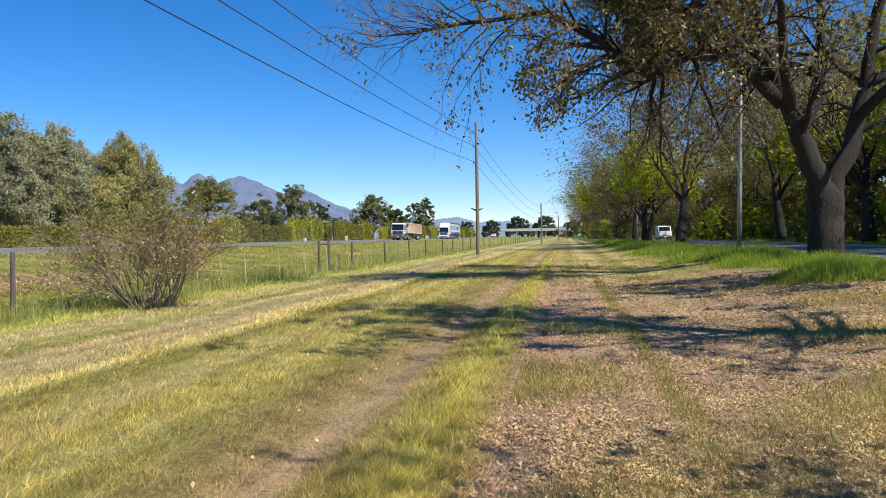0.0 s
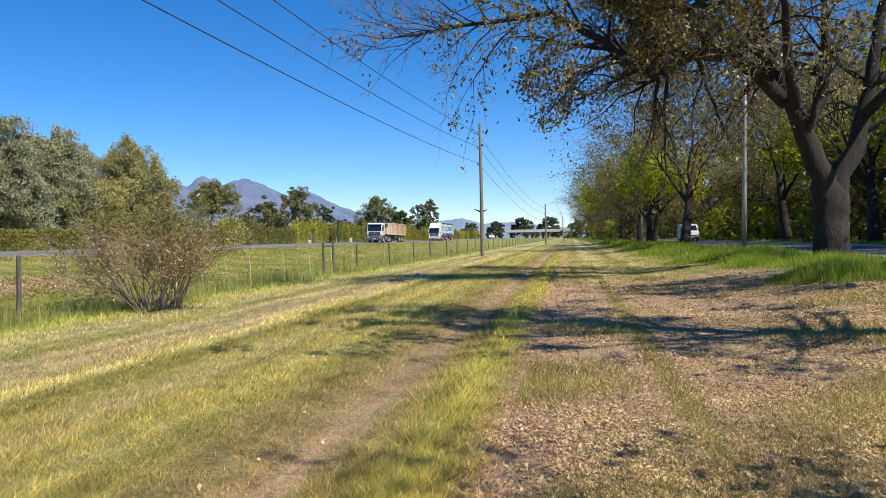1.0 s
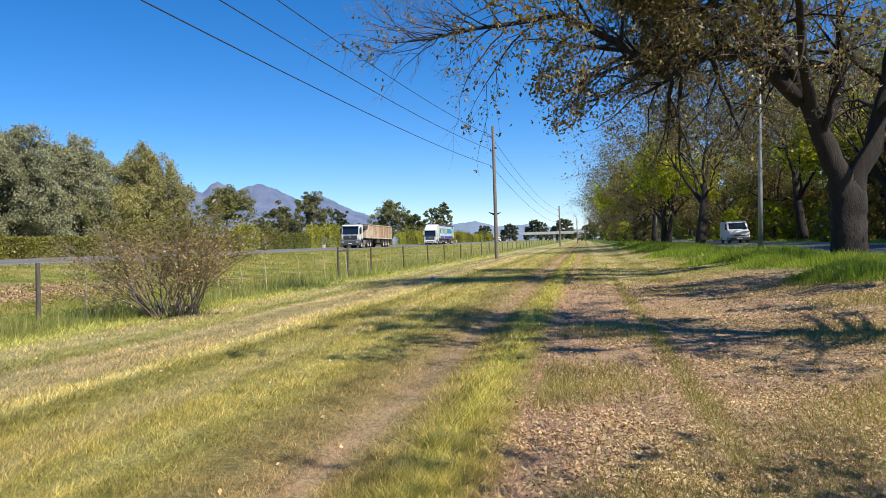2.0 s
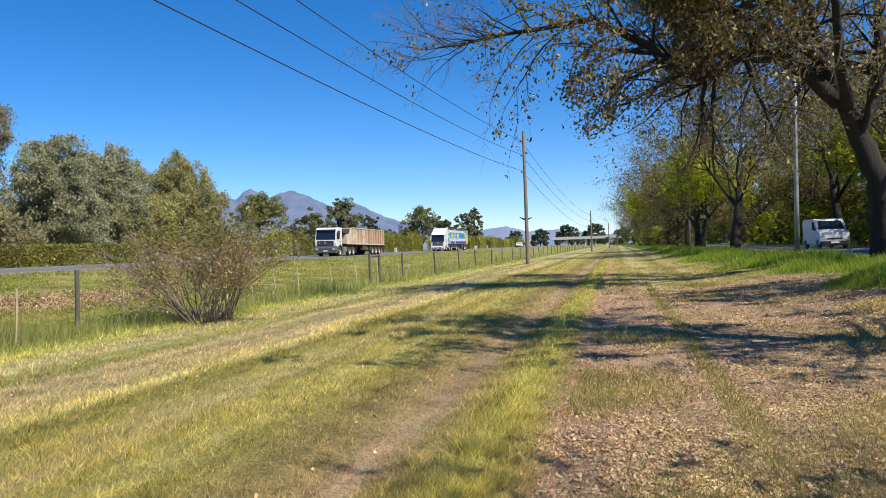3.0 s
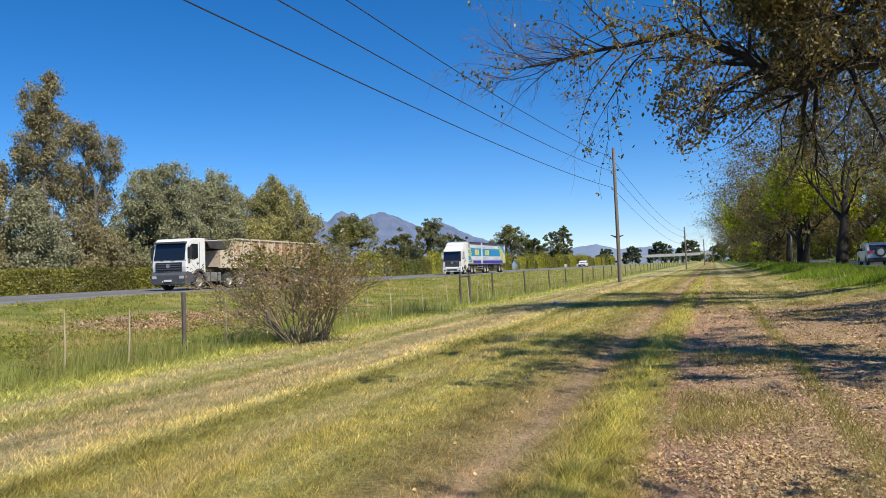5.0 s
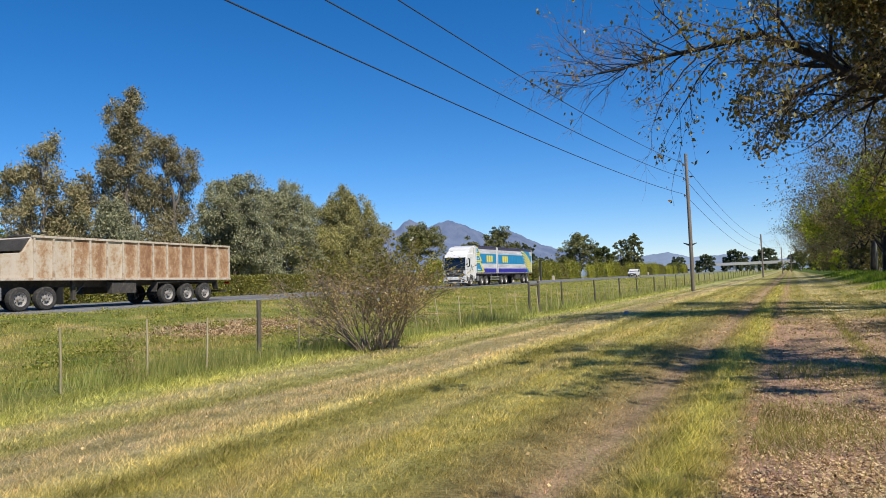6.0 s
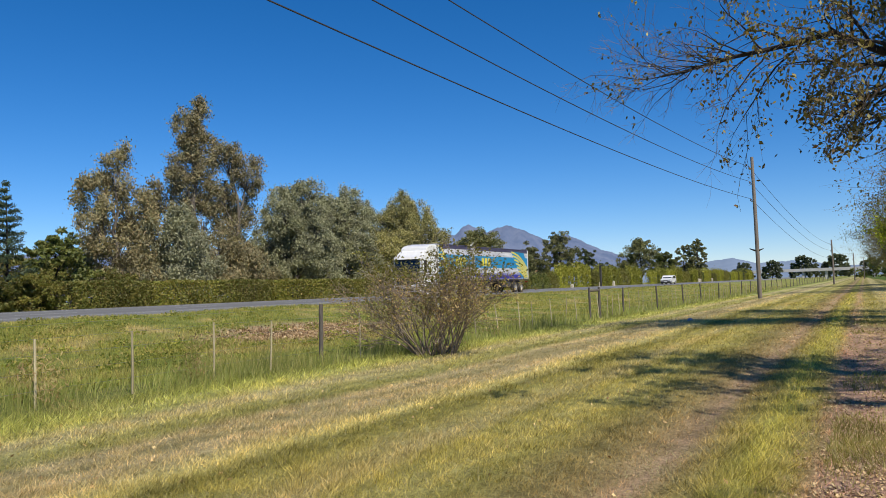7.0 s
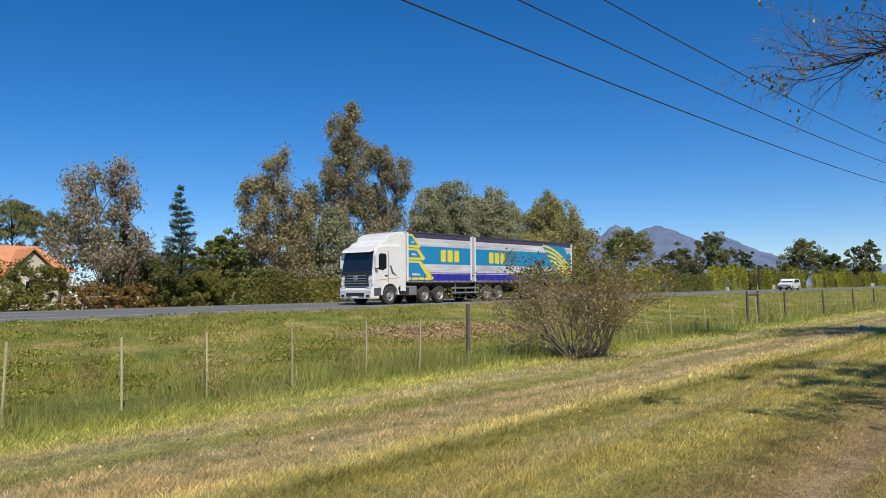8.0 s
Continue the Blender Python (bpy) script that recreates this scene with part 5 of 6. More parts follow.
def build_posts():
    sign = thing("marker_post", "short dark post beside the highway", "post", pose(-40.6, 133, 1.0))
    part("shaft", Geo().box(-0.16, 0.16, -0.16, 0.16, -0.3, 3.7), SIGN_DARK, sign, bevel=0.02)
    part("cap", Geo().box(-0.2, 0.5, -0.18, 0.18, 3.55, 3.72), SIGN_DARK, sign)
    for k, (x, y, h) in enumerate(((-41.2, 134.6, 1.2), (-41.2, 143, 1.3), (-41.4, 120, 0.8), (-41.2, 228, 1.5), (-41.3, 231, 1.4), (-41.2, 250, 1.5))):
        tagged(part("marker_stone", Geo().prism([(-0.3, -0.2), (0.3, -0.2), (0.25, h * 0.6), (0.1, h * 0.6 + 0.1), (-0.25, h * 0.6)], -0.2, 0.2), PLASTER, None, bevel=0.05, at=pose(x, y, 1.0)), "whitewashed marker stone beside the highway", "stone", "marker stones")
    tagged(part("litter_scrap", Geo().add([(0, 0, 0.0), (0.3, 0.05, 0.03), (0.34, 0.2, 0.12), (0.05, 0.22, 0.15), (0.16, 0.1, 0.2)], [(0, 1, 4), (1, 2, 4), (2, 3, 4), (3, 0, 4), (3, 2, 1, 0)]), BLUE_SCRAP, None, at=spot(-5.9, 29.6, 0, 0.6)), "crumpled grey-blue plastic scrap on the grass", "litter")
    rng = np.random.default_rng(77)
    for x, y in ((-15.4, 21.5), (-17.5, 14.5), (-15.6, 33)):
        tagged(new("litter_scrap", soup("litter_scrap", leaves(rng, np.array([[0, 0, 0.06]]), 0.13, 0.09), 4, PAPER)), "small white paper scrap in the meadow", "litter", "meadow scraps").matrix_basis = spot(x, y)


# ---- vehicles: forward is -y, the side that faces the verge is +x ----
MOVES = []


def wheel(parent, x, y, r, width, out=1):
    """A lorry or car wheel on its axle; it turns as the vehicle rolls."""
    w = new("wheel")
    w.parent = parent
    w.matrix_basis = Matrix.Translation((x, y, r))
    h = width / 2
    t = Geo()
    rings = [(-h, r * 0.62), (-h, r * 0.9), (-h * 0.75, r), (h * 0.75, r), (h, r * 0.9), (h, r * 0.62)]
    n = 28
    t.add([(a, q * math.cos(2 * math.pi * k / n), q * math.sin(2 * math.pi * k / n)) for a, q in rings for k in range(n)],
          [(i * n + k, i * n + (k + 1) % n, ((i + 1) % 6) * n + (k + 1) % n, ((i + 1) % 6) * n + k) for i in range(6) for k in range(n)])
    part("tyre", t, RUBBER, w, smooth=False)
    rim = Geo()
    prof = [(h * 0.55, r * 0.63), (h * 0.95, r * 0.60), (h * 0.35, r * 0.50), (h * 0.3, r * 0.26), (h * 0.9, r * 0.22), (h * 0.95, r * 0.0)]
    rim.add([(out * a, q * math.cos(2 * math.pi * k / n), q * math.sin(2 * math.pi * k / n)) for a, q in prof for k in range(n)],
            [((i * n + k), (i * n + (k + 1) % n), ((i + 1) * n + (k + 1) % n), ((i + 1) * n + k))[::out] for i in range(len(prof) - 1) for k in range(n)])
    part("rim", rim, RIM, w, smooth=False)
    for k in range(8):
        a = 2 * math.pi * k / 8
        rim_nut = Geo().tube([(out * h * 0.3, r * 0.38 * math.cos(a), r * 0.38 * math.sin(a)), (out * h * 0.5, r * 0.38 * math.cos(a), r * 0.38 * math.sin(a))], [r * 0.05] * 2, 6)
        part("wheel_nut", rim_nut, BLACK, w)
    MOVES.append((w, parent, x, y, r))
    return w


def arch(y, z, r, n=9):
    """Points over a wheel, from back to front."""
    return [(y + r * math.cos(math.pi * k / n), z + r * math.sin(math.pi * k / n)) for k in range(n + 1)]


def axle(parent, y, r=0.52, twin=True):
    wheel(parent, 1.06, y, r, 0.34, 1)
    wheel(parent, -1.06, y, r, 0.34, -1)
    part("axle_beam", Geo().tube([(-1.0, y, r), (1.0, y, r)], [0.08, 0.08], 8), CHASSIS, parent)


def slab(parent, name, x, outline, material, label="", thick=0.012):
    """A flat shape of (y, z) standing on the side at x."""
    return part(name, Geo().prism(outline, x - 0.01, x + thick), material, parent, label)


def mirrors(parent, y, z, dark=BLACK):
    for s in (1, -1):
        m = part("mirror", Geo().box(s * 1.36 - 0.10, s * 1.36 + 0.10, y - 0.10, y + 0.08, z - 0.42, z + 0.30), dark, parent, bevel=0.04)
        part("mirror_arm", Geo().tube([(s * 1.2, y + 0.05, z + 0.35), (s * 1.38, y, z + 0.34), (s * 1.38, y, z + 0.1)], [0.022] * 3, 6), dark, m)


def tipper_truck():
    """White cab-over tractor with a rusty cream bulk trailer."""
    root = thing("bulk_truck", "white lorry pulling a rust-stained cream bulk trailer", "truck")
    x = 1.25
    cab = [(0.10, 0.95), (0.03, 1.45), (0.06, 1.75), (0.30, 2.95), (0.52, 3.14), (1.0, 3.20), (1.95, 3.20), (1.98, 1.15)] + arch(1.30, 0.62, 0.66)[1:-1] + [(0.55, 0.95)]
    body = part("cab", Geo().prism(cab, -x + 0.02, x - 0.02), WHITE, root, "white cab", 0.05)
    part("roof_visor", Geo().box(-1.15, 1.15, 0.06, 0.36, 2.86, 2.98), GREY_PLASTIC, root, bevel=0.03)
    part("windscreen", Geo().add([(-1.12, 0.045, 1.86), (1.12, 0.045, 1.86), (1.08, 0.26, 2.86), (-1.08, 0.26, 2.86), (-1.12, 0.075, 1.86), (1.12, 0.075, 1.86), (1.08, 0.29, 2.86), (-1.08, 0.29, 2.86)],
                                 [(0, 1, 2, 3), (7, 6, 5, 4), (0, 4, 5, 1), (1, 5, 6, 2), (2, 6, 7, 3), (3, 7, 4, 0)]), GLASS, root)
    part("wiper", Geo().tube([(-0.6, 0.03, 1.84), (0.2, 0.06, 1.98)], [0.015, 0.012], 5).tube([(0.2, 0.03, 1.84), (0.9, 0.06, 1.98)], [0.015, 0.012], 5), BLACK, root)
    for s in (1, -1):
        slab(root, "side_window", s * (x - 0.02), [(0.42, 1.92), (0.50, 2.72), (0.62, 2.84), (1.22, 2.84), (1.22, 1.98), (0.8, 1.86)], GLASS)
        slab(root, "door_seam", s * (x - 0.02), [(1.36, 1.2), (1.38, 1.2), (1.38, 2.95), (1.36, 2.95)], GREY_PLASTIC)
        part("door_handle", Geo().box(s * x - 0.03, s * x + 0.02, 1.08, 1.26, 1.62, 1.68), BLACK, root)
        part("step", Geo().prism([(0.10, 0.5), (0.72, 0.5), (0.66, 1.08), (0.12, 1.18)], s * 1.0, s * 1.245), GREY_PLASTIC, root, "dark plastic entry step", 0.03)
        part("mudguard", Geo().prism(arch(1.30, 0.55, 0.76) + arch(1.30, 0.55, 0.64)[::-1], s * 0.85, s * 1.26), GREY_PLASTIC, root)
    part("grille", Geo().box(-0.95, 0.95, -0.02, 0.10, 1.18, 1.72), BLACK, root, "black grille", 0.03)
    for z in (1.28, 1.42, 1.56):
        part("grille_bar", Geo().box(-0.86, 0.86, -0.05, 0.0, z, z + 0.06), GREY_PLASTIC, root, bevel=0.015)
    part("badge", Geo().tube([(0, -0.04, 1.5), (0, -0.075, 1.5)], [0.14, 0.13], 20), CHROME, root)
    bumper = part("bumper", Geo().prism([(-0.06, 0.36), (0.5, 0.36), (0.62, 0.98), (0.05, 1.16), (-0.10, 0.95)], -1.24, 1.24), GREY_PLASTIC, root, "dark grey bumper", 0.04)
    for s in (1, -1):
        part("headlight", Geo().box(s * 1.0 - 0.18, s * 1.0 + 0.18, -0.10, 0.05, 0.72, 0.92), LAMP_GLASS, bumper, bevel=0.03)
        part("indicator", Geo().box(s * 1.21 - 0.03, s * 1.21 + 0.035, 0.0, 0.12, 0.76, 0.9), AMBER, bumper)
    part("number_plate", Geo().box(-0.26, 0.26, -0.125, -0.08, 0.55, 0.67), WHITE, bumper, "plain white plate")
    mirrors(root, 0.28, 2.35)
    part("snorkel", Geo().box(0.2, 1.0, 2.02, 2.35, 1.2, 3.05), BLACK, root, "black intake and exhaust stack", 0.04)
    for k in range(5):
        part("air_hose", Geo().tube([(0.4 - 0.2 * k, 2.2, 1.5), (0.45 - 0.2 * k, 2.7, 1.25), (0.4 - 0.2 * k, 3.2, 1.6 + 0.1 * k)], [0.025] * 3, 6), (BLACK, AMBER, RED_LAMP, BLACK, STEEL)[k], root)
    part("chassis", Geo().box(-0.45, 0.45, 0.6, 6.6, 0.72, 1.0), CHASSIS, root)
    for s in (1, -1):
        part("fuel_tank", Geo().prism([(2.1, 0.48), (3.6, 0.48), (3.6, 1.06), (2.1, 1.06)], s * 0.62, s * 1.22), STEEL, root, "grey metal fuel tank", 0.06)
        part("tank_strap", Geo().box(s * 1.23 - 0.015, s * 1.23 + 0.012, 2.4, 2.46, 0.46, 1.08).box(s * 1.23 - 0.015, s * 1.23 + 0.012, 3.2, 3.26, 0.46, 1.08), BLACK, root)
        part("mud_flap", Geo().box(s * 1.06 - 0.28, s * 1.06 + 0.28, 6.46, 6.5, 0.25, 1.0), BLACK, root)
    for y in (1.30, 4.45, 5.75):
        axle(root, y)
    # bulk trailer
    side = [(3.55, 1.40), (3.55, 2.46), (4.55, 2.52), (5.05, 3.22), (17.95, 3.08), (17.95, 1.22), (6.0, 1.34)]
    bin_ = part("trailer_bin", Geo().prism(side, -1.22, 1.22), RUST, root, "cream steel bin streaked with rust", 0.02)
    for s in (1, -1):
        for k in range(14):
            y = 5.1 + k * 0.985
            top, low = 3.22 - (y - 5.05) * 0.0109, 1.33 - (y - 6) * 0.009
            part("side_rib", Geo().box(s * 1.25 - 0.035, s * 1.25 + 0.035, y - 0.05, y + 0.05, low, top - 0.02), CREAM, bin_, "cream upright rib")
        part("top_rail", Geo().add([(s * 1.19, 5.0, 3.19), (s * 1.30, 5.0, 3.19), (s * 1.30, 17.97, 3.05), (s * 1.19, 17.97, 3.05), (s * 1.19, 5.0, 3.29), (s * 1.30, 5.0, 3.29), (s * 1.30, 17.97, 3.15), (s * 1.19, 17.97, 3.15)],
                                   [(3, 2, 1, 0), (4, 5, 6, 7), (0, 1, 5, 4), (1, 2, 6, 5), (2, 3, 7, 6), (3, 0, 4, 7)]), CREAM, bin_)
        part("lower_rail", Geo().add([(s * 1.2, 3.3, 1.34), (s * 1.31, 3.3, 1.34), (s * 1.31, 17.97, 1.18), (s * 1.2, 17.97, 1.18), (s * 1.2, 3.3, 1.46), (s * 1.31, 3.3, 1.46), (s * 1.31, 17.97, 1.30), (s * 1.2, 17.97, 1.30)],
                                     [(3, 2, 1, 0), (4, 5, 6, 7), (0, 1, 5, 4), (1, 2, 6, 5), (2, 3, 7, 6), (3, 0, 4, 7)]), CREAM, bin_)
        slab(bin_, "side_rib", s * 1.225, [(4.2, 1.42), (4.24, 1.42), (4.24, 2.48), (4.2, 2.48)], RUST)
    tarp = Geo()
    for k in range(26):
        y = 5.2 + k * 0.5
        tarp.tube([(-1.15, y, 3.2 - 0.011 * (y - 5)), (0, y + 0.05, 3.34 - 0.011 * (y - 5) + 0.04 * math.sin(k * 2.3)), (1.15, y, 3.2 - 0.011 * (y - 5))], [0.03, 0.05, 0.03], 5)
    part("tarpaulin", tarp.prism([(4.6, 2.62), (3.5, 2.55), (2.6, 2.62), (2.3, 3.0), (4.7, 3.06), (5.1, 3.2), (17.8, 3.06), (17.8, 3.0), (5.1, 3.1)], -1.12, 1.12), TARP, root, "crumpled dark tarpaulin roll")
    part("trailer_frame", Geo().box(-0.5, 0.5, 3.6, 17.7, 0.98, 1.30), CHASSIS, root)
    for s in (1, -1):
        leg = part("landing_leg", Geo().box(s * 0.9 - 0.07, s * 0.9 + 0.07, 7.3, 7.46, 0.45, 1.3).tube([(s * 0.9, 7.4, 0.6), (s * 0.9, 8.2, 1.3)], [0.035] * 2, 6), CHASSIS, root)
        part("foot", Geo().box(s * 0.9 - 0.14, s * 0.9 + 0.14, 7.24, 7.52, 0.40, 0.45), CHASSIS, leg)
        part("tool_box", Geo().box(s * 0.8, s * 1.2, 9.4, 10.9, 0.62, 1.18), CHASSIS, root, "dark steel tool box", 0.02)
        part("mudguard", Geo().prism([(12.2, 0.65), (12.3, 1.15), (16.9, 1.15), (17.0, 0.65), (16.95, 0.65), (16.85, 1.1), (12.35, 1.1), (12.25, 0.65)], s * 0.86, s * 1.22), CHASSIS, root)
        part("tail_lamp", Geo().box(s * 1.0 - 0.16, s * 1.0 + 0.16, 17.96, 18.02, 0.95, 1.08), RED_LAMP, root)
    part("rear_bumper", Geo().box(-1.2, 1.2, 17.6, 17.72, 0.5, 0.62), CHASSIS, root)
    for y in (13.1, 14.5, 15.9):
        axle(root, y)
    return root


def curtain_side(root, y0, y1, top, low, first):
    """One curtain-sided body with its printed bands."""
    body = part("trailer_body", Geo().box(-1.25, 1.25, y0, y1, low, top), CURTAIN_WHITE, root, "white curtain-sided trailer body", 0.02)
    h = top - low
    for s in (1, -1):
        def band(a, b, material, name="printed_band", label="", ya=y0 + 0.14, yb=y1 - 0.14, lift=0.0):
            part(name, Geo().prism([(ya, low + a * h), (yb, low + a * h), (yb, low + b * h), (ya, low + b * h)], s * 1.25 - 0.01, s * (1.254 + lift)), material, body, label)
        band(0.03, 0.17, CURTAIN_NAVY, label="navy band")
        band(0.185, 0.20, CURTAIN_NAVY, label="thin navy stripe")
        band(0.22, 0.35, CURTAIN_GREY, label="shaded silver band")
        band(0.37, 0.73, CURTAIN_CYAN, label="cyan band")
        band(0.75, 0.86, CURTAIN_GREY, label="shaded silver band")
        band(0.89, 0.985, CURTAIN_DARK, label="dark violet band")
        part("edge_post", Geo().box(s * 1.25 - 0.03, s * 1.25 + 0.03, y0, y0 + 0.13, low, top), WHITE, body, bevel=0.01)
        part("edge_post", Geo().box(s * 1.25 - 0.03, s * 1.25 + 0.03, y1 - 0.13, y1, low, top), WHITE, body, bevel=0.01)
        part("side_rail", Geo().box(s * 1.25 - 0.03, s * 1.25 + 0.04, y0, y1, low - 0.05, low + 0.05), CHASSIS, body)
        part("top_rail", Geo().box(s * 1.25 - 0.04, s * 1.25 + 0.03, y0, y1, top - 0.04, top + 0.03), CURTAIN_DARK, body)
        for k in range(int((y1 - y0) / 0.6)):
            yk = y0 + 0.35 + 0.6 * k
            part("curtain_strap", Geo().box(s * 1.258 - 0.004, s * 1.258 + 0.006, yk, yk + 0.04, low - 0.12, low + 0.5), CURTAIN_NAVY, body)
        # three yellow block shapes on the cyan band
        c = y0 + (3.1 if first else 1.6)
        for k in range(3):
            ya = c + k * 0.66
            up, dn = low + 0.67 * h, low + 0.42 * h
            o = [(ya + 0.06, dn), (ya + 0.44, dn), (ya + 0.5, dn + 0.06), (ya + 0.5, up - 0.06), (ya + 0.44, up), (ya + 0.06, up), (ya, up - 0.06), (ya, dn + 0.06)]
            part("logo_block", Geo().prism(o, s * 1.25, s * 1.262), YELLOW, body, "yellow block shape")
        if first:
            for a, b, w0, w1 in ((0.00, 0.40, 2.3, 1.1), (0.42, 0.66, 1.5, 0.9), (0.68, 0.96, 1.1, 0.35)):
                ya, z0, z1 = y0 + 0.14, low + (0.05 + a * 0.95) * h, low + (0.05 + b * 0.95) * h
                part("printed_wing", Geo().prism([(ya, z0), (ya + w0 * 0.9, z0 - 0.02), (ya + w0, z0 + 0.1), (ya + w1, z1), (ya, z1)], s * 1.25, s * 1.258), YELLOW, body, "yellow and blue wing print")
                part("printed_wing", Geo().prism([(ya, z0 + 0.14), (ya + w0 * 0.74, z0 + 0.14), (ya + w1 * 0.8, z1 - 0.12), (ya, z1 - 0.12)], s * 1.25, s * 1.263), CURTAIN_CYAN, body, "cyan wing print")
                part("printed_wing", Geo().prism([(ya + 0.25, z0 + 0.26), (ya + w0 * 0.5, z0 + 0.26), (ya + w0 * 0.4, z0 + 0.36), (ya + 0.3, z0 + 0.38)], s * 1.25, s * 1.267), CURTAIN_WHITE, body, "white glint print")
        else:
            ys = y1 - 4.3
            part("printed_wing", Geo().prism([(ys, low + 0.93 * h), (y1 - 1.1, low + 0.90 * h), (y1 - 0.16, low + 0.45 * h), (y1 - 0.16, low + 0.03 * h), (ys + 2.5, low + 0.03 * h), (ys + 1.5, low + 0.45 * h)], s * 1.25, s * 1.258), CURTAIN_CYAN, body, "cyan wing print")
            for k in range(6):
                a = k / 6
                up = []
                dn = []
                for t in np.linspace(0, 1, 8):
                    yy = ys + 0.15 + a * 2.0 + t * (4.0 - 1.9 * a) * 0.98
                    zz = low + h * (0.93 - 0.74 * a - 0.44 * t ** 2.2 - 0.10 * t)
                    zz = max(zz, low + 0.04 * h)
                    yy = min(yy, y1 - 0.16)
                    up.append((yy, zz))
                    dn.append((yy, max(zz - h * (0.05 + 0.03 * t), low + 0.03 * h)))
                part("printed_wing", Geo().prism(dn + up[::-1], s * 1.25, s * 1.264), YELLOW, body, "curved yellow stripe print")
    part("roof", Geo().box(-1.2, 1.2, y0 + 0.02, y1 - 0.02, top, top + 0.035), CURTAIN_WHITE, body)
    part("rear_door", Geo().box(-1.15, 1.15, y1, y1 + 0.03, low + 0.05, top - 0.05), CURTAIN_WHITE, body)
    return body


def curtain_truck():
    """White tall-roofed tractor with two curtain-sided link trailers."""
    root = thing("link_truck", "white lorry with two blue and yellow curtain-sided trailers", "truck")
    x = 1.25
    cab = [(0.06, 0.95), (0.0, 1.4), (0.04, 1.8), (0.26, 3.0), (0.42, 3.22), (0.9, 3.34), (2.28, 3.36), (2.30, 1.1)] + arch(1.40, 0.62, 0.66)[1:-1] + [(0.62, 0.95)]
    part("cab", Geo().prism(cab, -x, x), WHITE, root, "white sleeper cab", 0.06)
    part("roof_fairing", Geo().prism([(0.45, 3.2), (0.78, 3.50), (1.15, 3.62), (1.22, 3.84), (1.6, 4.02), (2.1, 4.12), (2.7, 4.14), (2.7, 3.2)], -1.16, 1.16), WHITE, root, "white roof air deflector", 0.05)
    part("sun_visor", Geo().prism([(-0.08, 2.92), (0.3, 3.02), (0.42, 3.24), (0.02, 3.08)], -1.12, 1.12), WHITE, root, bevel=0.02)
    part("windscreen", Geo().add([(-1.16, -0.012, 1.84), (1.16, -0.012, 1.84), (1.12, 0.20, 2.98), (-1.12, 0.20, 2.98), (-1.16, 0.03, 1.84), (1.16, 0.03, 1.84), (1.12, 0.25, 2.98), (-1.12, 0.25, 2.98)],
                                 [(0, 1, 2, 3), (7, 6, 5, 4), (0, 4, 5, 1), (1, 5, 6, 2), (2, 6, 7, 3), (3, 7, 4, 0)]), GLASS, root)
    for s in (1, -1):
        slab(root, "side_window", s * x, [(0.36, 2.0), (0.42, 2.66), (0.56, 2.86), (1.02, 2.86), (1.10, 2.74), (1.10, 2.06), (0.8, 1.92)], GLASS)
        part("side_deflector", Geo().box(s * 1.25 - 0.04, s * 1.25 + 0.01, 2.28, 2.72, 0.75, 4.05), WHITE, root, "white side fairing", 0.02)
        slab(root, "door_seam", s * x, [(1.26, 1.1), (1.28, 1.1), (1.28, 3.0), (1.26, 3.0)], GREY_PLASTIC)
        part("door_handle", Geo().box(s * x - 0.02, s * x + 0.03, 0.98, 1.18, 1.60, 1.66), BLACK, root)
        slab(root, "side_stripe", s * x, [(0.3, 1.36), (2.2, 1.52), (2.2, 1.55), (0.3, 1.40)], YELLOW)
        slab(root, "side_print", s * x, [(1.35, 2.2), (1.55, 1.75), (2.0, 1.6), (1.65, 1.85), (1.48, 2.2)], GREY_PLASTIC, "grey swoosh print")
        part("mudguard", Geo().prism(arch(1.40, 0.55, 0.76) + arch(1.40, 0.55, 0.64)[::-1], s * 0.85, s * 1.26), WHITE, root)
        part("chassis_skirt", Geo().box(s * 0.7, s * 1.2, 2.5, 3.75, 0.5, 1.05), STEEL, root, "grey fuel tank and step", 0.05)
        part("step", Geo().box(s * 1.18, s * 1.24, 2.5, 3.0, 0.55, 0.95), BLACK, root)
    part("cowl", Geo().prism([(-0.03, 1.66), (0.06, 1.66), (0.06, 1.86), (-0.02, 1.86)], -1.17, 1.17), BLACK, root, "black panel below the windscreen", 0.015)
    for s in (1, -1):
        part("corner_vane", Geo().prism([(0.0, 1.1), (0.22, 1.1), (0.36, 2.9), (0.16, 2.9)], s * 1.12, s * 1.262), WHITE, root, "white corner air vane", 0.03)
        part("side_skirt", Geo().box(s * 1.2, s * 1.255, 0.1, 0.66, 0.5, 0.95), GREY_PLASTIC, root, "grey lower step panel", 0.02)
    grille = part("grille", Geo().prism([(-0.03, 0.98), (0.06, 0.98), (0.10, 1.78), (-0.01, 1.78), (-0.05, 1.3)], -0.92, 0.92), BLACK, root, "black grille", 0.02)
    for k in range(5):
        z = 1.02 + 0.145 * k
        part("grille_bar", Geo().prism([(-0.075, z), (-0.03, z), (-0.02, z + 0.055), (-0.075, z + 0.045)], -0.88 + 0.02 * k, 0.88 - 0.02 * k), CHROME, grille, "silver slat")
    part("badge", Geo().tube([(0, -0.07, 1.5), (0, -0.115, 1.5)], [0.17, 0.16], 24), CHROME, grille)
    bumper = part("bumper", Geo().prism([(-0.10, 0.34), (0.5, 0.34), (0.70, 0.95), (0.05, 1.02), (-0.12, 0.86)], -1.25, 1.25), WHITE, root, "white bumper", 0.06)
    part("air_intake", Geo().box(-0.7, 0.7, -0.145, -0.08, 0.48, 0.68), BLACK, bumper, "black lower intake", 0.02)
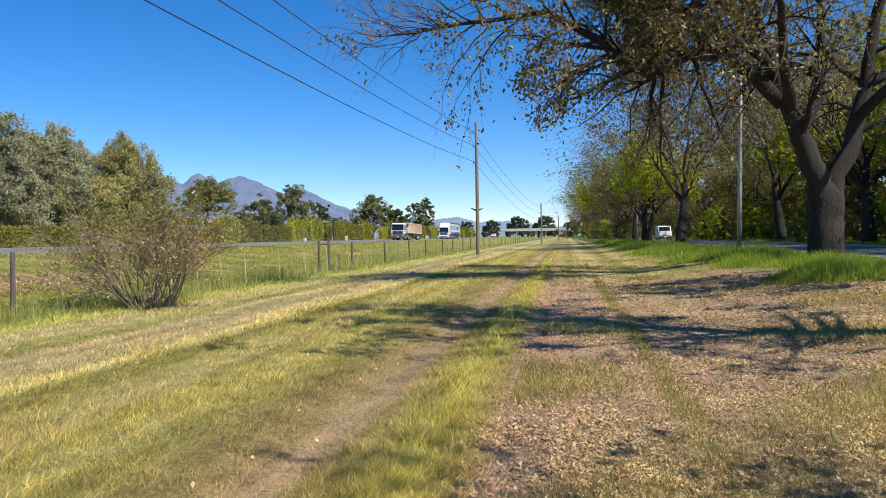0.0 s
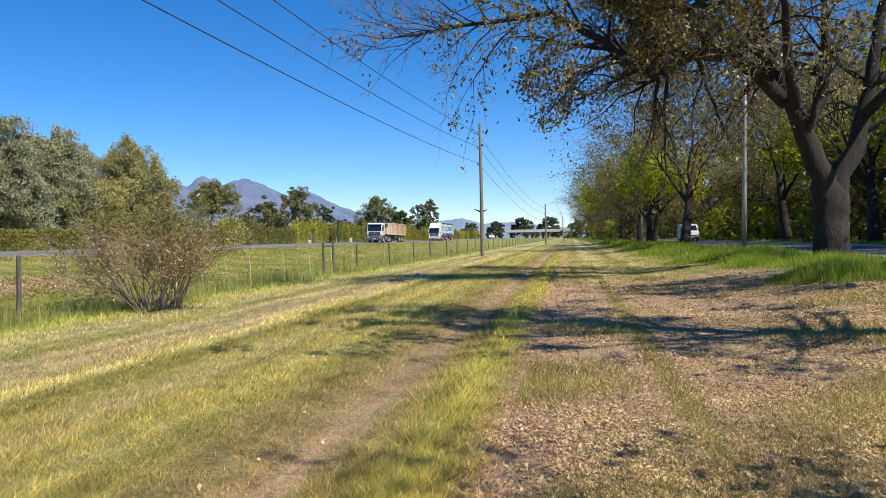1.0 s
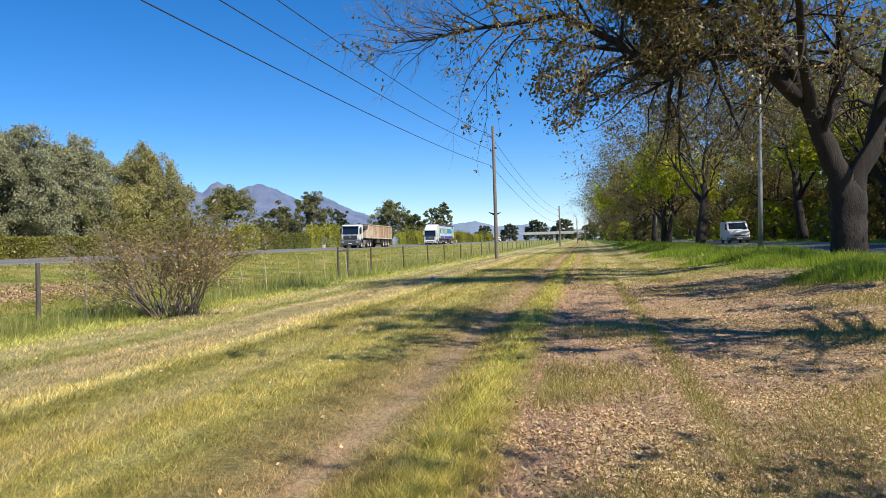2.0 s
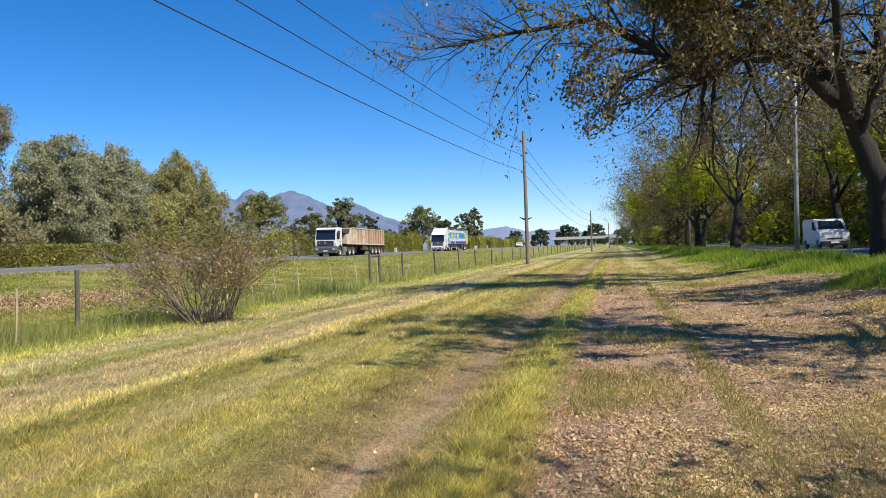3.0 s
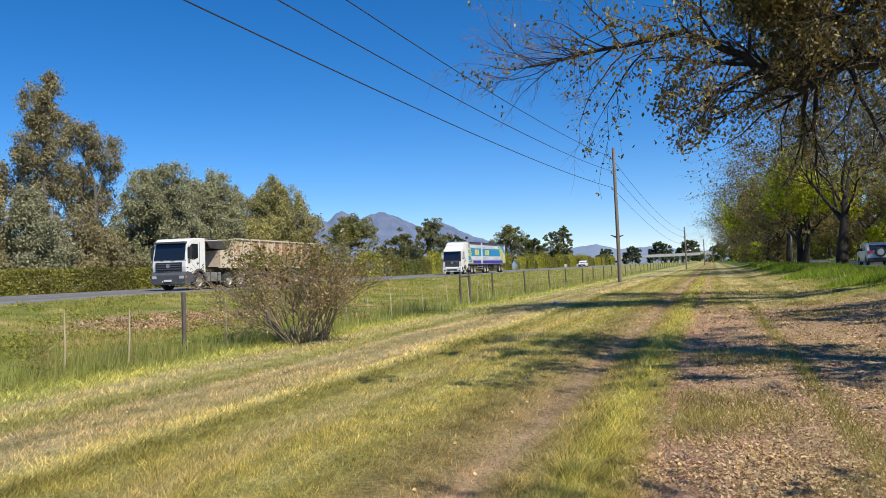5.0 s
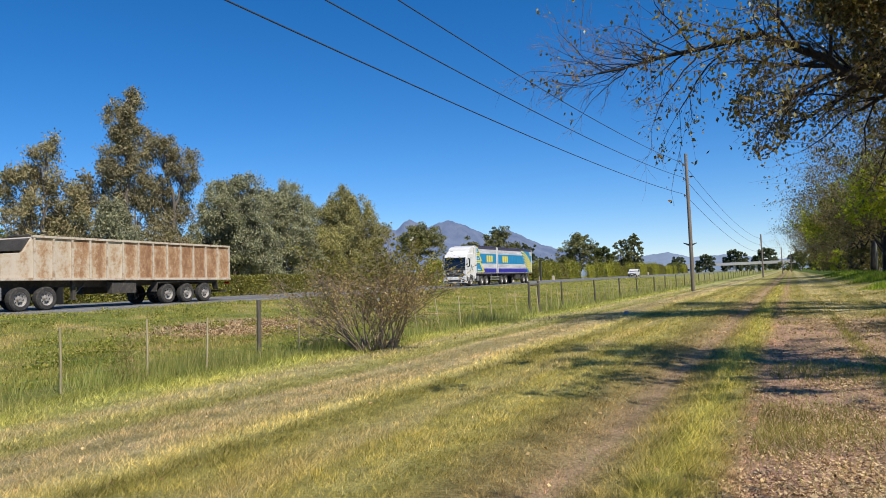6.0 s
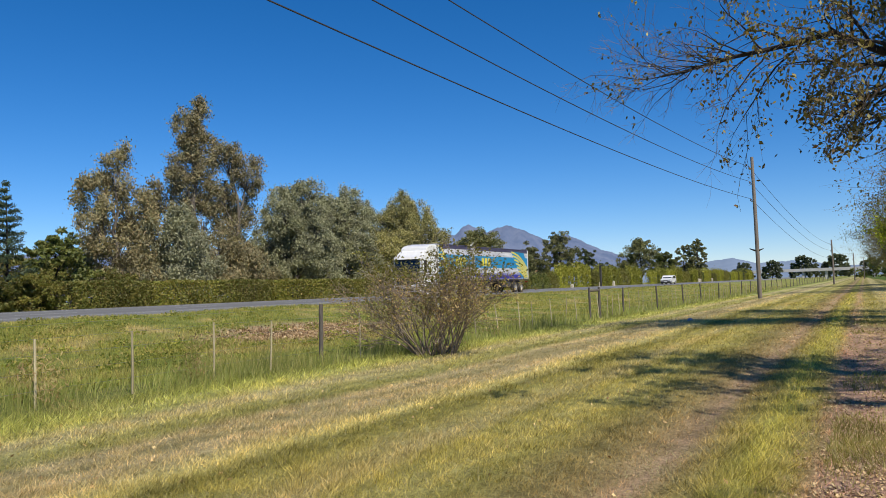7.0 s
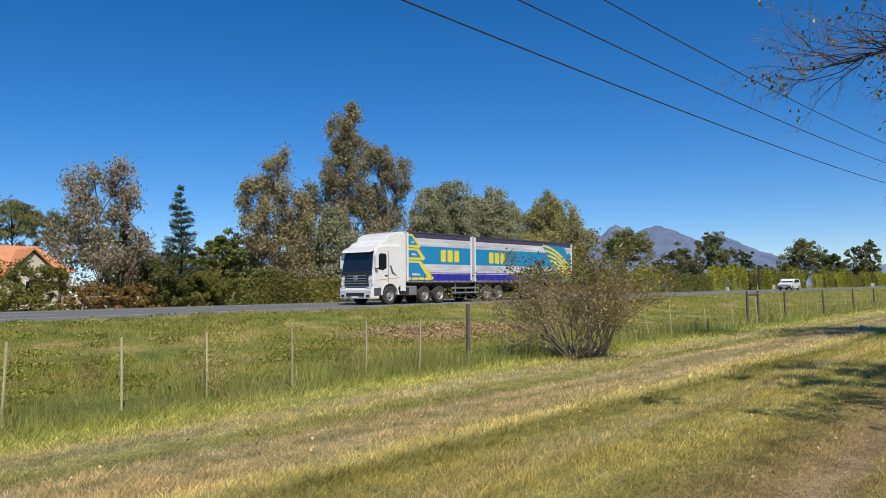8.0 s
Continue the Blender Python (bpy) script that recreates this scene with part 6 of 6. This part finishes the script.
    for s in (1, -1):
        part("headlight", Geo().prism([(-0.125, 0.72), (0.04, 0.72), (0.08, 0.98), (-0.08, 0.98)], s * 0.78, s * 1.22), LAMP_GLASS, bumper)
        part("fog_lamp", Geo().box(s * 0.98 - 0.12, s * 0.98 + 0.12, -0.135, -0.05, 0.45, 0.58), BLACK, bumper, bevel=0.02)
    part("number_plate", Geo().box(-0.26, 0.26, -0.17, -0.13, 0.38, 0.49), PAPER, bumper, "plain pale plate")
    mirrors(root, 0.20, 2.45, WHITE)
    part("chassis", Geo().box(-0.45, 0.45, 0.6, 7.0, 0.72, 1.0), CHASSIS, root)
    for y in (1.40, 4.45, 5.85):
        axle(root, y)
    curtain_side(root, 2.82, 9.05, 4.18, 1.25, True)
    curtain_side(root, 9.35, 21.8, 4.16, 1.25, False)
    part("link_frame", Geo().box(-0.5, 0.5, 3.6, 12.9, 0.95, 1.22), CHASSIS, root)
    part("trailer_frame", Geo().box(-0.5, 0.5, 9.6, 21.6, 0.95, 1.22), CHASSIS, root)
    for s in (1, -1):
        part("side_guard", Geo().box(s * 1.16 - 0.03, s * 1.16 + 0.03, 7.1, 9.9, 0.55, 0.65).box(s * 1.16 - 0.03, s * 1.16 + 0.03, 7.1, 9.9, 0.85, 0.95).box(s * 1.16 - 0.05, s * 1.16 + 0.02, 7.4, 7.5, 0.5, 1.2).box(s * 1.16 - 0.05, s * 1.16 + 0.02, 9.5, 9.6, 0.5, 1.2), STEEL, root, "grey side guard rails")
        part("landing_leg", Geo().box(s * 0.9 - 0.07, s * 0.9 + 0.07, 15.0, 15.16, 0.35, 1.2), CHASSIS, root)
        part("pallet_box", Geo().box(s * 0.7, s * 1.18, 15.6, 17.4, 0.55, 1.15), CHASSIS, root, "dark underslung box", 0.02)
        part("tail_lamp", Geo().box(s * 1.0 - 0.16, s * 1.0 + 0.16, 21.8, 21.86, 0.95, 1.08), RED_LAMP, root)
    for y in (10.7, 12.1, 18.6, 20.0):
        axle(root, y)
    return root


def small_car(name, label, length, width, height, paint, hood, r, van=False, spare=False):
    """A car or van: body shell, glass, lamps, wheels."""
    root = thing(name, label, "van" if van else "car")
    w = width / 2
    f, b = 0.78, length - 0.75
    sill = 0.28
    low = [(0.0, 0.42), (-0.03, 0.62), (0.05, hood * 0.93), (hood * 0.25, hood)]
    if van:
        line = low + [(0.75, hood + 0.10), (1.45, height - 0.10), (1.8, height), (length - 0.2, height), (length, height - 0.15), (length, 0.45)]
    else:
        line = low + [(1.15, hood + 0.10), (1.15 + (height - hood) * 1.0, height - 0.06), (2.2, height), (length - 1.0, height - 0.02), (length - 0.45, height - 0.12), (length - 0.05, hood + 0.05), (length, 0.5)]
    line = line + arch(b, sill + 0.05, r + 0.06) + arch(f, sill + 0.05, r + 0.06)
    part("body", Geo().prism(line, -w, w), paint, root, bevel=0.05)
    y0, y1 = (0.78, 1.42) if van else (1.17, 1.12 + (height - hood))
    part("windscreen", Geo().add([(-w + 0.12, y0 - 0.035, hood + 0.14), (w - 0.12, y0 - 0.035, hood + 0.14), (w - 0.2, y1 - 0.03, height - 0.16), (-w + 0.2, y1 - 0.03, height - 0.16),
                                  (-w + 0.12, y0 + 0.02, hood + 0.12), (w - 0.12, y0 + 0.02, hood + 0.12), (w - 0.2, y1 + 0.02, height - 0.2), (-w + 0.2, y1 + 0.02, height - 0.2)],
                                 [(0, 1, 2, 3), (7, 6, 5, 4), (0, 4, 5, 1), (1, 5, 6, 2), (2, 6, 7, 3), (3, 7, 4, 0)]), GLASS, root)
    for s in (1, -1):
        if van:
            slab(root, "side_window", s * w, [(1.2, hood + 0.12), (1.5, height - 0.22), (2.1, height - 0.22), (2.1, hood + 0.12)], GLASS)
        else:
            slab(root, "side_window", s * w, [(1.5, hood + 0.06), (1.5 + (height - hood) * 0.7, height - 0.12), (2.3, height - 0.1), (2.3, hood + 0.06)], GLASS)
            slab(root, "side_window", s * w, [(2.38, hood + 0.06), (2.38, height - 0.1), (length - 0.95, height - 0.14), (length - 0.6, hood + 0.1)], GLASS)
        part("headlight", Geo().box(s * (w - 0.28) - 0.2, s * (w - 0.28) + 0.2, -0.05, 0.12, 0.66, 0.82), LAMP_GLASS, root, bevel=0.03)
        part("tail_lamp", Geo().box(s * (w - 0.2) - 0.17, s * (w - 0.2) + 0.17, length - 0.06, length + 0.02, hood - 0.12, hood + 0.06), RED_LAMP, root, bevel=0.02)
        part("mirror", Geo().box(s * (w + 0.09) - 0.09, s * (w + 0.09) + 0.09, y0 + 0.2, y0 + 0.32, hood + 0.08, hood + 0.26), BLACK, root, bevel=0.03)
        for y in (f, b):
            wheel(root, s * (w - 0.12), y, r, 0.2, s)
    part("bumper", Geo().box(-w + 0.03, w - 0.03, -0.08, 0.2, 0.3, 0.58), BLACK, root, bevel=0.05)
    part("grille", Geo().box(-w * 0.5, w * 0.5, -0.05, 0.1, 0.68, 0.8), BLACK, root, bevel=0.02)
    part("number_plate", Geo().box(-0.26, 0.26, -0.10, -0.07, 0.42, 0.53), PAPER, root, "plain pale plate")
    part("rear_window", Geo().prism([(length - 0.46, height - 0.2), (length - 0.40, height - 0.18), (length - 0.03, hood + 0.12), (length - 0.1, hood + 0.1)] if not van else [(length - 0.02, hood + 0.2), (length + 0.01, hood + 0.2), (length + 0.01, height - 0.25), (length - 0.02, height - 0.25)], -w + 0.2, w - 0.2), GLASS, root)
    part("rear_bumper", Geo().box(-w + 0.03, w - 0.03, length - 0.15, length + 0.07, 0.32, 0.6), BLACK if spare else paint, root, bevel=0.05)
    if spare:
        sp = part("spare_wheel", Geo().tube([(0.1, length + 0.02, 0.98), (0.1, length + 0.2, 0.98)], [0.33, 0.33], 24), RUBBER, root, bevel=0.03)
        part("spare_cover", Geo().tube([(0.1, length + 0.19, 0.98), (0.1, length + 0.225, 0.98)], [0.24, 0.2], 20), SILVER, sp)
    return root


# ---- grass and leaves on the ground ----
def polar(rng, n, r0, r1, a0, a1):
    """Places spread evenly in the eye's view of the plain."""
    r = np.exp(rng.uniform(math.log(r0), math.log(r1), n))
    a = np.radians(rng.uniform(a0, a1, n))
    return r * np.sin(a), r * np.cos(a), r


def strew(name, label, category, mesh):
    tagged(new(name, mesh), label, category, kind="stuff")


def on_ground(x, y):
    return np.stack([x, y, ground_z(x, y)], 1)


def build_grass():
    rng = np.random.default_rng(7)
    # mown verge, wider past the litter
    x, y, r = polar(rng, 1150000, 2.6, 75, -74, 12)
    thick = np.interp(x, [-9.8, -9, -7.6, -7.1, -6.2, -5.6, -5, -4.5, -3.6, -2.6, -2.0, -1.65, -1.35, -1.0, -0.6, -0.3], [1, 0.9, 0.8, 0.9, 0.7, 0.75, 0.9, 0.9, 0.9, 0.9, 0.8, 0.45, 0.8, 1, 0.7, 0.0])
    thick = np.where(x > -0.6, np.maximum(thick, smooth_step(21, 29, y + 6 * (waves(x, y, 0.35) - 0.5)) * 0.75), thick)
    knot = waves(x + 0.6 * np.sin(y * 2.3), y + 0.5 * np.sin(x * 3.1), 4.3)
    keep = (x > -9.9) & (x < 5.2) & (rng.uniform(size=len(x)) < thick * (0.35 + 0.65 * waves(x, y, 1.1)) * (0.4 + 0.6 * knot ** 1.3))
    x, y, r, knot = x[keep], y[keep], r[keep], knot[keep]
    tall = np.interp(x, [-9.8, -9.3, -8.4, -7.1, -6.2, -5.0, -4.5, -3.6, -2.5, -1.65, -1.0, -0.5], [0.15, 0.12, 0.06, 0.055, 0.045, 0.075, 0.05, 0.07, 0.05, 0.035, 0.095, 0.05])
    tall = tall * (0.4 + 0.35 * waves(x, y, 0.7) + 0.5 * knot)
    strew("mown_grass", "short yellow-green mown grass", "grass", soup("mown_grass", blades(rng, on_ground(x, y), tall, 0.006 * np.maximum(1, r / 4.5)[:, None], 0.9, (0.25, 0.1)), 3, GRASS))
    # cut straw lying flat
    x, y, r = polar(rng, 240000, 2.5, 55, -60, 30)
    lie = np.interp(x, [-9.6, -8.4, -7.4, -6.8, -5.8, -4.9, -4.2, -3.4, -2.4, -1.6, -0.9, -0.3, 2, 6, 7], [0.2, 0.7, 0.25, 0.7, 0.8, 0.3, 0.25, 0.5, 0.2, 0.55, 0.15, 0.4, 0.45, 0.4, 0.1])
    keep = (x > -9.6) & (x < 6.8) & (rng.uniform(size=len(x)) < lie * np.clip(waves(x + 7, y - 3, 1.7) * 1.6 - 0.25, 0.05, 1))
    x, y, r = x[keep], y[keep], r[keep]
    strew("cut_straw", "pale cut straw lying on the ground", "straw", soup("cut_straw", blades(rng, on_ground(x, y) + np.array([0, 0, 0.02]), np.full(len(x), 0.026), 0.0048 * np.maximum(1, r / 5)[:, None], 2.2), 3, STRAW))
    # tufts among the fallen leaves
    x, y, r = polar(rng, 300000, 2.6, 45, -6, 30)
    keep = (x > -0.4) & (x < 6.5) & (rng.uniform(size=len(x)) < np.maximum(np.clip(waves(x + 3, y, 0.9) * 1.7 - 1.0, 0, 0.6), 0.8 * np.exp(-((x - 1.05) / 0.12) ** 2)) + 0.03)
    x, y, r = x[keep], y[keep], r[keep]
    strew("grass_tufts", "thin green and straw tufts among the leaves", "grass", soup("grass_tufts", blades(rng, on_ground(x, y), 0.065 * (0.6 + 0.7 * waves(x, y, 0.8)), 0.007 * np.maximum(1, r / 5)[:, None], 0.6), 3, TUFT))
    # rank grass along the fence
    x, y, r = polar(rng, 330000, 8, 110, -80, 0)
    keep = (x > -13.2) & (x < -9.2) & (rng.uniform(size=len(x)) < (0.2 + 0.6 * np.exp(-((x + 10.5) / 1.1) ** 2)) * np.clip(waves(x, y, 1.4) * 1.7 - 0.2, 0.12, 1))
    x, y, r = x[keep], y[keep], r[keep]
    h = (0.14 + 0.34 * np.exp(-((x + 10.5) / 0.8) ** 2)) * (0.5 + 0.8 * waves(x, y, 0.8))
    strew("fence_grass", "tall grey-green grass along the fence", "grass", soup("fence_grass", blades(rng, on_ground(x, y), h, 0.011 * np.maximum(1, r / 12)[:, None], 0.28, (0.1, 0.05)), 3, TALL))
    # meadow
    x, y, r = polar(rng, 460000, 13, 150, -80, -4)
    bare = ((x + 17.2) / 2.3) ** 2 + ((y - 21.5) / 5.0) ** 2 < 0.9
    keep = (x > -26.6) & (x < -11.5) & (rng.uniform(size=len(x)) < np.where(bare, 0.12, 0.35 + 0.65 * waves(x, y, 0.5)))
    x, y, r = x[keep], y[keep], r[keep]
    strew("meadow_grass", "uneven green meadow grass beside the highway", "grass", soup("meadow_grass", blades(rng, on_ground(x, y), 0.13 * (0.4 + 0.9 * waves(x, y, 0.45)), 0.016 * np.maximum(1, r / 20)[:, None], 0.45), 3, GRASS))
    # low leafy clumps in the meadow
    x, y, r = polar(rng, 420000, 12, 90, -80, -8)
    keep = (x > -26.4) & (x < -11.2) & (rng.uniform(size=len(x)) < np.clip(waves(x + 5, y, 2.1) * 2.6 - 1.6, 0, 1))
    x, y, r = x[keep], y[keep], r[keep]
    up = np.stack([np.zeros(len(x)), np.zeros(len(x)), rng.uniform(0.02, 0.2, len(x))], 1)
    strew("meadow_weeds", "low leafy weeds in the meadow", "weed", soup("meadow_weeds", leaves(rng, on_ground(x, y) + up * 0.7, 0.085, 0.045, -0.3), 4, MEADOW_LEAF))
    # lush bank under the trees
    x, y, r = polar(rng, 420000, 9, 130, 0.5, 32)
    edge = 4.6 + 7.0 * smooth_step(20, 11, y) + 0.9 * np.sin(y * 0.35) + 0.5 * np.sin(y * 0.83 + 1) + 1.1 * np.exp(-((y - 29) / 4.0) ** 2)
    keep = (x > edge) & (x < 9.5) & (rng.uniform(size=len(x)) < 0.35 + 0.65 * waves(x, y, 0.7))
    x, y, r = x[keep], y[keep], r[keep]
    h = np.clip(0.2 + 0.012 * y, 0.2, 0.46) * (0.35 + 0.75 * waves(x, y, 0.6)) * np.clip((x - edge[keep]) / 1.0, 0.25, 1) * np.where(x > 8.2, 0.6, 1.0)
    strew("bank_grass", "lush green grass on the bank under the trees", "grass", soup("bank_grass", blades(rng, on_ground(x, y), h, 0.014 * np.maximum(1, r / 14)[:, None], 0.4), 3, LUSH))
    x, y, r = polar(rng, 130000, 20, 160, 5, 34)
    keep = (x > 17.9) & (x < 26)
    x, y, r = x[keep], y[keep], r[keep]
    strew("far_bank_grass", "green grass across the side road", "grass", soup("far_bank_grass", blades(rng, on_ground(x, y), 0.35 * (0.4 + 0.8 * waves(x, y, 0.5)), 0.03 * np.maximum(1, r / 30)[:, None], 0.35), 3, LUSH))
    # weeds standing by the fence
    weeds = []
    for wx, wy in ((-10.9, 7.1), (-10.0, 6.9), (-11.3, 7.6), (-11.0, 11.2), (-9.9, 9.4), (-12, 5.9)):
        k = 260
        q = rng.normal(size=(k, 3)) * np.array([0.14, 0.14, 0.2]) + np.array([wx, wy, float(ground_z(wx, wy)) + 0.42])
        weeds.append(leaves(rng, q, 0.10, 0.016, -0.8))
    strew("dry_weeds", "thin dry brown weeds by the fence", "weed", soup("dry_weeds", np.concatenate(weeds), 4, BUSH_LEAF))


def build_litter():
    rng = np.random.default_rng(8)
    x, y, r = polar(rng, 300000, 2.6, 48, -8, 32)
    prob = np.interp(x, [-2.1, -1.9, -1.65, -1.4, -1.2, -0.7, -0.4, 0.5, 3, 6.5, 7.5], [0.02, 0.2, 0.35, 0.2, 0.02, 0.03, 0.6, 0.9, 1, 1, 0.2])
    prob = prob * np.where(x > -0.5, 1 - 0.95 * smooth_step(20, 28, y + 6 * (waves(x, y, 0.35) - 0.5)), 1)
    keep = (x < 7.5) & (rng.uniform(size=len(x)) < prob * (0.35 + 0.65 * waves(x - 1, y + 2, 0.6)) * np.clip(waves(x + 0.4 * np.sin(y * 3), y, 2.6) * 1.5, 0.25, 1))
    x, y, r = x[keep], y[keep], r[keep]
    n = len(x)
    c = on_ground(x, y) + np.array([0, 0, 0.012])
    a = rng.uniform(0, 2 * math.pi, n)
    s = (rng.uniform(0.35, 1.25, n) * 0.0165 * np.maximum(1, r / 8) ** 0.7)[:, None]
    u = np.stack([np.cos(a), np.sin(a), rng.normal(size=n) * 0.28], 1) * s
    w = np.stack([-np.sin(a), np.cos(a), rng.normal(size=n) * 0.28], 1) * s * 0.62
    v = np.stack([c - u, c + w, c + u + np.array([0, 0, 0.008]), c - w], 1).reshape(-1, 3)
    strew("fallen_leaves", "dry brown fallen leaves on bare ground", "leaves", soup("fallen_leaves", v, 4, LITTER))
    x = -16.6 + rng.normal(size=9000) * 0.9
    y = 21.3 + rng.normal(size=9000) * 2.2
    c = on_ground(x, y) + np.stack([np.zeros(9000), np.zeros(9000), rng.uniform(0.0, 0.05, 9000)], 1)
    strew("meadow_litter", "heap of dry brown leaves and stalks in the meadow", "leaves", soup("meadow_litter", leaves(rng, c, 0.10, 0.05, 0.0), 4, LITTER))
    x = rng.uniform(-9, -0.6, 420)
    y = 2.5 + 30 * rng.uniform(size=420) ** 1.8
    c = on_ground(x, y) + np.array([0, 0, 0.06])
    strew("scattered_leaves", "scattered dry leaves on the mown grass", "leaves", soup("scattered_leaves", leaves(rng, c - np.array([0, 0, 0.045]), 0.042, 0.026), 4, LITTER))


build_house()
build_bridge()
build_posts()
BULK = tipper_truck()
LINK = curtain_truck()
VAN = small_car("delivery_van", "white delivery van on the side road", 5.0, 1.9, 2.15, WHITE, 1.25, 0.33, van=True)
SUV = small_car("hatchback_car", "silver hatchback with a spare wheel on its back", 4.1, 1.78, 1.66, SILVER, 1.02, 0.33, spare=True)
PICKUP = small_car("white_car", "white car on the highway", 4.6, 1.8, 1.6, WHITE, 1.0, 0.33)
build_grass()
build_litter()


def motions():
    """Each vehicle's way along its lane, and its wheels' turning."""
    tilt = math.degrees(math.atan(0.017))
    lane = -31.25
    runs = {
        BULK: (lane, road_z(lane), 28.85, 5.5, -20.75, 0, tilt),
        LINK: (lane, road_z(lane), 30.72, 8.0, -20.97, 0, tilt),
        PICKUP: (-31.0, road_z(-31.0), 112.4, 8.0, -27.6, 0, tilt),
        VAN: (14.6, 0.53, 57.9, 3.0, -20.6, 0, 0),
        SUV: (10.9, 0.53, 50.1, 4.2, 17.5, 180, 0),
    }
    for car, (x, z, y, at, speed, turn, lean) in runs.items():
        walk(car, [(t, pose(x, y + speed * (t - at), z, 0, lean, turn)) for t in (0.0, 2.0, 4.0, 6.0, 8.0)])
    for w, car, x, y, r in MOVES:
        speed = abs(runs[car][4])
        walk(w, [(i / 30, pose(x, y, r, math.degrees(speed * i / 30 / r) % 360, 0, 0)) for i in range(241)])


motions()
